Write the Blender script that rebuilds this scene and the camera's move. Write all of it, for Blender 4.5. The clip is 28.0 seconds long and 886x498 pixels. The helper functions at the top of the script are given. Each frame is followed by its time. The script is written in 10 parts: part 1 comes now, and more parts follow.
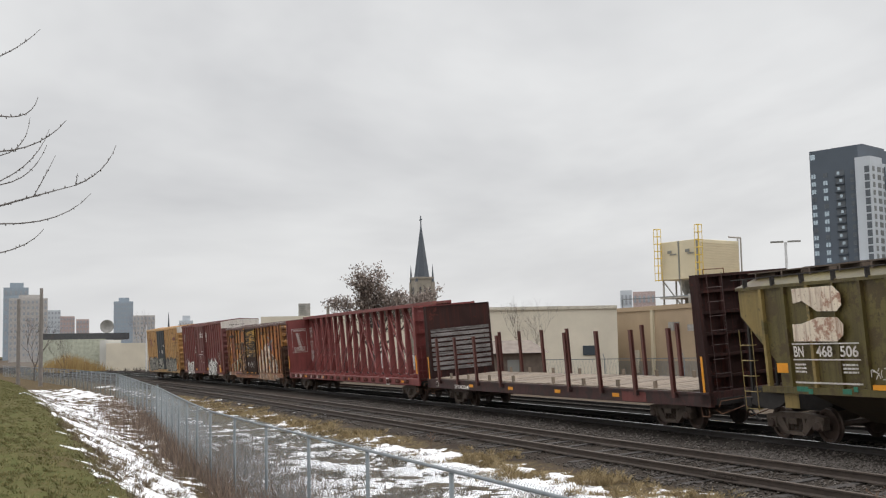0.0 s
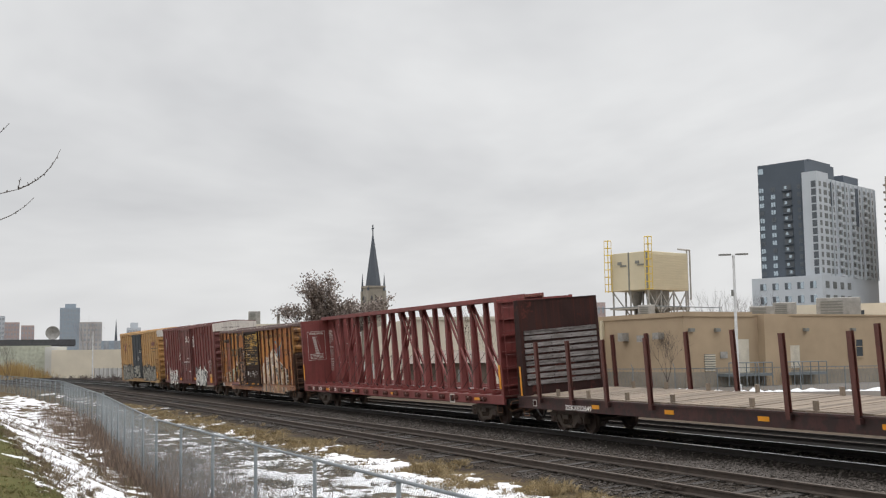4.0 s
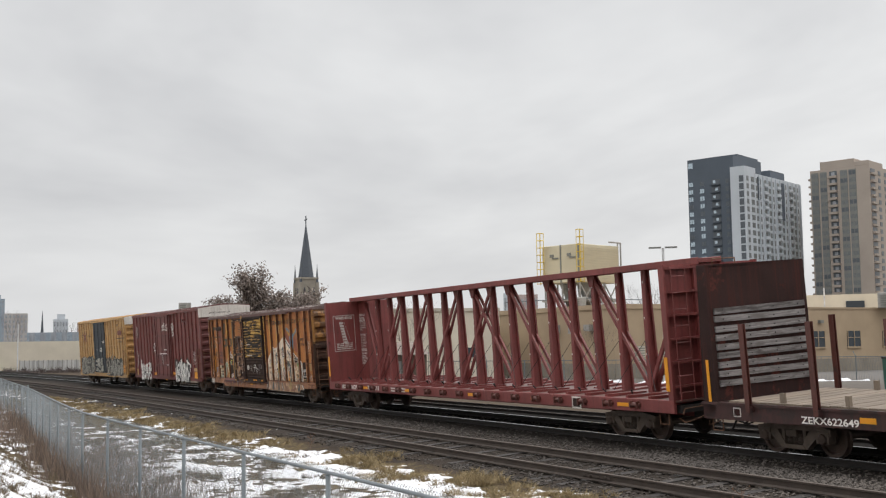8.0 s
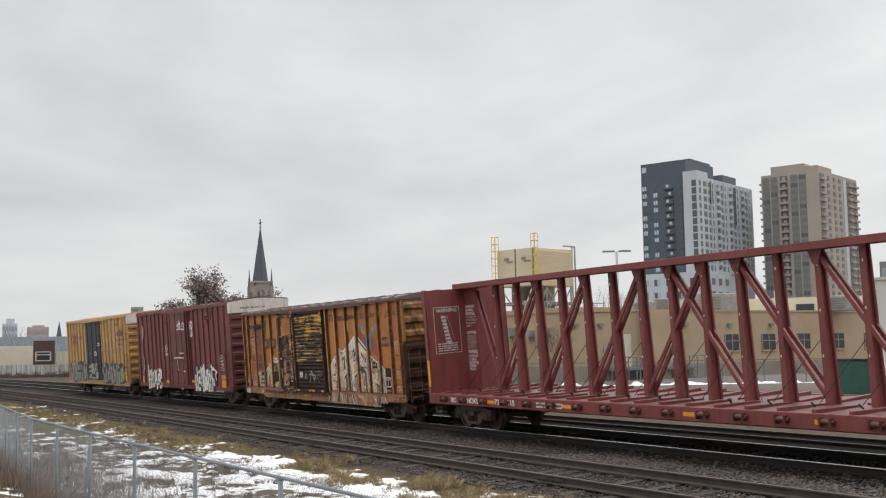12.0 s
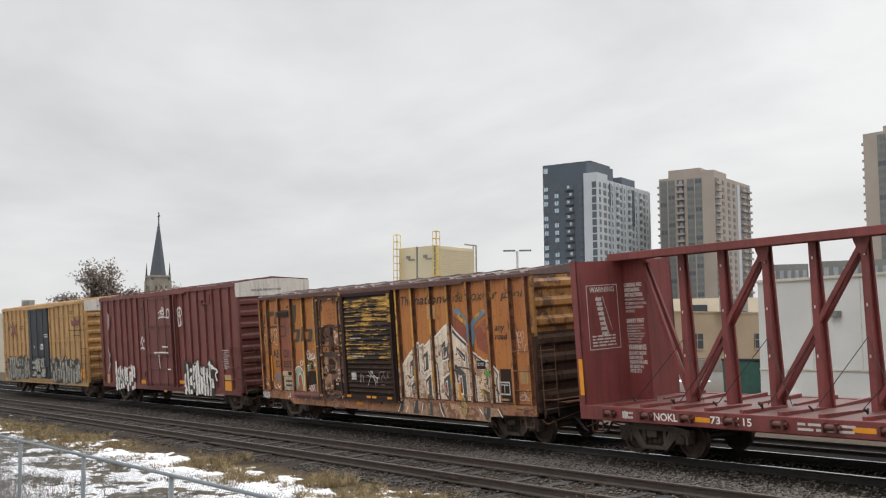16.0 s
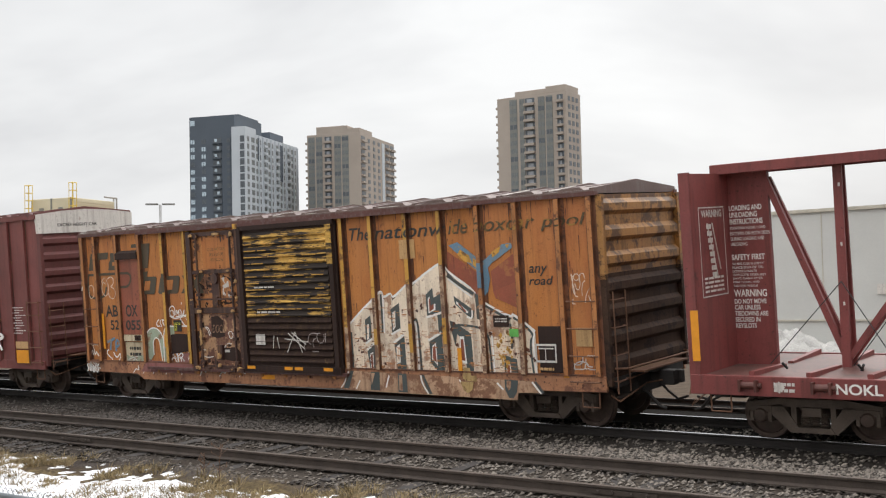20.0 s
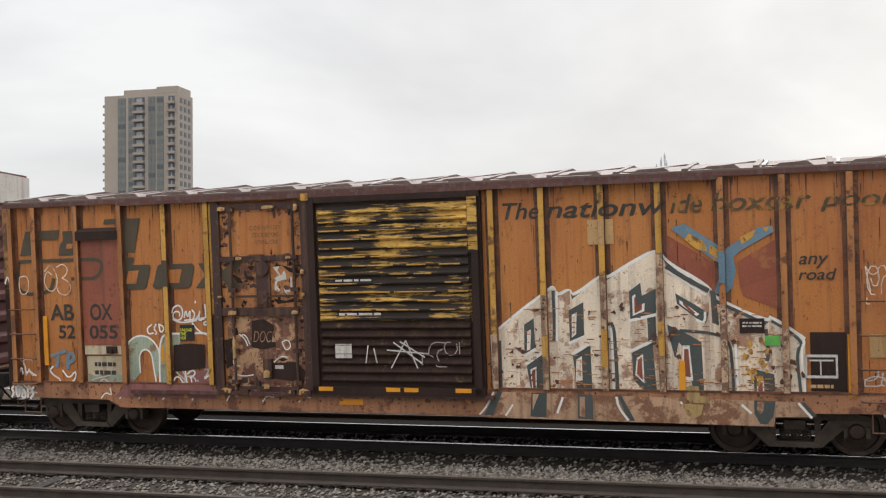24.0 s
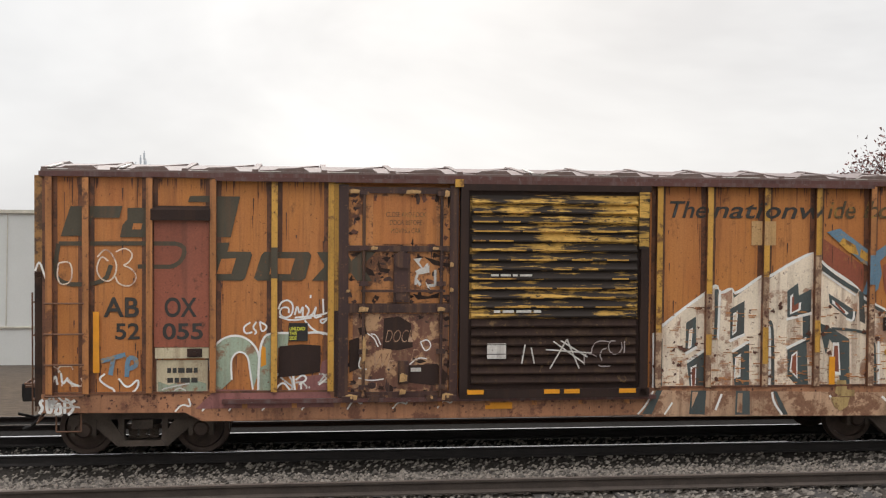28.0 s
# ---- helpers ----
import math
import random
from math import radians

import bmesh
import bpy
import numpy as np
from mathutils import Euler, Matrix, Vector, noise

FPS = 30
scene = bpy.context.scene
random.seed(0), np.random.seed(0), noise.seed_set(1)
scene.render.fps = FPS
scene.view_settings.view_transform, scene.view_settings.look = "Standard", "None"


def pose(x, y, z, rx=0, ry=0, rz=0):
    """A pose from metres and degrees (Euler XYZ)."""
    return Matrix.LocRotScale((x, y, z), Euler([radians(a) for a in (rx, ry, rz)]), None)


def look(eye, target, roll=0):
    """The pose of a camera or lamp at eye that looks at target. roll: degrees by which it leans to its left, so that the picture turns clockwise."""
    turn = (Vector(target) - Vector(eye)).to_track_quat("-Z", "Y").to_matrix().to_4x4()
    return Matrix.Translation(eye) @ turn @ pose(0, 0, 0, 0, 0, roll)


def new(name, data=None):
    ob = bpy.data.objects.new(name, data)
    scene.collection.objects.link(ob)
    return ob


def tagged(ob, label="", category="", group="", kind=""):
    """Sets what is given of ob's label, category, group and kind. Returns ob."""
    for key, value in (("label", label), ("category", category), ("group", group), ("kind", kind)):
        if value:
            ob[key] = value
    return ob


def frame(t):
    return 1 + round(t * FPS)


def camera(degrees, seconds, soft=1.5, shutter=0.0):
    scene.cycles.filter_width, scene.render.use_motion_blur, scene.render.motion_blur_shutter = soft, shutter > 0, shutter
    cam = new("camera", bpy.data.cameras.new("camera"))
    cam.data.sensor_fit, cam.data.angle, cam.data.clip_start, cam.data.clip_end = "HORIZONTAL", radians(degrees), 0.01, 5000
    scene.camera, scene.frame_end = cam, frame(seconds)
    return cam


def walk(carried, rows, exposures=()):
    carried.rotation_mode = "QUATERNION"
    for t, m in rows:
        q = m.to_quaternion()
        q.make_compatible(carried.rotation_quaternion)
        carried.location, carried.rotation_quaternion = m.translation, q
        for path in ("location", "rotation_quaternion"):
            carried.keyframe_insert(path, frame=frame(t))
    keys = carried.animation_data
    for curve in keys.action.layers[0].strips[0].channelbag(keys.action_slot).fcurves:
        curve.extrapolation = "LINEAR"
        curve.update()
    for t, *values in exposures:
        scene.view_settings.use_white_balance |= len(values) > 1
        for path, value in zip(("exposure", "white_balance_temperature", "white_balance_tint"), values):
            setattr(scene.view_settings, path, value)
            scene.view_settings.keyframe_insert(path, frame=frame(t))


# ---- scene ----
FOV = 43.34
EYE_Z = 2.53
cam = camera(FOV, 28.0, soft=1.2)
PAN = (
    (0, 70.12, 5.06, 1.18), (0.5, 70.02, 5.09, 0.95), (1, 69.75, 5.19, 0.91), (1.5, 69.26, 5.40, 0.83), (2, 68.80, 5.36, 0.81), (2.5, 68.58, 5.20, 0.84),
    (3, 68.44, 5.31, 0.89), (3.5, 68.16, 5.44, 0.83), (5.5, 65.55, 5.24, 0.94), (6, 65.29, 5.14, 1.00), (6.5, 65.09, 4.88, 1.00), (7, 64.87, 4.72, 0.90),
    (7.5, 64.55, 4.84, 0.79), (8, 64.18, 5.03, 0.82), (8.5, 63.88, 5.26, 0.93), (9, 63.64, 5.37, 0.90), (9.5, 63.39, 5.31, 0.82), (10, 63.14, 5.16, 0.82),
    (10.5, 62.78, 5.07, 0.92), (11, 62.40, 5.05, 0.94), (11.5, 62.06, 5.11, 0.94), (12, 61.89, 5.18, 1.00), (12.5, 61.53, 5.29, 0.94), (14.5, 59.09, 5.18, 0.82),
    (15, 58.35, 5.31, 0.69), (15.5, 57.57, 5.20, 0.58), (16, 56.82, 4.98, 0.53), (16.5, 56.17, 4.78, 0.57), (17, 55.31, 4.53, 0.50), (17.5, 53.83, 4.35, 0.31),
    (18, 51.92, 4.16, 0.40), (18.5, 49.40, 3.84, 0.30), (19, 46.04, 3.56, 0.30), (19.5, 42.47, 3.35, 0.75), (20, 38.89, 2.40, 1.21), (20.5, 35.47, 1.29, 1.10),
    (22.5, 27.12, 2.21, 0.74), (23, 24.52, 2.42, 0.75), (23.5, 21.92, 2.39, 0.73), (24, 19.04, 2.40, 0.75), (24.5, 15.51, 2.38, 0.80), (25, 11.77, 2.28, 0.84),
    (25.5, 7.09, 2.21, 0.97), (26, 2.30, 2.27, 1.29), (26.5, -1.23, 2.32, 1.13), (27, -4.40, 2.27, 0.64), (27.5, -7.81, 2.15, 0.32), (28, -7.35, 2.26, 0.01))
# held out in front of the chest, the camera swings about the body as it turns
ARM = 0.55
walk(cam, [(t, pose(ARM * (math.sin(1.0) - math.sin(radians(y))), ARM * (math.cos(radians(y)) - math.cos(1.0)), EYE_Z, 90 + p, r, y)) for t, y, p, r in PAN],
     exposures=[(0, -0.07), (6, -0.07), (12, -0.07), (16, -0.03), (20, 0.11), (23, 0.08), (24, 0.02), (26, 0.09), (28, 0.12)])

# ---- overcast daylight ----
world = bpy.data.worlds.new("overcast_sky")
scene.world = world
world.use_nodes = True
wn, wl = world.node_tree.nodes, world.node_tree.links
wn.clear()
w_out = wn.new("ShaderNodeOutputWorld")
w_bg = wn.new("ShaderNodeBackground")
w_sky = wn.new("ShaderNodeTexSky")
w_sky.sky_type = "NISHITA"
w_sky.sun_disc = False
w_sky.sun_elevation = radians(32)
w_sky.sun_rotation = radians(10)
w_sky.air_density, w_sky.dust_density = 1.0, 4.0
w_tc = wn.new("ShaderNodeTexCoord")
w_map = wn.new("ShaderNodeMapping")
w_map.inputs["Scale"].default_value = (1.0, 1.0, 2.6)
w_map.inputs["Location"].default_value = (0.35, 0.1, 0.0)
w_n = wn.new("ShaderNodeTexNoise")
w_n.inputs["Scale"].default_value = 1.9
w_n.inputs["Detail"].default_value = 5.0
w_n.inputs["Roughness"].default_value = 0.56
w_n.inputs["Distortion"].default_value = 0.35
w_ramp = wn.new("ShaderNodeValToRGB")
w_ramp.color_ramp.elements[0].position = 0.33
w_ramp.color_ramp.elements[0].color = (0.645, 0.65, 0.665, 1)
w_ramp.color_ramp.elements[1].position = 0.68
w_ramp.color_ramp.elements[1].color = (0.92, 0.925, 0.925, 1)
w_mix = wn.new("ShaderNodeMix")
w_mix.data_type = "RGBA"
w_mix.inputs["Factor"].default_value = 0.95
w_scale = wn.new("ShaderNodeMix")
w_scale.data_type = "RGBA"
w_scale.blend_type = "MULTIPLY"
w_scale.inputs["Factor"].default_value = 1.0
w_scale.inputs["B"].default_value = (0.12, 0.12, 0.12, 1)
wl.new(w_tc.outputs["Generated"], w_map.inputs["Vector"])
wl.new(w_map.outputs["Vector"], w_n.inputs["Vector"])
wl.new(w_n.outputs["Fac"], w_ramp.inputs["Fac"])
wl.new(w_sky.outputs["Color"], w_scale.inputs["A"])
wl.new(w_scale.outputs["Result"], w_mix.inputs["A"])
wl.new(w_ramp.outputs["Color"], w_mix.inputs["B"])
# an overcast sky is brighter overhead than at the horizon
w_sep = wn.new("ShaderNodeSeparateXYZ")
wl.new(w_tc.outputs["Generated"], w_sep.inputs["Vector"])
w_up = wn.new("ShaderNodeMapRange")
w_up.inputs["From Min"].default_value, w_up.inputs["From Max"].default_value = 0.33, 1.0
w_up.inputs["To Min"].default_value, w_up.inputs["To Max"].default_value = 1.0, 3.8
wl.new(w_sep.outputs["Z"], w_up.inputs["Value"])
wl.new(w_up.outputs["Result"], w_bg.inputs["Strength"])
wl.new(w_mix.outputs["Result"], w_bg.inputs["Color"])
wl.new(w_bg.outputs["Background"], w_out.inputs["Surface"])

sun = new("sun", bpy.data.lights.new("sun", "SUN"))
sun.data.energy, sun.data.angle, sun.data.color = 0.7, radians(25), (1.0, 0.96, 0.9)
sun.matrix_world = look((-6, 30, 25), (0, 0, 0))

# ---- materials ----
def shade(name, rough=0.8, metal=0.0):
    m = bpy.data.materials.new(name)
    m.use_nodes = True
    n, l = m.node_tree.nodes, m.node_tree.links
    b = n["Principled BSDF"]
    b.inputs["Roughness"].default_value, b.inputs["Metallic"].default_value = rough, metal
    return m, n, l, b


def noise_of(n, l, scale, detail=4, stretch=None, coord="Object", rough=0.55, own=True):
    """Noise in metres; own: every object has its own cut of it."""
    tc = n.new("ShaderNodeTexCoord")
    t = n.new("ShaderNodeTexNoise")
    t.inputs["Scale"].default_value, t.inputs["Detail"].default_value = scale, detail
    t.inputs["Roughness"].default_value = rough
    out = tc.outputs[coord]
    if own:
        o = n.new("ShaderNodeObjectInfo")
        k = n.new("ShaderNodeVectorMath")
        k.operation = "MULTIPLY_ADD"
        l.new(o.outputs["Random"], k.inputs[0])
        k.inputs[1].default_value = (31, 17, 23)
        l.new(out, k.inputs[2])
        out = k.outputs["Vector"]
    if stretch:
        mp = n.new("ShaderNodeMapping")
        mp.inputs["Scale"].default_value = stretch
        l.new(out, mp.inputs["Vector"])
        out = mp.outputs["Vector"]
    l.new(out, t.inputs["Vector"])
    return t.outputs["Fac"]


def ramp_of(n, l, fac, lo, hi, a=(0, 0, 0), b=(1, 1, 1)):
    r = n.new("ShaderNodeValToRGB")
    r.color_ramp.elements[0].position, r.color_ramp.elements[1].position = lo, hi
    r.color_ramp.elements[0].color, r.color_ramp.elements[1].color = (*a, 1), (*b, 1)
    l.new(fac, r.inputs["Fac"])
    return r.outputs["Color"]


def mix_of(n, l, fac, a, b, blend="MIX"):
    m = n.new("ShaderNodeMix")
    m.data_type, m.blend_type = "RGBA", blend
    for key, v in (("Factor", fac), ("A", a), ("B", b)):
        if isinstance(v, (int, float)):
            m.inputs[key].default_value = v
        elif isinstance(v, tuple):
            m.inputs[key].default_value = (*v, 1)
        else:
            l.new(v, m.inputs[key])
    return m.outputs["Result"]


def bump_of(n, l, b, fac, strength, dist=0.01):
    u = n.new("ShaderNodeBump")
    u.inputs["Strength"].default_value, u.inputs["Distance"].default_value = strength, dist
    l.new(fac, u.inputs["Height"])
    l.new(u.outputs["Normal"], b.inputs["Normal"])


def plain(name, col, rough=0.8, metal=0.0, var=0.25, scale=2.0, fine=30.0, bump=0.25, pieces=False):
    """A surface with broad and fine variation of one colour."""
    m, n, l, b = shade(name, rough, metal)
    lo, hi = tuple(c * (1 - var) for c in col), tuple(min(1, c * (1 + var)) for c in col)
    c = ramp_of(n, l, noise_of(n, l, scale), 0.3, 0.7, lo, hi)
    f = noise_of(n, l, fine, 3)
    c = mix_of(n, l, 0.35 * min(1, var * 3), c, ramp_of(n, l, f, 0.35, 0.65, tuple(x * 0.6 for x in col), hi))
    if pieces:
        o = n.new("ShaderNodeObjectInfo")
        c = mix_of(n, l, 0.5, c, ramp_of(n, l, o.outputs["Random"], 0, 1, tuple(x * 0.5 for x in col), tuple(min(1, x * 1.4) for x in col)))
    l.new(c, b.inputs["Base Color"])
    if bump:
        bump_of(n, l, b, f, bump)
    return m


def paint(name, col, worn=(0.07, 0.035, 0.022), amount=0.5, fade=0.3, rough=0.52, streak=0.5, spec=0.5, size=2.6, own=True):
    """Old car paint: faded, streaked by rain, with rust coming through."""
    m, n, l, b = shade(name, rough)
    b.inputs["Specular IOR Level"].default_value = spec
    lo, hi = tuple(c * (1 - fade) for c in col), tuple(min(1, c * (1 + fade * 0.6)) for c in col)
    c = ramp_of(n, l, noise_of(n, l, 0.8, 5, own=own), 0.3, 0.72, lo, hi)
    pale = tuple(0.86 * x + 0.14 * sum(col) / 3 for x in hi)
    c = mix_of(n, l, ramp_of(n, l, noise_of(n, l, 1.0, 4, (3.5, 3.5, 0.22), own=own), 0.45, 0.8, (0, 0, 0), (0.6,) * 3), c, pale)
    s = noise_of(n, l, 1.0, 6, (8, 8, 0.42), own=own, rough=0.62)
    c = mix_of(n, l, ramp_of(n, l, s, 0.50, 0.68, (0, 0, 0), (streak,) * 3), c, tuple(x * 0.7 for x in worn))
    r = noise_of(n, l, size, 8, rough=0.7, own=own)
    edge = 0.74 - 0.26 * amount
    c = mix_of(n, l, ramp_of(n, l, r, edge, edge + 0.06), c, worn)
    sp = noise_of(n, l, size * 7, 5, own=own)
    c = mix_of(n, l, ramp_of(n, l, sp, 0.66 - 0.04 * amount, 0.70), c, tuple(x * 0.6 for x in worn))
    f = noise_of(n, l, 38, 3, own=own)
    c = mix_of(n, l, 0.22, c, ramp_of(n, l, f, 0.3, 0.7, tuple(x * 0.4 for x in col), tuple(min(1, x * 1.3) for x in col)))
    l.new(c, b.inputs["Base Color"])
    bump_of(n, l, b, f, 0.18, 0.006)
    return m


def peeled(name, col, under):
    """Paint on pressed ridges that has come off in ragged sideways streaks, down to a dark ground."""
    m, n, l, b = shade(name, 0.75)
    b.inputs["Specular IOR Level"].default_value = 0.25
    c = ramp_of(n, l, noise_of(n, l, 2.2, 5, own=False), 0.3, 0.7, tuple(x * 0.6 for x in col), tuple(min(1, x * 1.12) for x in col))
    grime_or_shade = noise_of(n, l, 1.0, 6, (5, 5, 16), own=False, rough=0.65)
    c = mix_of(n, l, ramp_of(n, l, grime_or_shade, 0.46, 0.70, (0, 0, 0), (0.8,) * 3), c, tuple(x * 0.22 for x in col))
    blob = noise_of(n, l, 1.0, 7, (0.95, 1, 1.25), own=False, rough=0.6)
    streaky = noise_of(n, l, 1.0, 7, (1.1, 1, 19), own=False, rough=0.68)
    both = n.new("ShaderNodeMix")
    both.data_type = "FLOAT"
    both.inputs["Factor"].default_value = 0.52
    l.new(blob, both.inputs["A"])
    l.new(streaky, both.inputs["B"])
    c = mix_of(n, l, ramp_of(n, l, both.outputs["Result"], 0.498, 0.535, (1, 1, 1), (0, 0, 0)), c, under)
    chips = noise_of(n, l, 9, 6, (0.5, 1, 2.2), own=False, rough=0.7)
    c = mix_of(n, l, ramp_of(n, l, chips, 0.57, 0.61), c, under)
    l.new(c, b.inputs["Base Color"])
    bump_of(n, l, b, chips, 0.25, 0.006)
    return m


def boxcar_orange(name):
    """Sun-bleached orange: ochre and brick-brown sheets, long rain streaks, rust breaking through in specks and sores."""
    m, n, l, b = shade(name, 0.6)
    b.inputs["Specular IOR Level"].default_value = 0.35
    broad = noise_of(n, l, 0.5, 4, (1.0, 1.0, 0.55), own=False)
    c = ramp_of(n, l, broad, 0.36, 0.66, (0.38, 0.115, 0.040), (0.56, 0.215, 0.046))
    c = mix_of(n, l, ramp_of(n, l, noise_of(n, l, 1.0, 5, (2.4, 2.4, 0.5), own=False), 0.40, 0.75, (0, 0, 0), (0.7,) * 3), c, (0.56, 0.235, 0.075))
    c = mix_of(n, l, ramp_of(n, l, noise_of(n, l, 1.0, 6, (9, 9, 0.35), own=False, rough=0.65), 0.52, 0.70, (0, 0, 0), (0.75,) * 3), c, (0.185, 0.062, 0.028))
    c = mix_of(n, l, ramp_of(n, l, noise_of(n, l, 1.0, 5, (26, 26, 0.9), own=False, rough=0.6), 0.56, 0.72, (0, 0, 0), (0.6,) * 3), c, (0.24, 0.088, 0.038))
    sore = noise_of(n, l, 2.1, 9, (1.3, 1.3, 0.8), own=False, rough=0.72)
    c = mix_of(n, l, ramp_of(n, l, sore, 0.60, 0.68, (0, 0, 0), (0.85,) * 3), c, (0.115, 0.040, 0.022))
    c = mix_of(n, l, ramp_of(n, l, noise_of(n, l, 17, 6, own=False), 0.65, 0.71), c, (0.10, 0.036, 0.02))
    f = noise_of(n, l, 45, 4, own=False)
    c = mix_of(n, l, 0.25, c, ramp_of(n, l, f, 0.3, 0.7, (0.20, 0.075, 0.03), (0.56, 0.25, 0.075)))
    l.new(c, b.inputs["Base Color"])
    bump_of(n, l, b, noise_of(n, l, 6, 6, own=False), 0.25, 0.008)
    return m


M_ORANGE = boxcar_orange("weathered_orange_paint")
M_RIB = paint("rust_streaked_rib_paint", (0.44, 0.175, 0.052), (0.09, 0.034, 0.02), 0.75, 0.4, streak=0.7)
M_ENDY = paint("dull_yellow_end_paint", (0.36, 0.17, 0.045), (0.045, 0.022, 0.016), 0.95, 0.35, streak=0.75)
M_PEEL = paint("peeled_door_bottom_paint", (0.16, 0.062, 0.038), (0.56, 0.33, 0.17), 0.92, 0.5, streak=0.35, size=3.2)
M_YELLOW = paint("faded_yellow_rib_paint", (0.58, 0.305, 0.048), (0.10, 0.036, 0.018), 0.72, 0.3, streak=0.6, size=3.4)
M_DOOR_Y = peeled("peeling_yellow_door_paint", (0.62, 0.36, 0.085), (0.030, 0.022, 0.018))
M_DOORBAR = paint("maroon_brown_door_bars", (0.050, 0.020, 0.016), (0.34, 0.17, 0.07), 0.5, 0.5, streak=0.5, size=4.0)
M_ENDLOW = paint("dark_brown_end_paint", (0.062, 0.034, 0.022), (0.022, 0.014, 0.012), 0.8, 0.5, streak=0.6, rough=0.75, spec=0.2)
M_SILL = paint("rusty_brown_sill_paint", (0.40, 0.180, 0.088), (0.12, 0.045, 0.028), 0.75, 0.45, streak=0.7, size=3.0)
M_DATA = paint("dirty_yellow_panel_paint", (0.44, 0.30, 0.12), (0.16, 0.07, 0.03), 0.7, 0.4, streak=0.6, size=3.5)
M_NOTICE = paint("rust_run_cream_panel", (0.60, 0.50, 0.33), (0.26, 0.10, 0.045), 0.7, 0.3, streak=0.6, size=3.5)
M_DOORLOW = paint("scuffed_brown_ridge_paint", (0.040, 0.023, 0.018), (0.17, 0.105, 0.05), 0.5, 0.5, rough=0.8, streak=0.3, spec=0.15, size=3.6)
M_STAINED = paint("rust_stained_pale_paint", (0.50, 0.31, 0.19), (0.17, 0.065, 0.032), 0.95, 0.4, streak=0.8, size=3.0)
M_CHEEK = paint("dark_rib_cheek_paint", (0.19, 0.073, 0.033), (0.06, 0.025, 0.017), 0.95, 0.45, streak=0.7, size=3.0)
M_RUST = paint("dark_rust_stain", (0.13, 0.046, 0.026), (0.05, 0.021, 0.015), 0.7, 0.45, streak=0.7, size=5.0)
M_REPAIR = paint("red_brown_patch_paint", (0.30, 0.085, 0.045), (0.10, 0.035, 0.02), 0.45, 0.35)
M_EMBLEM = paint("faded_dark_red_emblem", (0.29, 0.075, 0.038), (0.36, 0.135, 0.045), 0.7, 0.35, streak=0.4)
M_DOOR_B = paint("dark_brown_door_paint", (0.034, 0.019, 0.015), (0.09, 0.042, 0.023), 0.35, 0.4, rough=0.7, spec=0.25)
M_DOOR_R = paint("rusty_plug_door_paint", (0.52, 0.21, 0.062), (0.050, 0.019, 0.014), 0.9, 0.4, streak=0.6, size=3.0)
M_RUSTROOF = paint("rusted_roof_steel", (0.145, 0.095, 0.082), (0.26, 0.23, 0.22), 0.4, 0.35)
M_FASCIA = paint("brown_red_fascia_paint", (0.10, 0.036, 0.029), (0.28, 0.25, 0.23), 0.3, 0.35)
M_OXIDE = paint("faded_oxide_red_paint", (0.190, 0.052, 0.045), (0.08, 0.032, 0.026), 0.4, 0.32)
M_OXIDE_D = paint("brown_oxide_red_paint", (0.125, 0.036, 0.032), (0.06, 0.024, 0.02), 0.35, 0.25)
M_CBRED = paint("centerbeam_red_paint", (0.205, 0.047, 0.042), (0.07, 0.028, 0.022), 0.4, 0.28)
M_CBDECK = paint("dirty_rusted_deck_steel", (0.135, 0.058, 0.047), (0.07, 0.05, 0.042), 0.8, 0.4, size=1.6)
M_BUFF = paint("faded_buff_yellow_paint", (0.54, 0.325, 0.135), (0.20, 0.085, 0.035), 0.55, 0.3)
M_BUFFEND = paint("deep_buff_end_paint", (0.47, 0.255, 0.085), (0.10, 0.05, 0.025), 0.7, 0.35, streak=0.7)
M_GRIMY = paint("grimy_silver_spray", (0.40, 0.39, 0.335), (0.12, 0.09, 0.06), 0.8, 0.3, streak=0.6, size=3.0)
M_BLUEDOOR = paint("dark_blue_door_paint", (0.024, 0.033, 0.045), (0.09, 0.08, 0.07), 0.4, 0.3)
M_MAROON = paint("dark_maroon_bulkhead_paint", (0.034, 0.016, 0.014), (0.105, 0.028, 0.020), 0.62, 0.5, rough=0.75, streak=0.7, spec=0.2, size=1.2)
M_FLATRED = paint("rusty_flatcar_paint", (0.062, 0.023, 0.020), (0.028, 0.017, 0.015), 0.95, 0.35, streak=0.7)
M_FADEDW = paint("worn_white_stencil", (0.42, 0.36, 0.34), (0.16, 0.035, 0.03), 0.75, 0.2)
M_GREEN = paint("mossy_green_hopper_paint", (0.120, 0.094, 0.026), (0.062, 0.040, 0.016), 0.9, 0.6, streak=0.85, size=1.6)
M_GREEN_Y = paint("yellowed_green_rib_paint", (0.26, 0.185, 0.06), (0.075, 0.066, 0.025), 0.75, 0.35, size=1.3)
M_CHUTE = paint("dark_brown_chute_paint", (0.050, 0.034, 0.020), (0.028, 0.020, 0.015), 0.8, 0.4, streak=0.7)
M_PALEB = paint("rust_run_white_emblem", (0.70, 0.60, 0.47), (0.28, 0.10, 0.05), 0.8, 0.25, streak=0.95, size=2.2)
M_TEAL = paint("teal_touch_up_paint", (0.03, 0.19, 0.12), (0.05, 0.06, 0.03), 0.6, 0.3)
M_TRUCK = plain("greasy_truck_steel", (0.105, 0.078, 0.06), 0.6, 0.2, 0.45, 4, 50, 0.4)
M_WHEEL = plain("rusty_wheel_steel", (0.085, 0.058, 0.046), 0.5, 0.4, 0.4, 5, 60, 0.3)
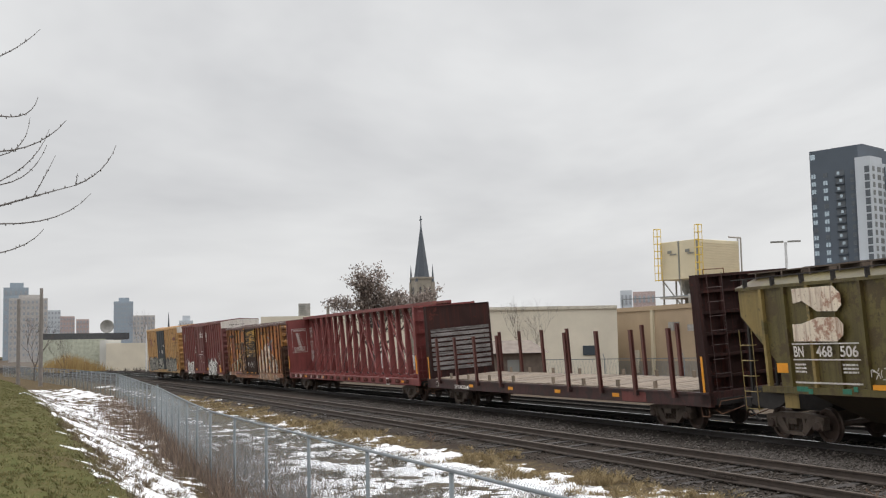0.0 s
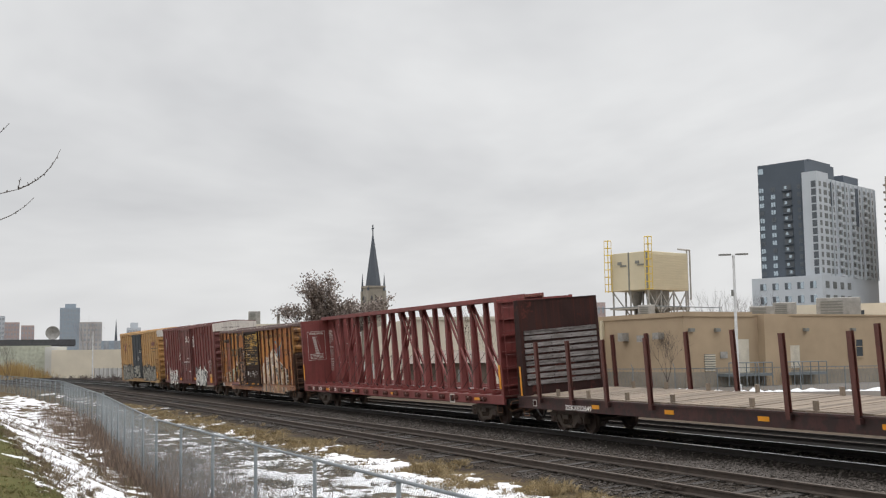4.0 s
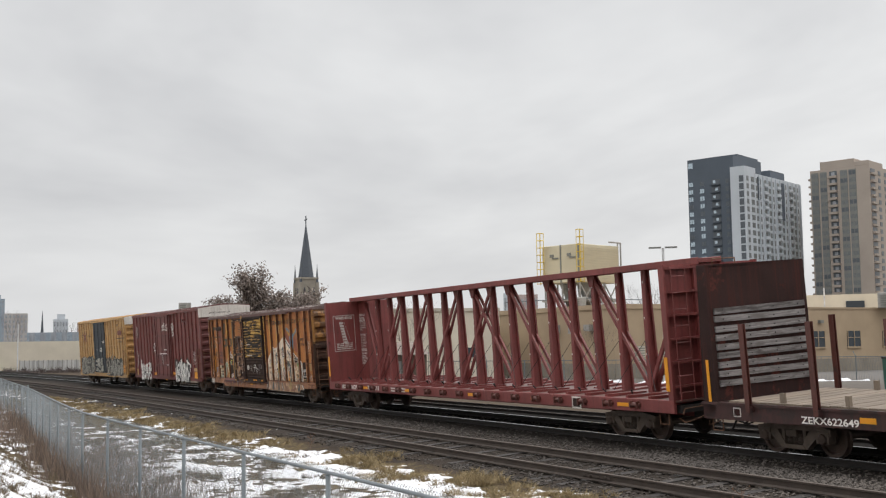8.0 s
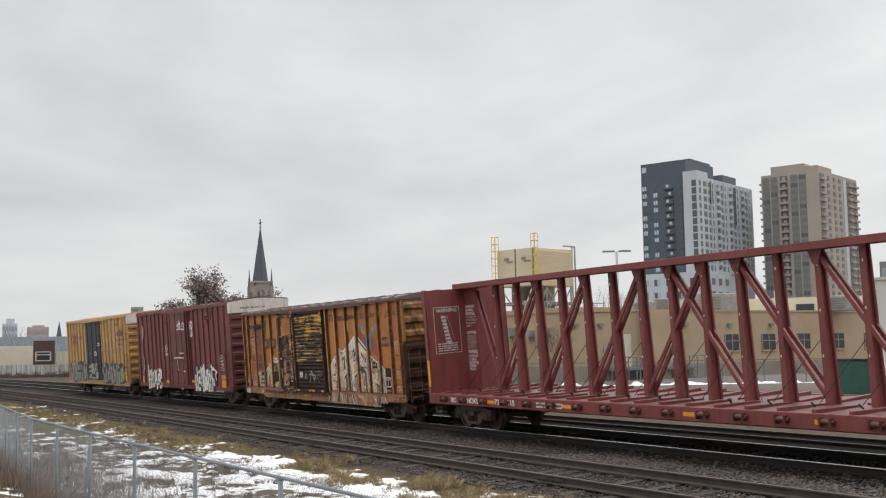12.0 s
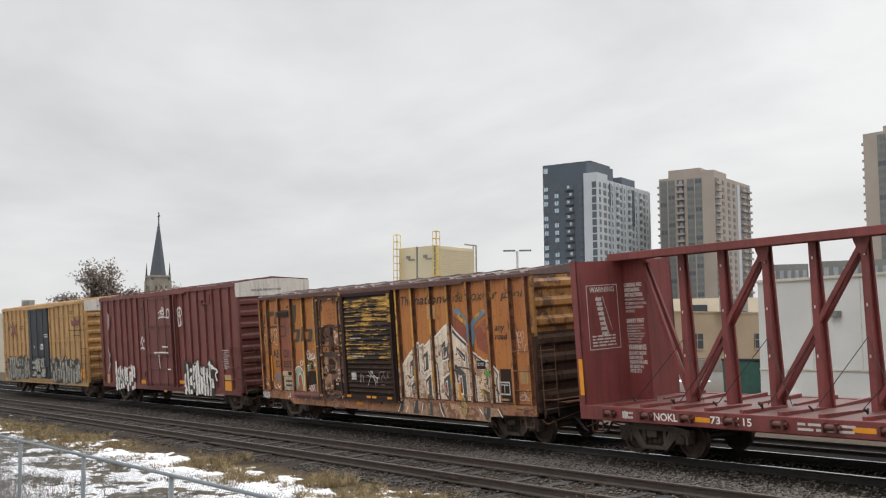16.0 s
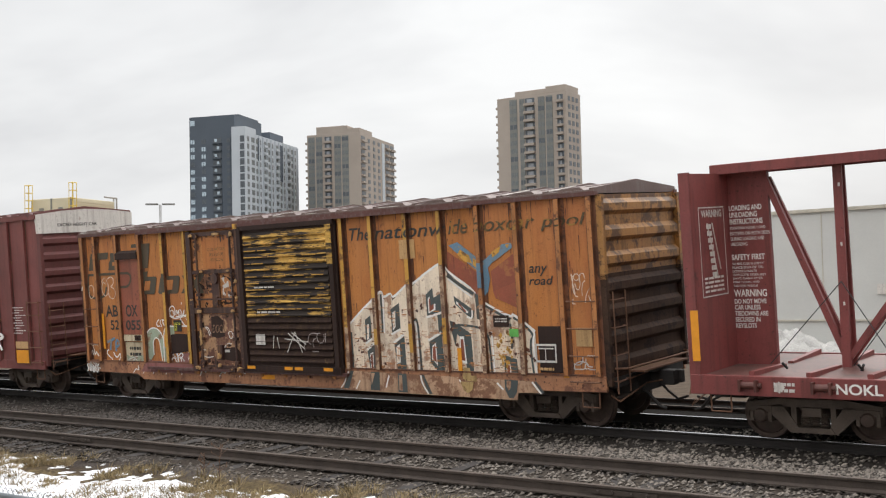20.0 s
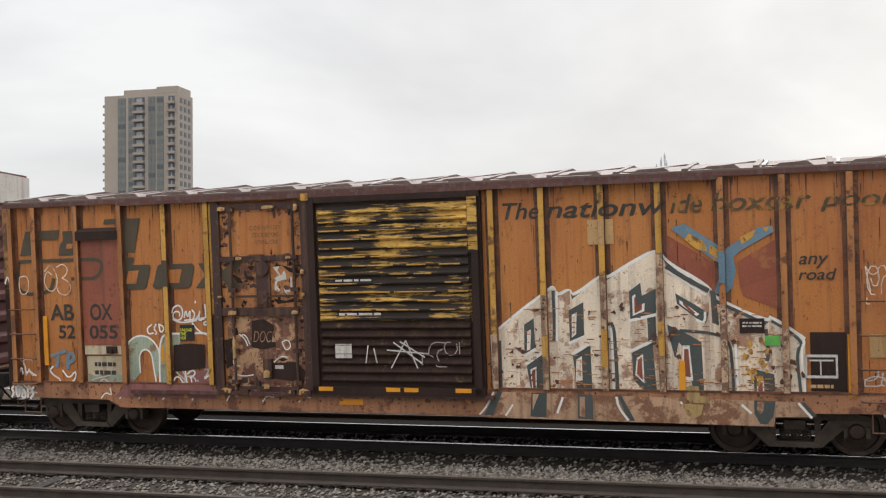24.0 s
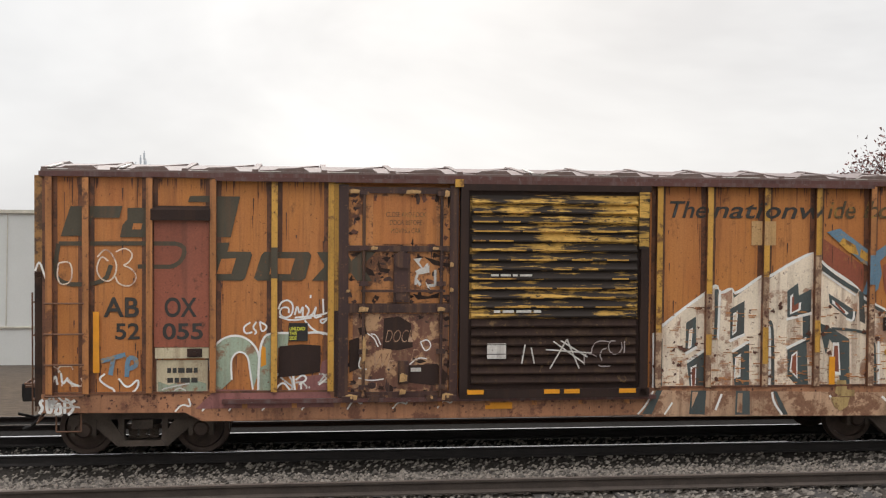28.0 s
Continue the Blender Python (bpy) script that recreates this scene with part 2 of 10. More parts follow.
M_BLACK = plain("black_underframe", (0.026, 0.022, 0.020), 0.75, 0.1, 0.45, 3, 40, 0.3)
M_HAND = plain("rusted_grab_iron", (0.17, 0.085, 0.05), 0.7, 0.3, 0.3, 5, 60, 0.2)
M_REFL = plain("orange_reflector_tape", (0.75, 0.30, 0.015), 0.45, 0, 0.1, 4, 40, 0.05)
M_WHITE = paint("dirty_white_lettering", (0.62, 0.58, 0.53), (0.2, 0.12, 0.09), 0.45, 0.2)
M_RIBGRAF = paint("rusted_graffiti_on_rib", (0.56, 0.38, 0.24), (0.10, 0.035, 0.02), 1.05, 0.4, streak=0.8, size=5.0)
M_SPRAY = plain("white_spray_paint", (0.80, 0.77, 0.72), 0.6, 0, 0.12, 3, 40, 0.05)
M_SILVER = paint("pale_graffiti_paint", (0.84, 0.69, 0.53), (0.30, 0.115, 0.055), 0.8, 0.26, streak=0.65, size=2.2)
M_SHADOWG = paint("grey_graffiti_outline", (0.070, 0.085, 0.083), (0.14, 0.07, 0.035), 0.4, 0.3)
M_MINT = paint("mint_graffiti_paint", (0.34, 0.40, 0.29), (0.27, 0.11, 0.05), 0.75, 0.3, streak=0.5, size=3.0)
M_PINK = paint("dull_pink_graffiti_paint", (0.27, 0.105, 0.095), (0.13, 0.05, 0.03), 0.6, 0.3)
M_CYAN = paint("light_blue_paint", (0.145, 0.25, 0.34), (0.42, 0.24, 0.06), 0.75, 0.3, streak=0.35)
M_LETTER = paint("faded_black_lettering", (0.035, 0.032, 0.028), (0.14, 0.06, 0.02), 0.12, 0.3, streak=0.25)
M_BROWNL = paint("faded_brown_lettering", (0.075, 0.05, 0.022), (0.42, 0.22, 0.04), 0.85, 0.35, streak=0.45, size=5.0)
M_MARK = paint("faded_grey_green_mark", (0.070, 0.056, 0.034), (0.26, 0.10, 0.035), 0.35, 0.3, streak=0.35)
M_LEMON = plain("lemon_placard_ink", (0.65, 0.62, 0.05), 0.6)
M_LIME = plain("lime_green_tag", (0.12, 0.42, 0.08), 0.6)
def weathered_boards(name):
    """Silvered planks with long dark grain, checks and grimy ends; each board its own shade."""
    m, n, l, b = shade(name, 0.95)
    b.inputs["Specular IOR Level"].default_value = 0.15
    c = ramp_of(n, l, noise_of(n, l, 1.0, 6, (30, 1.1, 34), rough=0.65), 0.36, 0.62, (0.075, 0.068, 0.066), (0.33, 0.305, 0.295))
    c = mix_of(n, l, ramp_of(n, l, noise_of(n, l, 1.0, 5, (8, 2.2, 8)), 0.48, 0.64), c, (0.085, 0.072, 0.066))
    o = n.new("ShaderNodeObjectInfo")
    c = mix_of(n, l, 0.35, c, ramp_of(n, l, o.outputs["Random"], 0, 1, (0.09, 0.082, 0.08), (0.30, 0.28, 0.27)))
    l.new(c, b.inputs["Base Color"])
    bump_of(n, l, b, noise_of(n, l, 1.0, 5, (40, 1.5, 44)), 0.5, 0.008)
    return m


M_WOODGREY = weathered_boards("weathered_grey_boards")
M_DECK = plain("worn_deck_planks", (0.195, 0.153, 0.115), 0.9, 0, 0.3, 2, 25, 0.4, pieces=True)
M_STAKE = paint("rusty_stake_steel", (0.11, 0.035, 0.026), (0.045, 0.026, 0.022), 0.5, 0.3)
M_CABLE = plain("black_tiedown_cable", (0.012, 0.012, 0.012), 0.6)
M_GALV = plain("galvanised_fence_steel", (0.165, 0.185, 0.195), 0.6, 0.25, 0.2, 3, 40, 0.1)
M_RAILSIDE = plain("brown_rail_steel", (0.058, 0.043, 0.034), 0.8, 0.1, 0.3, 4, 40, 0.2)
# darker rail side for the train's track and the one behind
M_RAILDARK = plain("blackish_rail_side", (0.020, 0.016, 0.014), 0.9, 0, 0.3, 4, 40, 0.2)
M_RAILTOP = plain("polished_rail_head", (0.42, 0.42, 0.43), 0.22, 1.0, 0.15, 2, 40, 0.05)
M_RAILDULL = plain("dull_rail_head", (0.070, 0.050, 0.038), 0.7, 0.15, 0.3, 3, 40, 0.1)
M_DIRTYSNOW = plain("dirty_ploughed_snow", (0.40, 0.385, 0.36), 0.9, 0, 0.35, 1.6, 14, 0.5)
M_TIE = plain("oily_wood_tie", (0.034, 0.028, 0.025), 0.9, 0, 0.3, 4, 30, 0.5)

# ---- mesh building ----
def box(bm, x0, x1, y0, y1, z0, z1, m=None):
    v = [bm.verts.new((m @ Vector(p)) if m else p) for p in
         ((x0, y0, z0), (x1, y0, z0), (x1, y1, z0), (x0, y1, z0), (x0, y0, z1), (x1, y0, z1), (x1, y1, z1), (x0, y1, z1))]
    for f in ((3, 2, 1, 0), (4, 5, 6, 7), (0, 1, 5, 4), (1, 2, 6, 5), (2, 3, 7, 6), (3, 0, 4, 7)):
        bm.faces.new([v[i] for i in f])


def frame_of(p, q):
    p, q = Vector(p), Vector(q)
    d = (q - p).normalized()
    up = Vector((0, 0, 1)) if abs(d.z) < 0.95 else Vector((1, 0, 0))
    a = d.cross(up).normalized()
    return p, q, a, a.cross(d).normalized()


def beam(bm, p, q, w, h):
    """A square bar from p to q: w across, h in height."""
    p, q, a, b = frame_of(p, q)
    a, b = a * w / 2, b * h / 2
    v = [bm.verts.new(e + s * a + t * b) for e in (p, q) for s, t in ((-1, -1), (1, -1), (1, 1), (-1, 1))]
    for f in ((0, 1, 2, 3), (7, 6, 5, 4), (0, 4, 5, 1), (1, 5, 6, 2), (2, 6, 7, 3), (3, 7, 4, 0)):
        bm.faces.new([v[i] for i in f])


def tube(bm, p, q, r, n=8, r2=None, caps=True):
    p, q, a, b = frame_of(p, q)
    r2 = r if r2 is None else r2
    rings = [[bm.verts.new(e + k * (math.cos(2 * math.pi * i / n) * a + math.sin(2 * math.pi * i / n) * b)) for i in range(n)]
             for e, k in ((p, r), (q, r2))]
    for i in range(n):
        bm.faces.new((rings[0][i], rings[0][(i + 1) % n], rings[1][(i + 1) % n], rings[1][i]))
    if caps:
        bm.faces.new(rings[0][::-1])
        bm.faces.new(rings[1])


def bent(bm, pts, r, n=6):
    for p, q in zip(pts, pts[1:]):
        tube(bm, p, q, r, n)


def lathe_y(bm, prof, cx, cz, n=24):
    """Turns a profile of (radius, y) about the y axis through (cx, cz)."""
    rings = [[bm.verts.new((cx + r * math.cos(2 * math.pi * i / n), y, cz + r * math.sin(2 * math.pi * i / n))) for i in range(n)] for r, y in prof]
    for u, v in zip(rings, rings[1:]):
        for i in range(n):
            bm.faces.new((u[i], v[i], v[(i + 1) % n], u[(i + 1) % n]))
    bm.faces.new(rings[0])
    bm.faces.new(rings[-1][::-1])


def prism(bm, pts, y0, y1):
    """A polygon of (x, z) pushed from y0 to y1."""
    a = [bm.verts.new((x, y0, z)) for x, z in pts]
    b = [bm.verts.new((x, y1, z)) for x, z in pts]
    bm.faces.new(a)
    bm.faces.new(b[::-1])
    for i in range(len(pts)):
        j = (i + 1) % len(pts)
        bm.faces.new((a[j], a[i], b[i], b[j]))


def prism_x(bm, pts, x0, x1):
    """A polygon of (y, z) pushed from x0 to x1."""
    a = [bm.verts.new((x0, y, z)) for y, z in pts]
    b = [bm.verts.new((x1, y, z)) for y, z in pts]
    bm.faces.new(a)
    bm.faces.new(b[::-1])
    for i in range(len(pts)):
        j = (i + 1) % len(pts)
        bm.faces.new((a[j], a[i], b[i], b[j]))


def mesh_of(name, bm, material, smooth=False):
    bmesh.ops.recalc_face_normals(bm, faces=bm.faces)
    me = bpy.data.meshes.new(name)
    bm.to_mesh(me)
    bm.free()
    for m in material if isinstance(material, (list, tuple)) else [material]:
        me.materials.append(m)
    if smooth:
        for p in me.polygons:
            p.use_smooth = True
    return me


def part(name, bm, material, parent, label="", smooth=False, bevel=0.0):
    if bevel:
        bmesh.ops.bevel(bm, geom=bm.edges[:], offset=bevel, segments=1, affect="EDGES", clamp_overlap=True)
    ob = new(name, bm if isinstance(bm, bpy.types.Mesh) else mesh_of(name, bm, material, smooth))
    ob.parent = parent
    return tagged(ob, label)


def loose(name, bm, material, parent, label=""):
    """Makes every connected piece of a bmesh a part of its own."""
    bm.verts.index_update()
    seen, out = set(), []
    for v in bm.verts:
        if v.index in seen:
            continue
        seen.add(v.index)
        stack, isl = [v], []
        while stack:
            w = stack.pop()
            isl.append(w)
            for e in w.link_edges:
                o = e.other_vert(w)
                if o.index not in seen:
                    seen.add(o.index)
                    stack.append(o)
        small = bmesh.new()
        new_v = {w.index: small.verts.new(w.co) for w in isl}
        for f in {f for w in isl for f in w.link_faces}:
            small.faces.new([new_v[w.index] for w in f.verts])
        out.append(part(name, small, material, parent, label))
    bm.free()
    return out


def piece(name, mesh, parent, m):
    ob = new(name, mesh)
    ob.parent = parent
    ob.matrix_basis = m
    return ob


def thing(name, label, category, m=Matrix(), group="", kind=""):
    ob = new(name)
    ob.matrix_basis = m
    return tagged(ob, label, category, group, kind)


def raw(name, verts, faces, material, smooth=False):
    me = bpy.data.meshes.new(name)
    me.from_pydata([tuple(v) for v in verts], [], [tuple(f) for f in faces])
    me.materials.append(material)
    if smooth:
        for p in me.polygons:
            p.use_smooth = True
    me.update()
    return me


TEXTS = {}


def lettering(name, body, width, height, material, parent, at, facing="-y", slant=0.0, weight=0.02):
    """Words as a thin mesh, its lower left corner at the point at; width None keeps the font's own width."""
    cu = bpy.data.curves.new(name, "FONT")
    cu.body, cu.shear, cu.space_line, cu.offset = body, slant, 0.95, weight
    ob = bpy.data.objects.new(name, cu)
    scene.collection.objects.link(ob)
    me = bpy.data.meshes.new_from_object(ob.evaluated_get(bpy.context.evaluated_depsgraph_get()))
    bpy.data.objects.remove(ob)
    bpy.data.curves.remove(cu)
    co = np.array([v.co[:] for v in me.vertices])
    lo, hi = co.min(0), co.max(0)
    k = height / (hi[1] - lo[1])
    kx = width / (hi[0] - lo[0]) if width else k
    for v in me.vertices:
        x, z = (v.co.x - lo[0]) * kx, (v.co.y - lo[1]) * k
        v.co = (at[0] + x, at[1], at[2] + z) if facing == "-y" else (at[0], at[1] + x, at[2] + z)
    me.materials.clear()
    me.materials.append(material)
    o = new(name, me)
    o.parent = parent
    return o


def bars(name, x, y, z, w, h, rows, material, parent, facing="-y"):
    """Writing too small to read, as rows of plain bars."""
    bm = bmesh.new()
    step = h / rows
    rnd = random.Random(int(abs(x * 100 + z * 10)))
    for i in range(rows):
        zz = z + h - (i + 0.75) * step
        k = 0.0
        while k < w * 0.96:
            ln = min(rnd.uniform(0.12, 0.32) * w, w - k)
            if facing == "-y":
                box(bm, x + k, x + k + ln, y - 0.003, y, zz, zz + step * 0.5)
            else:
                box(bm, x, x + 0.003, y + k, y + k + ln, zz, zz + step * 0.5)
            k += ln + 0.05 * w
    return tagged(part(name, bm, material, parent), kind="stuff")


# ---- the line of the railway: a wide curve, canted towards the inside ----
CURVE = 1255.0
CANT = 4.1
TRACK_Y = 19.27
NEAR_Y = 13.97
FAR_Y = 23.4


def on_line(u, y0):
    """Place and heading (degrees) at u metres along a track that lies y0 from the eye."""
    a = u / CURVE
    return CURVE * math.sin(a), y0 - CURVE * (1 - math.cos(a)), -math.degrees(a)


def bow(x):
    return np.minimum(x * x / (2 * CURVE), 60.0)


PROFILE_Y = [-300, -60, -6, 0.2, 0.9, 3.2, 4.2, 5.5, 9.5, 11.4, 12.5, 15.2, 16.3, 17.7, 20.4, 22.0, 25.4, 26.4, 30, 70, 300]
PROFILE_Z = [2.5, 1.6, 1.0, 0.93, 0.72, -0.42, -0.62, -0.62, -0.5, -0.36, -0.27, -0.09, -0.16, -0.25, -0.07, -0.10, -0.12, -0.5, -0.6, -0.5, -0.3]


def veer(x):
    """How far the old near track and its verge draw away from the train's track towards the far end."""
    return 1.1 * (1 - np.exp(np.minimum(x, 0.0) / 28))


def veered(x, ye):
    return veer(x) * np.interp(ye, (9.0, 11.0, 15.5, 17.5), (0, 1, 1, 0))


def ground_z(x, y):
    ye = y + bow(x)
    return np.interp(ye + veered(x, ye), PROFILE_Y, PROFILE_Z)


def nz(x, y, s, seed=0.0):
    return noise.noise(Vector((x * s + seed, y * s - seed, seed * 0.37)))


def ground_material():
    m, n, l, b = shade("trackside_ground", 1.0)
    b.inputs["Specular IOR Level"].default_value = 0.05
    geo = n.new("ShaderNodeNewGeometry")
    sep = n.new("ShaderNodeSeparateXYZ")
    l.new(geo.outputs["Position"], sep.inputs["Vector"])

    def calc(op, a, c):
        k = n.new("ShaderNodeMath")
        k.operation = op
        for i, v in enumerate((a, c)):
            if isinstance(v, (int, float)):
                k.inputs[i].default_value = v
            else:
                l.new(v, k.inputs[i])
        return k.outputs[0]
    x2 = calc("MINIMUM", calc("MULTIPLY", calc("MULTIPLY", sep.outputs["X"], sep.outputs["X"]), 1 / (2 * CURVE)), 60.0)
    wob = calc("MULTIPLY", calc("SUBTRACT", noise_of(n, l, 0.55, 5), 0.5), 2.6)
    y = calc("ADD", calc("ADD", sep.outputs["Y"], x2), wob)
    fine, mid = noise_of(n, l, 26, 4), noise_of(n, l, 3.2, 6)
    green = mix_of(n, l, ramp_of(n, l, mid, 0.35, 0.7), (0.066, 0.078, 0.020), (0.100, 0.082, 0.032))
    green = mix_of(n, l, ramp_of(n, l, noise_of(n, l, 0.7, 5), 0.5, 0.7, (0, 0, 0), (0.7,) * 3), green, (0.095, 0.066, 0.036))
    straw = mix_of(n, l, ramp_of(n, l, mid, 0.35, 0.65), (0.155, 0.118, 0.055), (0.070, 0.050, 0.028))
    straw = mix_of(n, l, ramp_of(n, l, noise_of(n, l, 1.1, 5), 0.5, 0.66), straw, (0.080, 0.050, 0.030))
    straw = mix_of(n, l, ramp_of(n, l, noise_of(n, l, 12, 5), 0.42, 0.6), straw, (0.055, 0.038, 0.022))
    dirt = mix_of(n, l, ramp_of(n, l, mid, 0.3, 0.7), (0.060, 0.047, 0.038), (0.105, 0.080, 0.058))
    stone = mix_of(n, l, ramp_of(n, l, fine, 0.35, 0.65), (0.028, 0.024, 0.022), (0.115, 0.105, 0.10))
    stone = mix_of(n, l, ramp_of(n, l, noise_of(n, l, 0.9, 4, (0.35, 1, 1)), 0.4, 0.62), stone, (0.045, 0.036, 0.031))
    drift = n.new("ShaderNodeMapRange")
    drift.inputs["From Min"].default_value, drift.inputs["From Max"].default_value = -19.0, -9.0
    l.new(calc("ADD", sep.outputs["X"], calc("MULTIPLY", wob, 1.5)), drift.inputs["Value"])
    stone = mix_of(n, l, drift.outputs["Result"], mix_of(n, l, 0.55, stone, (0.034, 0.025, 0.018)), mix_of(n, l, 0.4, stone, mix_of(n, l, ramp_of(n, l, fine, 0.35, 0.65), (0.060, 0.050, 0.040), (0.20, 0.166, 0.133))))
    true_y = calc("ADD", sep.outputs["Y"], x2)
    veer_y = calc("MULTIPLY", calc("SUBTRACT", 1.0, calc("POWER", math.e, calc("DIVIDE", calc("MINIMUM", sep.outputs["X"], 0.0), 28.0))), 1.1)
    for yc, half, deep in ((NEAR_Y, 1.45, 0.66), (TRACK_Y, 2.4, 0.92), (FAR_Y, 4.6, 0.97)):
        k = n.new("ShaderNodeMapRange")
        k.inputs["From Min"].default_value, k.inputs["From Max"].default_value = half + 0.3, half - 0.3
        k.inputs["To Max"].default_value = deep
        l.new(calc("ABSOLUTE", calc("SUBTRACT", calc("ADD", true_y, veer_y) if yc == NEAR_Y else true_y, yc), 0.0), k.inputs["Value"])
        # old track oily brown; oil and painted-in shade under and beyond the train
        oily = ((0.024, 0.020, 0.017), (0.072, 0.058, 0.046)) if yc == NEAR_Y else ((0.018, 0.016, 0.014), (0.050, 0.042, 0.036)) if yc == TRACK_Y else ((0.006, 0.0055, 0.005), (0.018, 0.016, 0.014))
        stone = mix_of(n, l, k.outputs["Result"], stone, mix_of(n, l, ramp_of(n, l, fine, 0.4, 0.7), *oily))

    def step(at, wide, y=y):
        k = n.new("ShaderNodeMapRange")
        k.inputs["From Min"].default_value, k.inputs["From Max"].default_value = at - wide, at + wide
        l.new(y, k.inputs["Value"])
        return k.outputs["Result"]
    c = mix_of(n, l, step(1.2, 0.5), green, straw)
    c = mix_of(n, l, 0.15, c, ramp_of(n, l, fine, 0.3, 0.7, (0.02, 0.018, 0.015), (0.20, 0.17, 0.13)))
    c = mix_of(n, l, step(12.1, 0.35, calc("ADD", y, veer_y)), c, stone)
    c = mix_of(n, l, step(29.5, 0.5), c, dirt)
    c = mix_of(n, l, step(60.0, 20.0), c, (0.16, 0.15, 0.14))
    l.new(c, b.inputs["Base Color"])
    bump_of(n, l, b, fine, 0.7, 0.03)
    return m


def lines(*spans):
    out = []
    for a, b, st in spans:
        out += list(np.arange(a, b, st))
    return np.array(out + [spans[-1][1]])


def sheet(xs, ys, zf):
    X, Y = np.meshgrid(xs, ys, indexing="ij")
    V = np.stack([X, Y, zf(X, Y)], -1).reshape(-1, 3)
    i, j = np.meshgrid(np.arange(len(xs) - 1), np.arange(len(ys) - 1), indexing="ij")
    k = (i * len(ys) + j).ravel()
    return V, np.stack([k, k + len(ys), k + len(ys) + 1, k + 1], 1)


def build_ground():
    xs = lines((-4500, -500, 250), (-500, -120, 12), (-120, -40, 2), (-40, 8, 0.5), (8, 60, 3), (60, 500, 40), (500, 4500, 250))
    ys = lines((-2500, -120, 200), (-120, -14, 6), (-14, -2, 1), (-2, 13, 0.33), (13, 26, 0.36), (26, 30, 1), (30, 120, 6), (120, 4500, 250))

    def z(X, Y):
        base = ground_z(X, Y)
        f = np.vectorize(lambda x, y: 0.05 * nz(x, y, 0.8) + 0.03 * nz(x, y, 2.3, 4.0) if abs(x) < 130 and -15 < y < 12.5 else 0.0)
        return base + f(X, Y)
    V, F = sheet(xs, ys, z)
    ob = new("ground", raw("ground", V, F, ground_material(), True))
    tagged(ob, "grassy bank, snowy ditch, straw verge and dark ballast bed", "ground", kind="structure")


def build_snow():
    m, n, l, b = shade("old_snow", 0.7)
    c = ramp_of(n, l, noise_of(n, l, 5, 6), 0.35, 0.6, (0.66, 0.68, 0.72), (0.86, 0.87, 0.89))
    c = mix_of(n, l, ramp_of(n, l, noise_of(n, l, 15, 5), 0.54, 0.64), c, (0.22, 0.17, 0.115))
    l.new(c, b.inputs["Base Color"])
    bump_of(n, l, b, noise_of(n, l, 14, 5), 0.6, 0.04)

    def layer(name, xs, ys, cover, label, thick=0.10, most=0.07, m=m):
        def z(X, Y):
            def one(x, y):
                h = 0.4 * nz(x, y, 0.6, 2.0) + 0.6 * nz(x * 0.6, y, 1.9, 7.0) + 0.55 * nz(x * 0.8, y, 4.4, 3.0) + 0.4 * nz(x, y, 9.5, 6.0)
                return float(np.clip(thick * (h + cover(x, y + x * x / (2 * CURVE) + veered(x, y + x * x / (2 * CURVE)))), -0.12, most))
            g = ground_z(X, Y)
            bumpy = np.vectorize(lambda x, y: 0.05 * nz(x, y, 0.8) + 0.03 * nz(x, y, 2.3, 4.0))(X, Y)
            return g + bumpy + np.vectorize(one)(X, Y)
        V, F = sheet(xs, ys, z)
        ob = new(name, raw(name, V, F, m, True))
        tagged(ob, label, "snow", kind="stuff")

    def near(x, y):
        slope = 0.34 - 0.6 * max(0.0, abs(y - 2.4) - 0.4) / 1.1 if y < 4.2 else -9
        if x < -42:
            slope -= (-42 - x) * 0.012
        if x > -11:
            slope -= (x + 11) * 0.2
        far_off = max(0.0, -30 - x) * 0.022
        strip = (0.10 if x > -30 else 0.02) - far_off - max(0, abs(y - 7.4) - 2.3) * 0.5 if y >= 4.2 else -9
        if y > 9.7:
            strip = 0.60 - 0.7 * max(0.0, abs(y - 9.9) - 0.45) if x > -32 else -0.10 - 0.22 * abs(y - 10.3)
        if x > -19 and y > 9.2:
            strip = max(strip, 0.66 - 0.7 * max(0.0, abs(y - 10.1) - 0.7))
        if x < -38 and 3 < y < 8:
            strip = max(strip, -0.02)
        return max(slope, strip)
    layer("snow_patches", lines((-42, -24, 0.12), (-24, 4, 0.09)), lines((0.3, 12.2, 0.085)), near, "thin melting snow patches over dead grass")
    layer("snow_patches", lines((-110, -42, 0.4)), lines((-2.5, 11.5, 0.28)), near, "thin melting snow patches over dead grass")
    layer("snow_patches", lines((-75, -22, 0.8)), lines((33, 50, 0.6)), lambda x, y: -0.22, "snow patches beyond the tracks", 0.2)

    def heap(x, y):
        return 1.25 - 1.3 * ((x + 20.5) / 5.5) ** 2 - 1.3 * ((y - 47.6) / 1.7) ** 2
    layer("snow_heap", lines((-28, -13, 0.25)), lines((44.5, 49.6, 0.25)), heap, "ploughed heap of dirty old snow beside the warehouse", 0.9, 1.4, M_DIRTYSNOW)


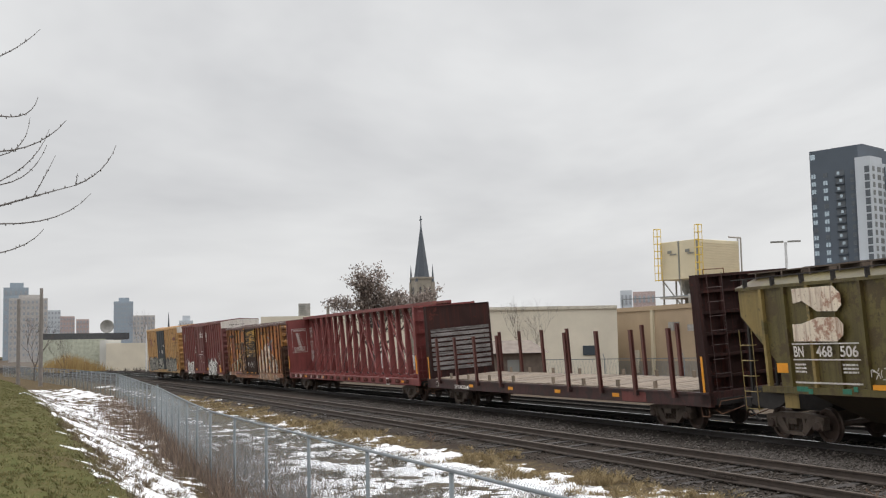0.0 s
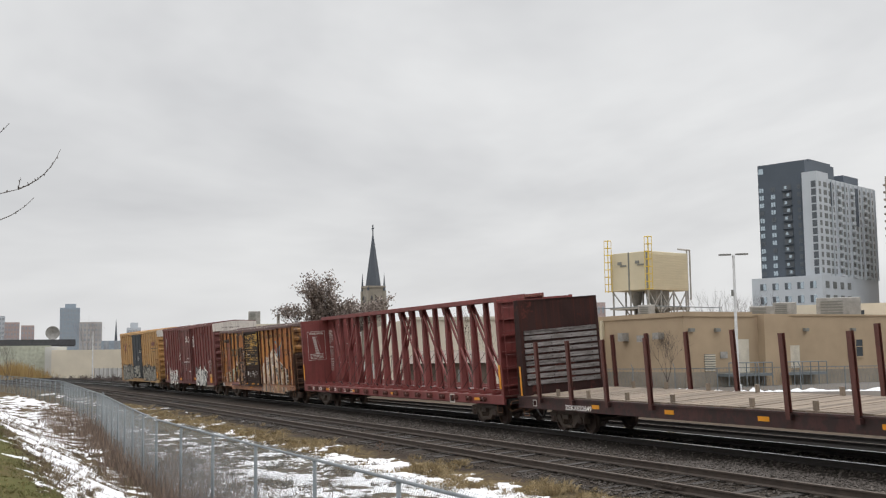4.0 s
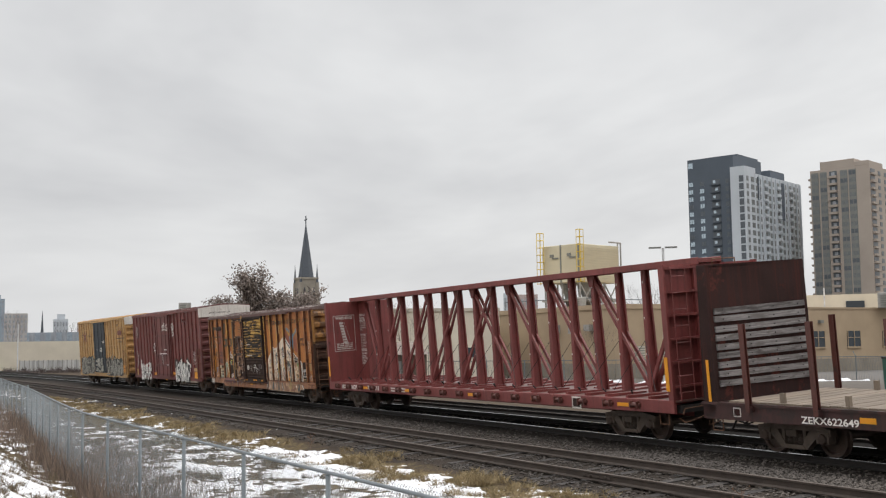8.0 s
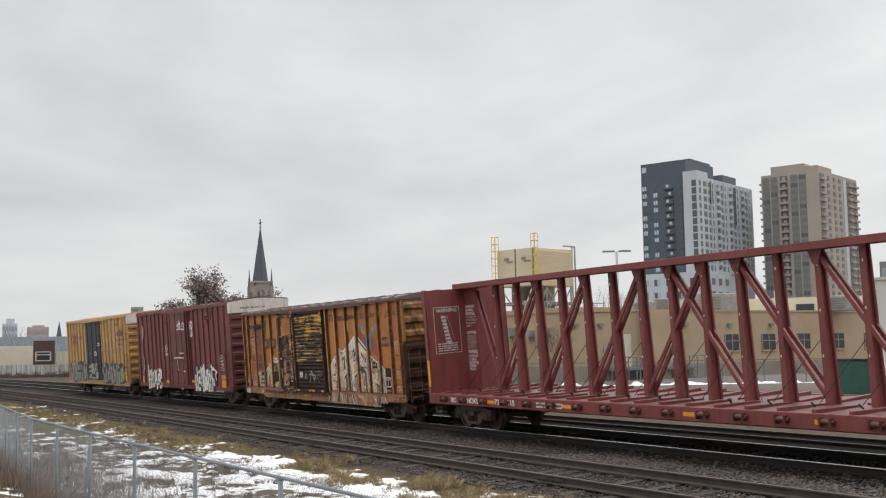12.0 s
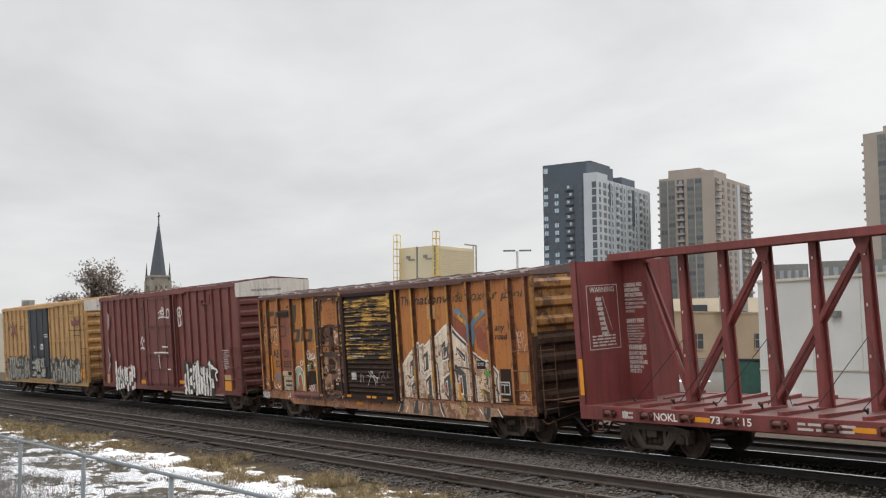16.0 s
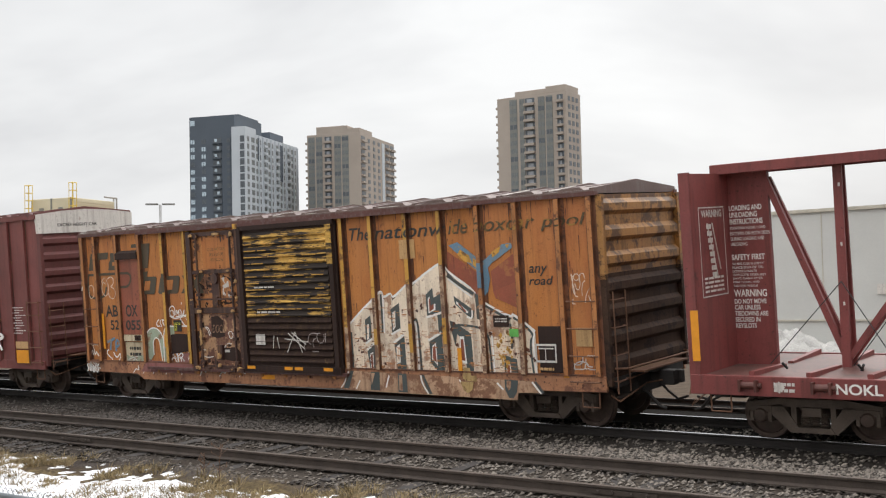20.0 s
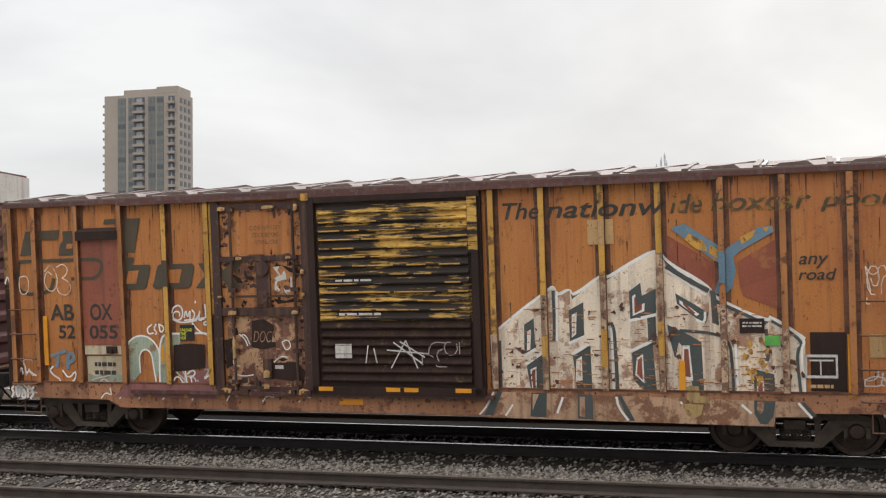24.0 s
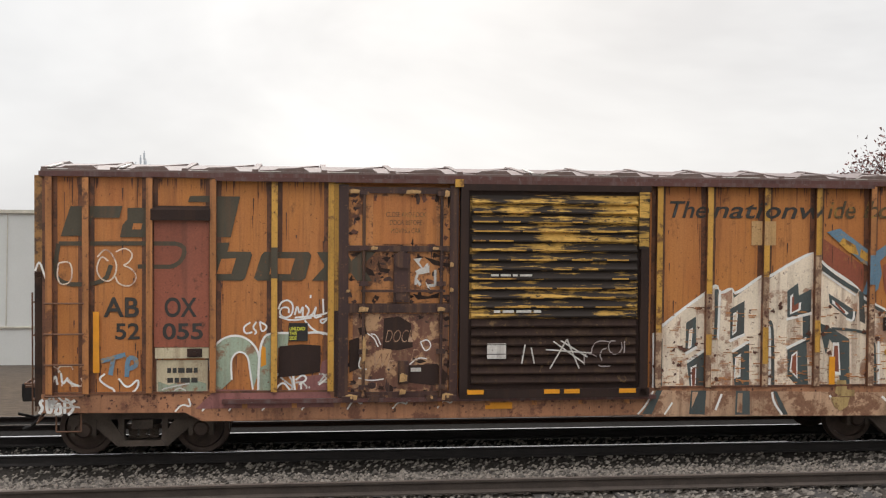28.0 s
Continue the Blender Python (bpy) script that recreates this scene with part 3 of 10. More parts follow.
def build_tracks():
    prof = [(-0.07, -0.17), (0.07, -0.17), (0.07, -0.155), (0.012, -0.13), (0.012, -0.045), (0.036, -0.032), (0.036, -0.004),
            (-0.036, -0.004), (-0.036, -0.032), (-0.012, -0.045), (-0.012, -0.13), (-0.07, -0.155)]
    for y0, name, head, label in ((NEAR_Y, "near_track", M_RAILDULL, "rusty unused track on dark oily ties"),
                                  (TRACK_Y, "train_track", M_RAILTOP, "track with polished rails under the freight train"),
                                  (FAR_Y, "far_track", M_RAILDULL, "dull rails of the track behind the train")):
        tr = thing(name, label, "railway track", kind="structure")

        def along(u, y0=y0):
            x, y, a = on_line(u, y0)
            if y0 == NEAR_Y:
                y, a = y - float(veer(x)), a + math.degrees(1.1 / 28 * math.exp(min(x, 0) / 28)) * (x < 0)
            return x, y, a
        us = list(range(-420, -60, 15)) + list(range(-60, 90, 5)) + [90, 130, 200]
        for side in (-1, 1):
            bm, bh = bmesh.new(), bmesh.new()
            for tgt, pr in ((bm, prof), (bh, [(-0.034, -0.0045), (0.034, -0.0045), (0.032, 0.0), (-0.032, 0.0)])):
                prev = None
                for u in us:
                    x, y, a = along(u)
                    t = pose(x, y, 0.05 if y0 != FAR_Y else 0.0, CANT if y0 != FAR_Y else 0, 0, a)
                    ring = [tgt.verts.new(t @ Vector((0, side * 0.7525 + p, q))) for p, q in pr]
                    if prev:
                        for i in range(len(pr)):
                            j = (i + 1) % len(pr)
                            tgt.faces.new((prev[i], prev[j], ring[j], ring[i]))
                    prev = ring
            rail = part("rail", bm, M_RAILSIDE if y0 == NEAR_Y else M_RAILDARK, tr)
            part("rail_head", bh, head, rail, "worn rail head")
        bm = bmesh.new()
        box(bm, -0.115, 0.115, -1.3, 1.3, -0.32, -0.165)
        tie = mesh_of("tie", bm, M_TIE)
        bmj = bmesh.new()
        lo, hi = (-48, 9) if y0 == NEAR_Y else (-30, 12)
        for i in range(int(-220 / 0.53), int(40 / 0.53)):
            u = i * 0.53 + random.uniform(-0.04, 0.04)
            x, y, a = along(u)
            sunk = random.uniform(0.03, 0.09) if y0 == NEAR_Y else random.uniform(0.03, 0.06)
            t = pose(x, y + random.uniform(-0.06, 0.06), 0.05 - sunk, CANT, 0, a + random.uniform(-1.2, 1.2))
            if lo < u < hi and y0 != FAR_Y:
                piece("tie", tie, tr, t)
            elif y0 != FAR_Y:
                box(bmj, -0.115, 0.115, -1.3, 1.3, -0.32, -0.165, t)
        if y0 != FAR_Y:
            tagged(part("distant_ties", bmj, M_TIE, tr), kind="stuff")
        if y0 == NEAR_Y:
            bmb = bmesh.new()
            box(bmb, -0.5, 0.5, -0.80, -0.79, -0.11, -0.05)
            for k in (-0.36, -0.14, 0.14, 0.36):
                tube(bmb, (k, -0.83, -0.08), (k, -0.78, -0.08), 0.018, 6)
            jb = mesh_of("joint_bar", bmb, M_RAILSIDE)
            for u in (-31.2, -19.1, -7.3):
                x, y, a = along(u)
                piece("joint_bar", jb, tr, pose(x, y, 0.05, CANT, 0, a))


def build_stones():
    """Loose ballast as small angular stones."""
    m, n, l, b = shade("ballast_stone", 0.85)
    g = n.new("ShaderNodeNewGeometry")
    c = ramp_of(n, l, g.outputs["Random Per Island"], 0.0, 1.0, (0.026, 0.021, 0.018), (0.125, 0.108, 0.095))
    sp = n.new("ShaderNodeSeparateXYZ")
    l.new(g.outputs["Position"], sp.inputs["Vector"])
    k = n.new("ShaderNodeMapRange")
    k.inputs["From Min"].default_value, k.inputs["From Max"].default_value = -19.0, -9.0
    l.new(sp.outputs["X"], k.inputs["Value"])
    c = mix_of(n, l, k.outputs["Result"], mix_of(n, l, 0.36, c, (0.036, 0.026, 0.019)), mix_of(n, l, 0.55, c, ramp_of(n, l, g.outputs["Random Per Island"], 0.0, 1.0, (0.055, 0.046, 0.038), (0.32, 0.27, 0.22))))
    l.new(c, b.inputs["Base Color"])
    rng = np.random.default_rng(3)
    cnt = 84000
    x = -24 + 36 * rng.random(cnt)
    x = np.where(rng.random(cnt) < 0.25, -60 + 40 * rng.random(cnt), x)
    y = 12.3 + 8.0 * rng.random(cnt) ** 0.9 - x * x / (2 * CURVE)
    ye = y + x * x / (2 * CURVE)
    keep = ((np.abs(ye - TRACK_Y) > 2.0) & (np.abs(ye - NEAR_Y) > 1.3)) | (rng.random(cnt) < np.where(np.abs(ye - NEAR_Y) < 1.3, np.where(x < -12, 0.35, 0.7), 0.3))
    x, y = x[keep], (y - veered(x, ye))[keep]
    cnt = len(x)
    z = ground_z(x, y) + 0.012
    r = 0.018 + 0.028 * rng.random(cnt)
    base = np.array([(1, 0, 0), (0, 1, 0), (-1, 0, 0), (0, -1, 0), (0, 0, 1), (0, 0, -1)], float)
    faces = np.array([(0, 1, 4), (1, 2, 4), (2, 3, 4), (3, 0, 4), (1, 0, 5), (2, 1, 5), (3, 2, 5), (0, 3, 5)])
    V = base[None] * (0.6 + 0.8 * rng.random((cnt, 6, 1)))
    a = 6.28 * rng.random((cnt, 1))
    vx, vy = V[:, :, 0] * np.cos(a) - V[:, :, 1] * np.sin(a), V[:, :, 0] * np.sin(a) + V[:, :, 1] * np.cos(a)
    V = np.stack([vx, vy, V[:, :, 2] * 0.7 + 0.3 * vx], -1) * r[:, None, None] + np.stack([x, y, z], -1)[:, None]
    F = faces[None] + 6 * np.arange(cnt)[:, None, None]
    tagged(new("loose_ballast", raw("loose_ballast", V.reshape(-1, 3), F.reshape(-1, 3), m)), "loose grey crushed stone between the rails", "ballast", kind="stuff")


def blades(name, spots, tall, lean, wide, count, cols, label, category):
    """Grass or weed stalks: thin tapering blades in tufts at the given spots."""
    m, n, l, b = shade(name + "_stalks", 0.9)
    g = n.new("ShaderNodeNewGeometry")
    l.new(ramp_of(n, l, g.outputs["Random Per Island"], 0, 1, *cols), b.inputs["Base Color"])
    rng = np.random.default_rng(len(spots) + count)
    P = np.repeat(np.array(spots, float), count, 0)
    k = len(P)
    ang, out = 6.283 * rng.random(k), lean * rng.random(k)
    h = tall * P[:, 3] * (0.4 + 0.6 * rng.random(k))
    root = P[:, :3] + np.stack([np.cos(ang), np.sin(ang), 0 * ang], 1) * (0.16 * rng.random(k) * (0.4 + tall))[:, None]
    d = np.stack([np.cos(ang) * out, np.sin(ang) * out, np.ones(k)], 1) * h[:, None]
    droop = np.stack([np.cos(ang) * out, np.sin(ang) * out, -0.25 * np.ones(k)], 1) * (h * 0.6)[:, None]
    s = np.stack([-np.sin(ang + 1), np.cos(ang + 1), 0 * ang], 1) * wide
    V = np.stack([root - s, root + s, root + 0.6 * d + 0.7 * s, root + 0.6 * d - 0.7 * s, root + d + droop * out[:, None]], 1)
    F4 = np.array([0, 1, 2, 3])[None] + 5 * np.arange(k)[:, None]
    F3 = np.array([3, 2, 4])[None] + 5 * np.arange(k)[:, None]
    me = raw(name, V.reshape(-1, 3), [tuple(f) for f in F4] + [tuple(f) for f in F3], m)
    return tagged(new(name, me), label, category, kind="stuff")


def build_grass():
    rng = random.Random(5)
    spots = []
    for _ in range(4600):
        x = rng.uniform(-75, 6) if rng.random() < 0.6 else rng.uniform(-28, 6)
        ye = rng.gauss(11.2, 0.55)
        if 9.6 < ye < 12.6 and nz(x, ye, 0.8, 9.0) + 0.5 * nz(x, ye, 2.6, 2.0) > 0.04:
            y = ye - x * x / (2 * CURVE) - float(veer(x))
            spots.append((x, y, float(ground_z(x, y)) + 0.02, rng.uniform(0.5, 1.3)))
    for _ in range(1500):
        x, ye = rng.uniform(-21, 2), rng.gauss(11.15, 0.42)
        if nz(x, ye, 1.1, 3.0) > 0.0:
            y = ye - x * x / (2 * CURVE) - float(veer(x))
            spots.append((x, y, float(ground_z(x, y)) + 0.02, rng.uniform(0.6, 1.25)))
    blades("straw_verge", spots, 0.185, 1.15, 0.006, 24, ((0.10, 0.072, 0.032), (0.36, 0.27, 0.14)), "dry straw-coloured grass tufts beside the ballast", "grass")
    spots = []
    for _ in range(11000):
        x = rng.uniform(-85, 4) if rng.random() < 0.3 else rng.uniform(-42, 0)
        ye = rng.uniform(0.8, 10.5)
        y = ye - x * x / (2 * CURVE)
        if nz(x, ye, 0.9, 1.0) + 0.6 * nz(x, ye, 2.4, 5.0) > 0.02:
            spots.append((x, y, float(ground_z(x, y)), rng.uniform(0.4, 1.2)))
    blades("dead_grass", spots, 0.17, 1.2, 0.006, 18, ((0.045, 0.032, 0.020), (0.17, 0.125, 0.07)), "flattened dead grass in the snow", "grass")
    spots = []
    for _ in range(15000):
        x = -6 - 80 * rng.random() ** 1.5
        y = rng.uniform(-7, 1.1) - x * x / (2 * CURVE)
        spots.append((x, y, float(ground_z(x, y)), rng.uniform(0.5, 1.3)))
    blades("bank_grass", spots, 0.065, 1.3, 0.007, 11, ((0.072, 0.084, 0.022), (0.165, 0.135, 0.052)), "short green and brown grass on the bank", "grass")
    spots = []
    for i in range(940):
        x = -14 - 44 * rng.random() if i < 480 else -40 - 34 * rng.random() if i < 720 else -20 - 16 * rng.random()
        y = fence_y(x) + (rng.gauss(0.12, 0.5) if i < 480 else rng.gauss(-0.6, 0.9) if i < 720 else rng.gauss(0.9, 0.7))
        spots.append((x, y, float(ground_z(x, y)), rng.uniform(0.5, 1.25)))
    blades("dry_weeds", spots, 0.92, 0.5, 0.0055, 13, ((0.072, 0.053, 0.043), (0.25, 0.18, 0.135)), "tall dry brown weeds along the fence", "weeds")
    for x, y, k in ((-13.6, 11.5, 1.0), (-14.1, 11.6, 0.7), (-30.0, 10.3, 0.8)):
        bm = bmesh.new()
        z = float(ground_z(x, y))
        top = Vector((x + 0.04, y, z + 0.62 * k))
        tube(bm, (x, y, z), top, 0.008, 5, 0.004)
        for i in range(14):
            a, h = rng.uniform(0, 6.28), rng.uniform(0.25, 1.0)
            p = Vector((x, y, z)).lerp(top, h)
            q = p + Vector((math.cos(a), math.sin(a), 0.6)) * 0.13 * k
            tube(bm, p, q, 0.004, 4, 0.002)
            tube(bm, q, q + Vector((0, 0, 0.03)), 0.012, 5, 0.004)
        ob = new("weed_stalk", mesh_of("weed_stalk", bm, plain("brown_weed", (0.11, 0.06, 0.035))))
        tagged(ob, "single dried brown weed with seed heads", "weed")


# ---- chain-link fence along the ditch ----
FENCE = [(-190, -5.5), (-170, -2.6), (-113, 3.3), (-84, 5.3), (-48, 4.6), (-32, 3.92), (-27, 3.78), (-20, 4.0), (-14, 4.26), (-8, 4.5), (4, 5.0)]


def fence_y(x):
    return float(np.interp(x, [p[0] for p in FENCE], [p[1] for p in FENCE]))


def build_fence():
    fe = thing("chain_link_fence", "galvanised chain-link fence with tubular posts and top rail", "fence")
    top = 1.13
    bm = bmesh.new()
    tube(bm, (0, 0, -1.9), (0, 0, 0.0), 0.030, 10)
    tube(bm, (0, 0, 0.0), (0, 0, 0.035), 0.034, 10, 0.012)
    post = mesh_of("post", bm, M_GALV, True)
    bm = bmesh.new()
    tube(bm, (0, 0, -1.9), (0, 0, 0.08), 0.045, 12)
    tube(bm, (0, 0, 0.08), (0, 0, 0.13), 0.052, 12, 0.02)
    big = mesh_of("terminal_post", bm, M_GALV, True)
    xs = [3.0 - 3.03 * i for i in range(64)]
    for i, x in enumerate(xs):
        y = fence_y(x)
        heavy = i in (17, 0)
        piece("post" if not heavy else "terminal_post", big if heavy else post, fe, pose(x, y, top - 0.03))
        if i + 1 == len(xs):
            break
        p, q = Vector((x, y, top)), Vector((xs[i + 1], fence_y(xs[i + 1]), top))
        bm = bmesh.new()
        tube(bm, p, q, 0.021, 8, caps=False)
        part("top_rail", bm, M_GALV, fe, smooth=True)
        bm = bmesh.new()
        ln, d = (q - p).length, (q - p).normalized()
        gap = 0.062 if x > -24 else 0.10 if x > -50 else 0.28
        r = 0.0022 if x > -24 else 0.0026 if x > -50 else 0.0042
        hgt = 1.72
        nrm = Vector((-d.y, d.x, 0)) * 0.004
        k = -hgt
        while k < ln:
            for s in (1, -1):
                a0, a1 = (k, k + hgt) if s == 1 else (k + hgt, k)
                z0, z1 = -hgt, 0.075 if x > -24 else 0.035
                c0, c1 = min(max(a0, 0), ln), min(max(a1, 0), ln)
                if abs(c1 - c0) > 0.02:
                    f0, f1 = (c0 - a0) / (a1 - a0), (c1 - a0) / (a1 - a0)
                    tube(bm, p + d * c0 + nrm * s + Vector((0, 0, z0 + (z1 - z0) * f0 - 0.01)), p + d * c1 + nrm * s + Vector((0, 0, z0 + (z1 - z0) * f1 - 0.01)), r, 3, caps=False)
            k += gap
        part("mesh_panel", bm, M_GALV, fe, "woven wire mesh")

# ---- the freight train ----
CARS, WHEELS, SHARED = [], [], {}


def shared(name, make, material, smooth=False):
    if name not in SHARED:
        bm = bmesh.new()
        make(bm)
        SHARED[name] = mesh_of(name, bm, material, smooth)
    return SHARED[name]


def make_wheelset(bm):
    for s in (-1, 1):
        prof = [(0.09, s * 0.80), (0.13, s * 0.80), (0.14, s * 0.755), (0.33, s * 0.74), (0.345, s * 0.80), (0.415, s * 0.80), (0.42, s * 0.72), (0.445, s * 0.69),
                (0.445, s * 0.665), (0.35, s * 0.665), (0.33, s * 0.70), (0.14, s * 0.70), (0.12, s * 0.64), (0.085, s * 0.64)]
        lathe_y(bm, prof if s == 1 else prof[::-1], 0, 0, 28)
    tube(bm, (0, -1.02, 0), (0, 1.02, 0), 0.075, 12)
    for s in (-1, 1):
        for k in range(3):
            a = k * 2.094
            tube(bm, (0.05 * math.cos(a), s * 1.02, 0.05 * math.sin(a)), (0.05 * math.cos(a), s * 1.045, 0.05 * math.sin(a)), 0.014, 6)


def make_side_frame(bm):
    y0, y1 = -0.09, 0.09
    prism(bm, [(-1.12, 0.50), (-1.12, 0.66), (-0.55, 0.74), (0.55, 0.74), (1.12, 0.66), (1.12, 0.50), (0.62, 0.60), (-0.62, 0.60)], y0, y1)
    for s in (-1, 1):
        prism(bm, [(s * 0.86, 0.60), (s * 0.52, 0.64), (s * 0.26, 0.27), (s * 0.38, 0.17)], y0, y1)
        box(bm, s * 0.33 - 0.045, s * 0.33 + 0.045, y0 * 0.8, y1 * 0.8, 0.24, 0.64)
        box(bm, s * 0.89 - 0.19, s * 0.89 + 0.19, y0 * 1.2, y1 * 1.2, 0.50, 0.60)
        for e in (-1, 1):
            box(bm, s * 0.89 + e * 0.16 - 0.03, s * 0.89 + e * 0.16 + 0.03, y0 * 1.2, y1 * 1.2, 0.34, 0.52)
    prism(bm, [(-0.36, 0.18), (0.36, 0.18), (0.30, 0.27), (-0.30, 0.27)], y0 * 1.3, y1 * 1.3)


def make_spring(bm):
    for k in range(7):
        z = 0.285 + k * 0.031
        for i in range(10):
            a, b = i * 0.6283, (i + 1) * 0.6283
            tube(bm, (0.07 * math.cos(a), 0.07 * math.sin(a), z + 0.003 * i), (0.07 * math.cos(b), 0.07 * math.sin(b), z + 0.003 * (i + 1)), 0.012, 4, caps=False)


def make_bearing(bm):
    lathe_y(bm, [(0.13, 0.10), (0.13, -0.10), (0.10, -0.14), (0.05, -0.145)], 0, 0, 14)


def make_bolster(bm):
    prism_x(bm, [(-1.15, 0.46), (-1.15, 0.60), (-0.5, 0.70), (0.5, 0.70), (1.15, 0.60), (1.15, 0.46), (0.5, 0.36), (-0.5, 0.36)], -0.16, 0.16)
    tube(bm, (0, 0, 0.68), (0, 0, 0.80), 0.2, 14)
    for s in (-1, 1):
        beam(bm, (s * 0.45, -0.85, 0.38), (s * 0.45, 0.85, 0.38), 0.09, 0.09)
        for e in (-1, 1):
            box(bm, s * 0.45 - 0.02, s * 0.47, e * 0.75 - 0.05, e * 0.75 + 0.05, 0.28, 0.52)


def add_truck(car, x):
    tr = part("truck", shared("truck", make_bolster, M_TRUCK), None, car, "three-piece cast steel truck")
    tr.matrix_basis = pose(x, 0, 0)
    for s in (-1, 1):
        piece("side_frame", shared("side_frame", make_side_frame, M_TRUCK), tr, pose(0, s * 1.0, 0))
        for k in (-0.16, 0.0, 0.16):
            piece("spring", shared("spring", make_spring, M_TRUCK), tr, pose(k, s * 1.0, 0))
    for k in (-0.89, 0.89):
        w = piece("wheelset", shared("wheelset", make_wheelset, M_WHEEL, False), tr, pose(k, 0, 0.42))
        WHEELS.append((w, k))
        for s in (-1, 1):
            piece("bearing", shared("bearing", make_bearing, M_WHEEL), tr, pose(k, s * 1.0, 0.44, 0, 0, 0 if s < 0 else 180))


def add_coupler(car, x, s):
    bm = bmesh.new()
    box(bm, min(x - s * 0.6, x + s * 0.35), max(x - s * 0.6, x + s * 0.35), -0.07, 0.07, 0.80, 0.95)
    box(bm, min(x + s * 0.30, x + s * 0.62), max(x + s * 0.30, x + s * 0.62), -0.17, 0.05, 0.74, 1.02)
    box(bm, min(x + s * 0.42, x + s * 0.68), max(x + s * 0.42, x + s * 0.68), 0.04, 0.17, 0.76, 1.0)
    part("coupler", bm, M_BLACK, car, "black knuckle coupler", bevel=0.015)
    bm = bmesh.new()
    bent(bm, [(x, 0.32, 0.8), (x + s * 0.25, 0.3, 0.55), (x + s * 0.5, 0.2, 0.42), (x + s * 0.75, 0.1, 0.5)], 0.025)
    part("air_hose", bm, M_BLACK, car)
    bm = bmesh.new()
    bent(bm, [(x + s * 0.1, -0.2, 0.98), (x + s * 0.12, -1.35, 0.95), (x + s * 0.12, -1.42, 0.80)], 0.014)
    part("cut_lever", bm, M_HAND, car)


def add_gap_gear(car, x, s):
    """Hoses, uncoupling lever and draft gear at a car's end."""
    bm = bmesh.new()
    bent(bm, [(x - s * 0.1, -0.45, 0.78), (x + s * 0.2, -0.42, 0.62), (x + s * 0.42, -0.40, 0.38), (x + s * 0.55, -0.40, 0.34)], 0.03, 6)
    part("air_hose", bm, M_BLACK, car, "black rubber brake hose")
    bm = bmesh.new()
    bent(bm, [(x, -1.45, 0.72), (x + s * 0.12, -1.35, 0.60), (x + s * 0.15, -0.35, 0.80), (x + s * 0.4, -0.2, 0.84)], 0.014, 5)
    part("uncoupling_lever", bm, M_HAND, car)
    bm = bmesh.new()
    box(bm, min(x - s * 0.5, x + s * 0.08), max(x - s * 0.5, x + s * 0.08), -0.55, 0.55, 0.62, 1.02)
    box(bm, min(x - s * 0.3, x + s * 0.05), max(x - s * 0.3, x + s * 0.05), -1.4, 1.4, 0.84, 1.02)
    part("draft_sill", bm, M_BLACK, car)


def add_ladder(car, x0, x1, y, zs, stile=None, material=None, label=""):
    """Bent round rungs standing off the wall that faces -y."""
    bm = bmesh.new()
    for z in zs:
        bent(bm, [(x0, y + 0.05, z), (x0, y - 0.06, z), (x1, y - 0.06, z), (x1, y + 0.05, z)], 0.014, 5)
        if not stile:
            part("ladder_rung", bm, material or M_HAND, car, label)
            bm = bmesh.new()
    if stile:
        for x in (x0, x1):
            tube(bm, (x, y - 0.06, stile[0]), (x, y - 0.06, stile[1]), 0.013, 6)
        part("ladder", bm, material or M_HAND, car, label)
    else:
        bm.free()


def add_end_ladder(car, x, s, y0, y1, zs, stile, material=None):
    bm = bmesh.new()
    for z in zs:
        bent(bm, [(x, y0, z), (x + s * 0.08, y0, z), (x + s * 0.08, y1, z), (x, y1, z)], 0.011, 5)
    for y in (y0, y1):
        tube(bm, (x + s * 0.08, y, stile[0]), (x + s * 0.08, y, stile[1]), 0.013, 6)
    part("end_ladder", bm, material or M_HAND, car)


def add_stirrup(car, x, w=0.36, y=-1.52, z=0.8, drop=0.3):
    bm = bmesh.new()
    bent(bm, [(x - w / 2, y, z), (x - w / 2, y, z - drop), (x + w / 2, y, z - drop), (x + w / 2, y, z)], 0.014, 6)
    part("sill_step", bm, M_HAND, car)


def patch(name, car, x0, x1, y, z0, z1, material, label="", t=0.005):
    bm = bmesh.new()
    box(bm, x0, x1, y - t, y, z0, z1)
    return part(name, bm, material, car, label)


def slab(name, car, pts, y, material, label="", t=0.004):
    bm = bmesh.new()
    prism(bm, pts, y - t, y)
    return part(name, bm, material, car, label)


def new_car(name, label, u, trucks, half, category="freight car"):
    car = thing(name, label, category, group="cars of the freight train")
    CARS.append((car, u))
    for x in trucks:
        add_truck(car, x)
    for s in (-1, 1):
        add_coupler(car, s * half, s)
        add_gap_gear(car, s * half, s)
    return car


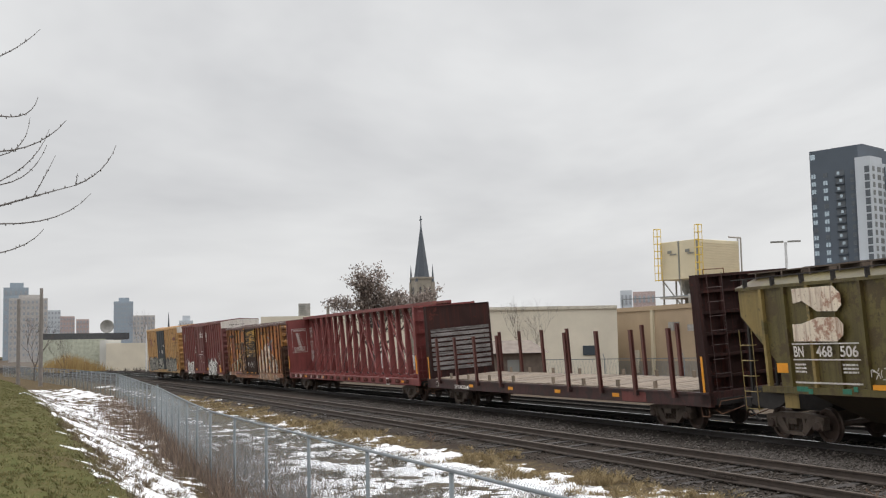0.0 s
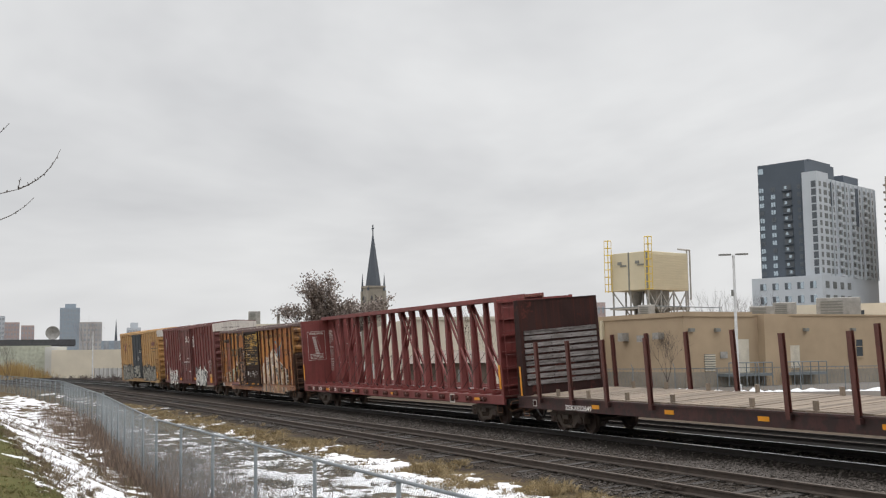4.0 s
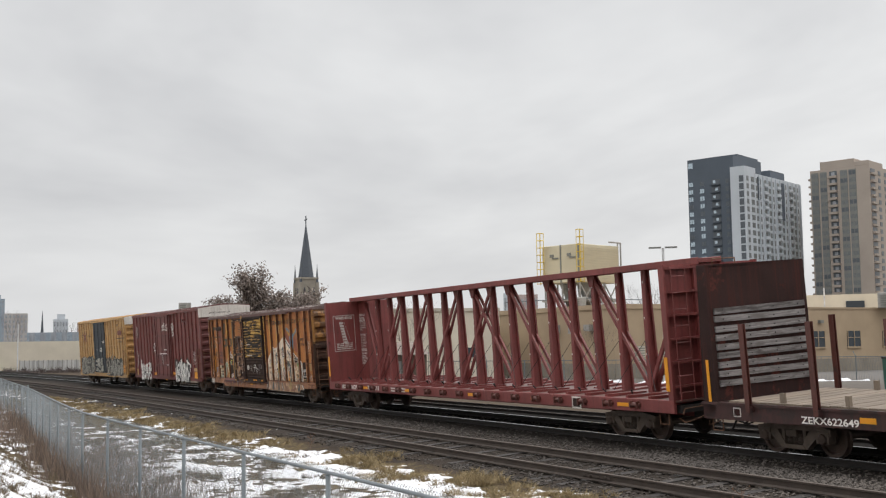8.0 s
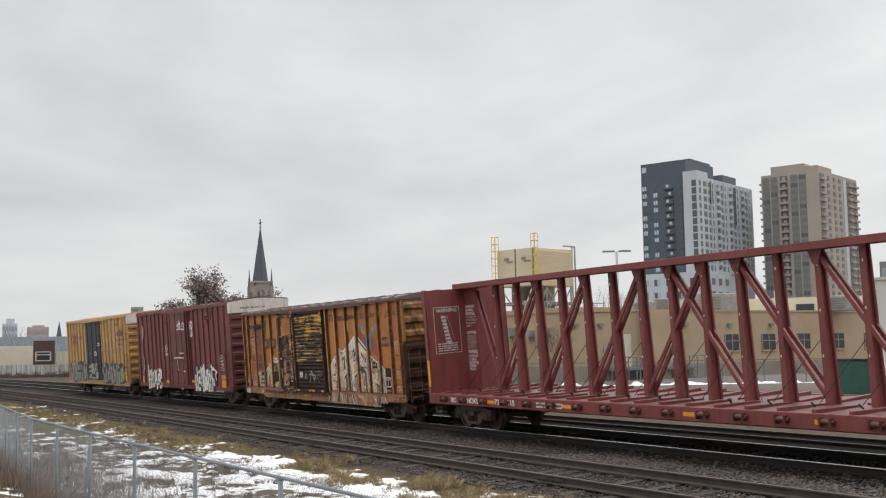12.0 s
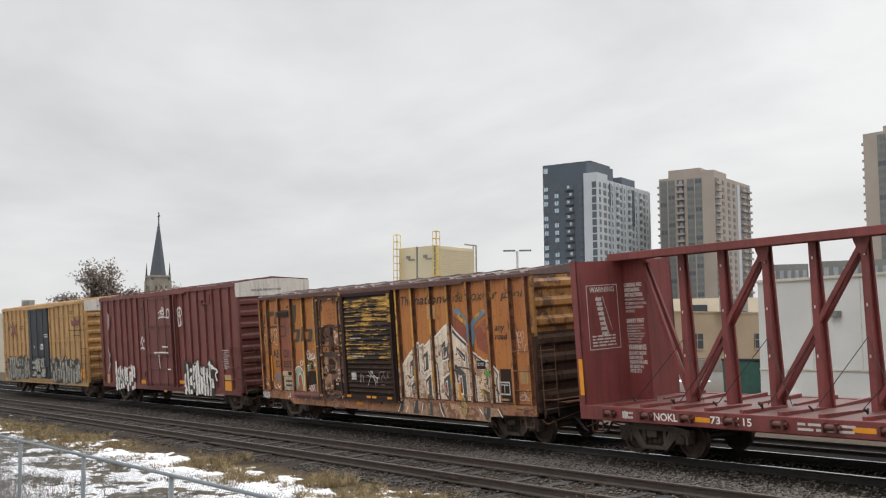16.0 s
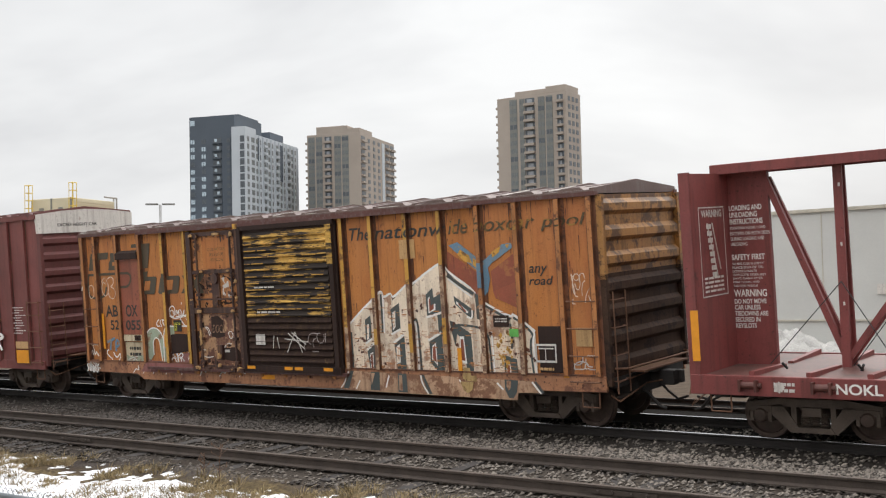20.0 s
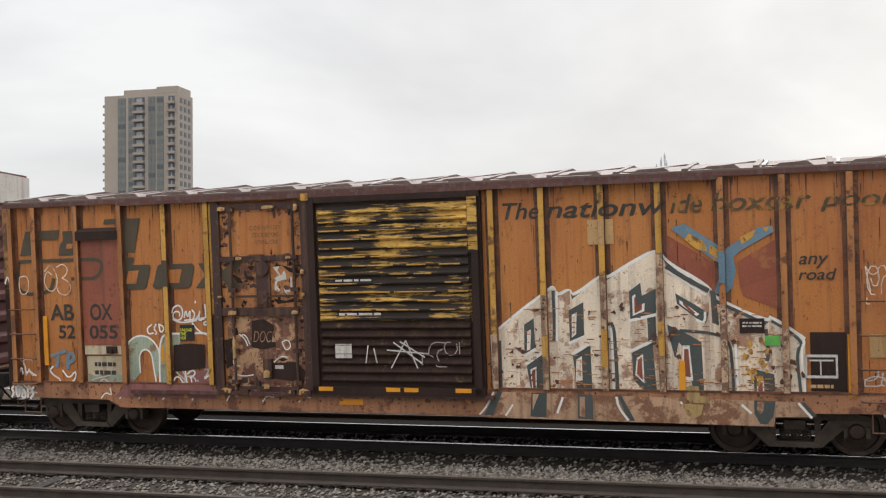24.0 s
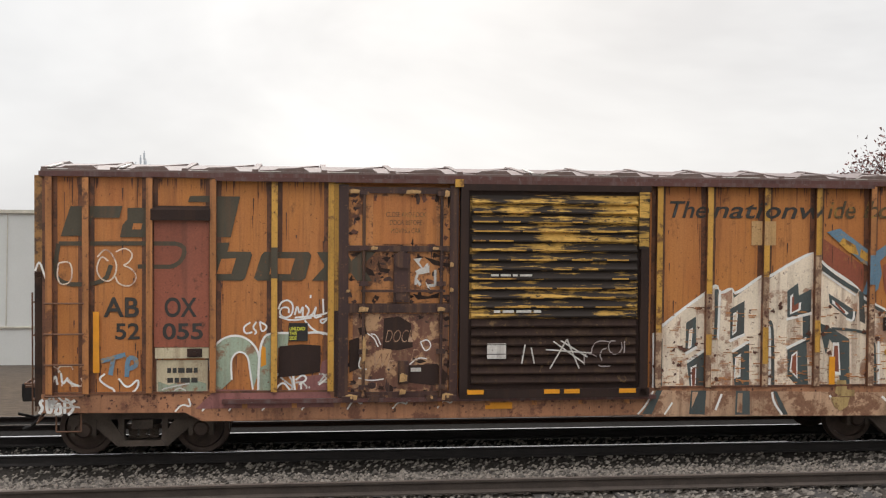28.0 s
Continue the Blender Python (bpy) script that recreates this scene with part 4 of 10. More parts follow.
def corrugated_end(car, x, s, half, z0, z1, count, material, cap=None, cap_material=None):
    """An end wall of pressed horizontal ridges."""
    bm = bmesh.new()
    prof, step = [(0.0, z0)], (z1 - z0) / count
    for i in range(count):
        z = z0 + i * step
        prof += [(0.0, z + step * 0.22), (0.085, z + step * 0.38), (0.085, z + step * 0.66), (0.0, z + step * 0.84)]
    prof += [(0.0, z1)]
    rows = [[bm.verts.new((x + s * d, yy, z)) for yy in (-half, half)] for d, z in prof]
    for a, b in zip(rows, rows[1:]):
        bm.faces.new((a[0], a[1], b[1], b[0]))
    back = [[bm.verts.new((x - s * 0.03, yy, z)) for yy in (-half, half)] for z in (z0, z1)]
    bm.faces.new((back[0][0], back[0][1], back[1][1], back[1][0]))
    end = part("end_wall", bm, material, car, "pressed steel end with horizontal ridges")
    bm = bmesh.new()
    for e in (-1, 1):
        box(bm, min(x - s * 0.06, x + s * 0.1), max(x - s * 0.06, x + s * 0.1), e * half - 0.05, e * half + 0.05, z0 - 0.1, z1)
    loose("corner_post", bm, material, car)
    return end


def gable(half, ze, zp):
    return [(-half - 0.03, ze - 0.02), (-half - 0.03, ze + 0.05), (-half * 0.5, (ze + zp) / 2 + 0.05), (0, zp), (half * 0.5, (ze + zp) / 2 + 0.05), (half + 0.03, ze + 0.05), (half + 0.03, ze - 0.02)]


def panel_roof(car, x0, x1, half, ze, zp, count, material, cap_label=""):
    bm = bmesh.new()
    prism_x(bm, gable(half, ze, zp), x0, x1)
    part("roof", bm, material, car, cap_label)
    bm = bmesh.new()
    step = (x1 - x0) / count
    for i in range(count + 1):
        x = min(max(x0 + i * step, x0 + 0.05), x1 - 0.05)
        for s in (-1, 1):
            beam(bm, (x, s * (half + 0.01), ze + 0.06), (x, 0, zp + 0.015), 0.09, 0.05)
            if i < count:
                beam(bm, (x + step * 0.15, s * (half - 0.10), ze + 0.055), (x + step * 0.85, s * 0.3, zp - 0.02), 0.22, 0.05)
    streak = bmesh.new()
    rnd = random.Random(int(count * 7 + ze * 10))
    for i in range(count):
        if rnd.random() < 0.3:
            x = x0 + (i + 0.1) * step
            beam(streak, (x, -half + 0.02, ze + 0.085), (x + 0.02, -half * 0.45, (ze + zp) / 2 + 0.075), 0.05, 0.015)
        if rnd.random() < 0.5:
            x = x0 + i * step
            beam(streak, (x + 0.1, -half - 0.02, ze + 0.055), (x + step * rnd.uniform(0.3, 0.8), -half - 0.02, ze + 0.055), 0.03, 0.012)
    for i in range(count):
        x = x0 + i * step
        for k, w in ((0.5, 0.30),):
            prism(bm, [(x + k * step - w, ze + 0.05), (x + k * step - w * 0.6, ze + 0.105), (x + k * step + w * 0.7, ze + 0.115), (x + k * step + w, ze + 0.05)], -half + 0.02, -half * 0.55)
    loose("snow_streak", streak, M_WHITE, car, "thin melting snow line")
    loose("roof_seam", bm, material, car)


def underframe(car, half, z0=0.62, sill=0.5):
    bm = bmesh.new()
    box(bm, -half + 0.2, half - 0.2, -0.22, 0.22, z0, 0.95)
    for i in range(9):
        x = -half + 1.2 + i * (2 * half - 2.4) / 8
        prism_x(bm, [(-1.45, 0.88), (-1.45, 0.95), (1.45, 0.95), (1.45, 0.88), (0.3, 0.68), (-0.3, 0.68)], x - 0.05, x + 0.05)
    tube(bm, (-2.0, 0.7, 0.72), (-0.9, 0.7, 0.72), 0.17, 12)
    tube(bm, (0.4, -0.75, 0.74), (0.95, -0.75, 0.74), 0.12, 12)
    box(bm, 1.4, 1.75, -0.95, -0.7, 0.58, 0.86)
    beam(bm, (-half + 1, 0.45, 0.72), (half - 1, 0.45, 0.72), 0.04, 0.04)
    beam(bm, (-half + 1, -0.45, 0.66), (half - 1, -0.45, 0.66), 0.03, 0.03)
    part("underframe", bm, M_BLACK, car, "dark sill with brake gear")


def scribble(name, car, x0, x1, z0, z1, y, material, seed, strokes=9, r=0.012):
    """A sprayed tag of looping strokes."""
    rnd = random.Random(seed)
    bm = bmesh.new()
    for _ in range(strokes):
        x, z = rnd.uniform(x0, x1), rnd.uniform(z0, z1)
        a, pts = rnd.uniform(0, 6.28), []
        turn = rnd.uniform(-0.9, 0.9)
        for k in range(rnd.randint(4, 8)):
            pts.append((min(max(x, x0), x1), min(max(z, z0), z1)))
            a += turn
            x, z = x + math.cos(a) * (x1 - x0) * 0.13, z + math.sin(a) * (z1 - z0) * 0.24
        for (ax, az), (bx, bz) in zip(pts, pts[1:]):
            if abs(ax - bx) + abs(az - bz) > 0.01:
                d = Vector((bx - ax, 0, bz - az)).normalized()
                n = Vector((-d.z, 0, d.x)) * r
                v = [bm.verts.new((px + s * n.x, y, pz + s * n.z)) for px, pz, s in ((ax, az, -1), (ax, az, 1), (bx, bz, 1), (bx, bz, -1))]
                bm.faces.new(v)
    return tagged(part(name, bm, material, car), kind="stuff")


def stroke(name, car, pts, y, w, material, label=""):
    """One sprayed line along the points (x, z), w wide, its corners rounded by the swing of the arm."""
    for _ in range(2 if len(pts) > 2 else 0):
        soft = [pts[0]]
        for (ax, az), (bx, bz) in zip(pts, pts[1:]):
            soft += [(ax * 0.75 + bx * 0.25, az * 0.75 + bz * 0.25), (ax * 0.25 + bx * 0.75, az * 0.25 + bz * 0.75)]
        pts = soft + [pts[-1]]
    bm = bmesh.new()
    left, right = [], []
    for i, (x, z) in enumerate(pts):
        p, q = pts[max(i - 1, 0)], pts[min(i + 1, len(pts) - 1)]
        d = Vector((q[0] - p[0], 0, q[1] - p[1]))
        d = d.normalized() if d.length > 1e-4 else Vector((1, 0, 0))
        left.append(bm.verts.new((x - d.z * w / 2, y, z + d.x * w / 2)))
        right.append(bm.verts.new((x + d.z * w / 2, y, z - d.x * w / 2)))
    for i in range(len(pts) - 1):
        bm.faces.new((left[i], right[i], right[i + 1], left[i + 1]))
    return part(name, bm, material, car, label)


def loop(cx, cz, rx, rz, a0=0.0, a1=360.0, n=12):
    return [(cx + rx * math.cos(radians(a0 + (a1 - a0) * i / n)), cz + rz * math.sin(radians(a0 + (a1 - a0) * i / n))) for i in range(n + 1)]


def on_rib(ob, x0, x1, y):
    """Copies the stretch of a word that crosses a rib onto the rib's face."""
    bm = bmesh.new()
    bm.from_mesh(ob.data)
    for x, n in ((x0, (-1, 0, 0)), (x1, (1, 0, 0))):
        bmesh.ops.bisect_plane(bm, geom=bm.verts[:] + bm.edges[:] + bm.faces[:], plane_co=(x, 0, 0), plane_no=n, clear_outer=True)
    if bm.faces:
        for v in bm.verts:
            v.co.y = y
        part("rib_letter", bm, ob.data.materials[0], ob.parent)
    else:
        bm.free()


def throw_up(car, x0, x1, z0, z1, y, seed, fill, edge, count, label, backed=True):
    """Tall crowded throw-up letters: wavering stems and cross strokes on a dark outline, with splashes over the top."""
    rnd = random.Random(seed)
    w, h = (x1 - x0) / count, z1 - z0
    if backed:
        top = [(x0 + (x1 - x0) * k / 14, z1 - h * rnd.uniform(-0.04, 0.22)) for k in range(15)]
        low = [(x0 + (x1 - x0) * k / 8, z0 + h * rnd.uniform(0.0, 0.1)) for k in range(9)]
        slab("graffiti_outline", car, low + top[::-1], y, edge, "", 0.003)
    for i in range(count):
        cx = x0 + (i + 0.5) * w
        zt, zb, lean = z1 - h * rnd.uniform(0.0, 0.28), z0 + h * rnd.uniform(0.0, 0.12), rnd.uniform(-0.25, 0.25) * w
        hw = w * rnd.uniform(0.28, 0.42)
        n = 6
        jog = [rnd.uniform(-0.12, 0.12) * w for _ in range(n + 1)]
        wide = [hw * rnd.uniform(0.75, 1.15) for _ in range(n + 1)]
        zs = [zb + (zt - zb) * k / n for k in range(n + 1)]
        for k in range(n):
            if rnd.random() < 0.12:
                continue
            q = [(cx + lean * e / n + jog[e] + sgn * wide[e], zs[e]) for e, sgn in ((k, -1), (k, 1), (k + 1, 1), (k + 1, -1))]
            slab("graffiti_letter", car, q, y - 0.004, fill, label, 0.003)
        for _ in range(2):
            z = rnd.uniform(zb, zt - 0.2 * h)
            slab("graffiti_shadow", car, [(cx - hw * 0.3, z), (cx - hw * 0.02, z + 0.02), (cx + lean * 0.2, z + h * rnd.uniform(0.15, 0.32)), (cx - hw * 0.35, z + h * 0.16)], y - 0.009, edge, "", 0.003)
        if rnd.random() < 0.75:
            z = rnd.uniform(zb + 0.2 * h, zt)
            stroke("graffiti_line", car, [(cx - w * 0.5, z), (cx, z + 0.12 * h * rnd.uniform(-1, 1)), (cx + w * 0.6, z + 0.14 * h * rnd.uniform(-1, 1))], y - 0.013, 0.07, fill if rnd.random() < 0.5 else edge)
        stroke("graffiti_line", car, [(cx - w * 0.3, zt - 0.04), (cx - w * 0.05, zt + 0.06 * h), (cx + w * 0.45, zt - 0.02 * h)], y - 0.013, 0.05, edge if backed else fill)


def build_orange_boxcar():
    H, F = 7.86, -1.56
    car = new_car("orange_boxcar", "rust-streaked orange boxcar with plug and sliding doors and graffiti", 3.585, (-6.45, 6.2), H, "boxcar")
    underframe(car, H)
    for s in (-1, 1):
        bm = bmesh.new()
        box(bm, -H, H, min(s * 1.50, s * 1.56), max(s * 1.50, s * 1.56), 1.05, 4.40)
        part("side_wall", bm, M_ORANGE, car, "orange paint bleached and streaked with rust" if s < 0 else "")
        bm = bmesh.new()
        prism(bm, [(-H, 0.80), (-5.75, 0.78), (-5.5, 0.645), (5.75, 0.645), (6.05, 0.78), (H, 0.80), (H, 1.08), (-H, 1.08)], min(s * 1.53, s * 1.60), max(s * 1.53, s * 1.60))
        part("side_sill", bm, M_SILL, car, "rust-browned side sill" if s < 0 else "")
        bm = bmesh.new()
        box(bm, -H - 0.02, H + 0.02, min(s * 1.52, s * 1.66), max(s * 1.52, s * 1.66), 4.345, 4.42)
        part("eave_rail", bm, M_FASCIA, car, "brown-red top rail")
        # end wall dull yellow above, dark brown below
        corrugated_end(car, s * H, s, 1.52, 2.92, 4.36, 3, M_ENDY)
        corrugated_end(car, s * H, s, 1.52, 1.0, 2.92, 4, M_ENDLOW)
    panel_roof(car, -H, H, 1.6, 4.40, 4.60, 15, M_RUSTROOF, "rusted steel roof with snow traces")
    # ribs, faded orange, a few repainted yellow
    for i, x in enumerate((-7.74, -7.21, -6.28, -5.34, -4.42, -3.56, 1.64, 2.47, 3.42, 4.30, 5.23, 6.12, 7.06, 7.74)):
        for s in (-1, 1):
            key = "rib_yellow" if i in (4, 5, 6, 7, 8, 9) else "rib_orange"
            def rib(bm):
                prism_x(bm, [(-0.098, 1.08), (-0.098, 4.34), (0.0, 4.34), (0.0, 1.08)], -0.05, 0.05)
                prism_x(bm, [(-0.012, 1.08), (-0.012, 4.34), (0.0, 4.34), (0.0, 1.08)], -0.11, 0.11)

            def face(bm):
                box(bm, -0.046, 0.046, -0.1005, -0.098, 1.09, 4.33)
            m = pose(x, s * 1.56, 0, 0, 0, 0 if s < 0 else 180)
            # rib body darker brown than the strip on its face
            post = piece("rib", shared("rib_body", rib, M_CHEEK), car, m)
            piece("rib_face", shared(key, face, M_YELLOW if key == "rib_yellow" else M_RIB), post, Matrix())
    # dark seams along the ribs
    for x in (-7.21, -6.28, -5.34, -4.42, 2.47, 3.42, 4.30, 5.23, 6.12, 7.06):
        for k in (-0.118, 0.104):
            def seam(bm):
                box(bm, 0, 0.014, -0.0075, 0.0, 1.09, 4.33)
            piece("seam", shared("rib_seam", seam, M_RUST), car, pose(x + k, F, 0))
    # rust runs: thin tapering streaks below the eave, beside the ribs and up from the sill
    rnd = random.Random(19)
    bm = bmesh.new()
    ribs = (-7.21, -6.28, -5.34, -4.42, -3.56, 1.64, 2.47, 3.42, 4.30, 5.23, 6.12, 7.06)
    for k in range(620):
        x = rnd.choice(ribs) + rnd.choice((-1, 1)) * (0.06 + abs(rnd.gauss(0, 0.10))) if k % 3 else rnd.choice((rnd.uniform(-7.8, -3.6), rnd.uniform(1.75, 7.8)))
        if -3.5 < x < 1.62:
            continue
        top = rnd.choice((4.33, rnd.uniform(1.2, 4.3), rnd.uniform(1.12, 1.9)))
        ln, w = min(rnd.uniform(0.05, 0.2) * (1 + 3 * rnd.random() ** 3), top - 1.09), rnd.uniform(0.003, 0.011)
        a = [bm.verts.new((x + dx, F - 0.009, z)) for dx, z in ((-w, top), (w, top), (w * 0.8, top - ln * 0.5), (w * 0.15, top - ln), (-w * 0.15, top - ln), (-w * 0.9, top - ln * 0.4))]
        bm.faces.new(a)
    for _ in range(260):
        x, z = rnd.uniform(-7.8, 7.8), rnd.uniform(0.70, 1.05)
        if abs(x) > 5.4:
            z = rnd.uniform(0.83, 1.05)
        w, h = rnd.uniform(0.006, 0.03), rnd.uniform(0.01, 0.07)
        h = min(h, 1.07 - z)
        a = [bm.verts.new((x + dx * w, F - 0.0415, z + dz * h)) for dx, dz in ((-0.7, 0), (0.5, 0.1), (1, 0.6), (0.2, 1.0), (-0.9, 0.7))]
        bm.faces.new(a)
    tagged(part("rust_streaking", bm, M_RUST, car, "dark rust runs and scabs"), kind="stuff")
    # lip along the top of the sill
    bm = bmesh.new()
    box(bm, -7.8, -3.5, F - 0.055, F - 0.002, 1.075, 1.105)
    box(bm, 1.62, 7.8, F - 0.055, F - 0.002, 1.075, 1.105)
    loose("sill_lip", bm, M_CHEEK, car)
    # rivet lines and horizontal weld seam
    bm = bmesh.new()
    for x in (-6.8, -5.8, -4.9, 2.1, 3.0, 3.9, 4.85, 5.75, 6.6):
        for k in range(16):
            box(bm, x - 0.012, x + 0.012, F - 0.008, F, 1.2 + 0.2 * k, 1.215 + 0.2 * k)
    tagged(part("rivets", bm, M_ORANGE, car), kind="stuff")
    # plug door
    bm = bmesh.new()
    box(bm, -3.42, -1.60, F - 0.05, F, 0.98, 4.24)
    door = part("plug_door", bm, M_DOOR_R, car, "plug door with peeling paint and locking bars", bevel=0.012)
    bm = bmesh.new()
    box(bm, -3.22, -1.74, F - 0.056, F - 0.05, 1.06, 2.28)
    part("door_panel", bm, M_PEEL, door, "peeled lower panel")
    bm = bmesh.new()
    box(bm, -3.20, -1.76, F - 0.056, F - 0.05, 2.46, 3.24)
    part("door_panel", bm, M_DOOR_R, door)
    patch("door_edge", door, -3.50, -3.44, F - 0.03, 1.0, 4.25, M_DOORBAR, "dark door edge", 0.03)
    bm = bmesh.new()
    for x, w in ((-3.37, 0.075), (-1.66, 0.065)):
        box(bm, x - w, x + w, F - 0.11, F - 0.05, 0.95, 4.27)
    for z, h in ((1.02, 0.05), (2.37, 0.07), (3.29, 0.045), (4.19, 0.05)):
        box(bm, -3.40, -1.62, F - 0.10, F - 0.05, z - h, z + h)
    for x in (-3.06, -1.86):
        tube(bm, (x, F - 0.12, 1.0), (x, F - 0.12, 4.2), 0.026, 8)
    for x in (-3.06, -1.86):
        for z in (1.15, 1.7, 2.4, 2.75, 3.3, 4.15):
            box(bm, x - 0.07, x + 0.07, F - 0.15, F - 0.08, z - 0.035, z + 0.035)
    box(bm, -2.60, -2.34, F - 0.10, F - 0.055, 2.46, 3.22)
    tube(bm, (-2.47, F - 0.15, 3.12), (-2.47, F - 0.08, 3.12), 0.13, 14)
    box(bm, -2.56, -2.38, F - 0.14, F - 0.08, 2.5, 2.7)
    beam(bm, (-3.1, F - 0.14, 2.64), (-1.8, F - 0.14, 2.64), 0.03, 0.04)
    box(bm, -2.52, -2.36, F - 0.12, F - 0.05, 1.2, 1.55)
    for x in (-3.3, -2.9, -2.0, -1.7):
        box(bm, x - 0.09, x + 0.09, F - 0.17, F - 0.06, 0.93, 1.02)
    loose("door_bar", bm, M_DOORBAR, door, "rusty locking bar")
    # tan latch hardware and torn paint
    bm = bmesh.new()
    for x, z, w, h in ((-3.06, 2.36, 0.13, 0.06), (-1.86, 2.36, 0.10, 0.05), (-3.2, 4.17, 0.12, 0.05), (-2.3, 4.17, 0.2, 0.045), (-1.78, 4.15, 0.06, 0.08), (-2.44, 1.3, 0.10, 0.10), (-3.24, 1.0, 0.16, 0.07), (-1.75, 1.0, 0.15, 0.08),
                       (-1.70, 2.66, 0.05, 0.05), (-1.70, 3.05, 0.05, 0.06), (-3.3, 2.64, 0.05, 0.03), (-3.05, 1.75, 0.045, 0.3), (-2.0, 0.99, 0.06, 0.05), (-2.9, 3.30, 0.09, 0.04), (-1.95, 3.30, 0.08, 0.035), (-2.45, 1.08, 0.08, 0.06)):
        w, h = w * 0.6, h * 0.7
        prism(bm, [(x - w, z - h), (x + w * 0.8, z - h * 0.8), (x + w, z + h * 0.5), (x - w * 0.3, z + h), (x - w * 0.9, z + h * 0.6)], F - 0.165, F - 0.13)
        tube(bm, (x, F - 0.19, z), (x, F - 0.16, z), 0.022, 6)
    loose("latch", bm, M_BUFF, door, "tan-painted latch hardware")
    rnd = random.Random(41)
    for n in range(150):
        if n % 3 == 0:
            x, z = rnd.choice((-3.22, -1.76)) + rnd.uniform(-0.05, 0.05), rnd.choice((rnd.uniform(1.05, 2.3), rnd.uniform(2.45, 3.25), rnd.uniform(3.35, 4.15)))
        elif n % 3 == 1:
            x, z = rnd.uniform(-3.25, -1.72), rnd.choice((1.1, 2.22, 2.50, 3.20, 3.36, 4.10)) + rnd.uniform(-0.04, 0.04)
        else:
            x, z = rnd.uniform(-3.2, -1.75), rnd.choice((rnd.uniform(1.1, 2.25), rnd.uniform(2.5, 3.2)))
        k, fl = rnd.uniform(0.015, 0.06), rnd.uniform(0.4, 1.8)
        slab("rust_patch", door, [(x + k * rnd.uniform(0.3, 1.5) * fl * math.cos(t), z + k * rnd.uniform(0.3, 1.5) / fl * math.sin(t)) for t in (0.3, 0.9, 1.5, 2.1, 2.9, 3.5, 4.1, 4.7, 5.2, 5.8)], F - 0.0585 - rnd.uniform(0, 0.003), rnd.choice((M_DOOR_B, M_DOORBAR, M_RUST)), "", 0.002)
    patch("door_plate", door, -2.92, -1.94, F - 0.05, 3.36, 4.10, M_ORANGE, "", 0.008)
    for k, words in enumerate(("CLOSE AND LOCK", "DOOR BEFORE", "MOVING CAR")):
        lettering("door_notice", words, (0.62, 0.50, 0.46)[k], 0.075, M_BROWNL, door, (-2.72 + (0, 0.06, 0.08)[k], F - 0.06, 3.78 - 0.125 * k), weight=0.0)
    slab("rust_patch", door, [(-2.74, 2.21), (-2.51, 2.24), (-2.32, 2.13), (-2.29, 1.76), (-2.53, 1.71), (-2.76, 1.75)], F - 0.062, M_DOOR_B, "", 0.002)
    slab("rust_patch", door, [(-3.28, 1.87), (-3.12, 1.92), (-3.12, 1.44), (-3.27, 1.37)], F - 0.062, M_DOOR_B, "", 0.002)
    slab("rust_patch", door, [(-2.44, 1.47), (-1.91, 1.5), (-1.74, 1.34), (-1.79, 1.14), (-2.36, 1.21)], F - 0.062, M_DOOR_B, "", 0.002)
    for q in ([(-2.83, 3.11), (-2.79, 2.99), (-2.65, 2.97), (-2.68, 2.91), (-2.81, 2.93), (-2.85, 3.04)], [(-2.52, 2.88), (-2.45, 2.94), (-2.42, 2.78), (-2.49, 2.73)], [(-2.63, 3.32), (-2.47, 3.35), (-2.35, 3.28), (-2.39, 3.21), (-2.6, 3.23)], [(-2.13, 3.17), (-1.86, 3.09), (-1.67, 3.05), (-1.69, 3), (-1.97, 3.04)], [(-2.3, 2.59), (-2.06, 2.55), (-1.88, 2.61), (-1.9, 2.53), (-2.22, 2.5)], [(-3.14, 2.06), (-3.03, 2.09), (-3, 1.97), (-3.11, 1.95)], [(-3.24, 3.12), (-2.93, 2.96), (-2.88, 2.87), (-3.2, 2.89)]):
        slab("rust_patch", door, q, F - 0.0645, M_DOOR_B, "", 0.002)
    for q in ([(-2.29, 3.13), (-2.16, 3.15), (-2.2, 3.08), (-2.13, 2.97), (-2.04, 3.04), (-2.04, 2.92), (-2.2, 2.89), (-2.27, 2.94), (-2.17, 2.99)], [(-2.1, 2.78), (-2.05, 2.72), (-2.02, 2.65), (-2.07, 2.69)]):
        slab("torn_label", door, q, F - 0.066, M_WHITE, "torn white paper label", 0.002)
    for x0, z0, word, wide, high in ((-2.72, 1.84, "DOCK", 0.46, 0.19), (-2.89, 1.43, "WE", 0.34, 0.24), (-2.32, 1.55, "D", 0.14, 0.18)):
        lettering("chalk_text", word, wide, high, M_STAINED, door, (x0, F - 0.0665, z0), weight=-0.012, slant=0.35)
    for q in ([(-3, 1.98), (-2.89, 1.91), (-2.83, 1.77)], [(-2.94, 1.97), (-2.86, 1.96), (-2.79, 1.8)], [(-3.1, 1.61), (-3.14, 1.44), (-3, 1.42)], [(-2.17, 1.84), (-2.06, 1.89), (-1.99, 1.77), (-2.1, 1.68), (-2.17, 1.84)], [(-2.34, 1.49), (-2.21, 1.6), (-2.07, 1.58)], [(-3.13, 1.29), (-2.95, 1.24), (-2.74, 1.27)]):
        stroke("chalk_line", door, q, F - 0.0665, 0.02, M_SPRAY)
    patch("door_post", car, -3.51, -3.37, F - 0.062, 2.33, 4.29, M_YELLOW, "yellow door post worn to rust", 0.004)
    patch("white_scrape", door, -2.32, -2.16, F - 0.066, 1.38, 1.44, M_WHITE)
    # sliding door of pressed ridges
    bm = bmesh.new()
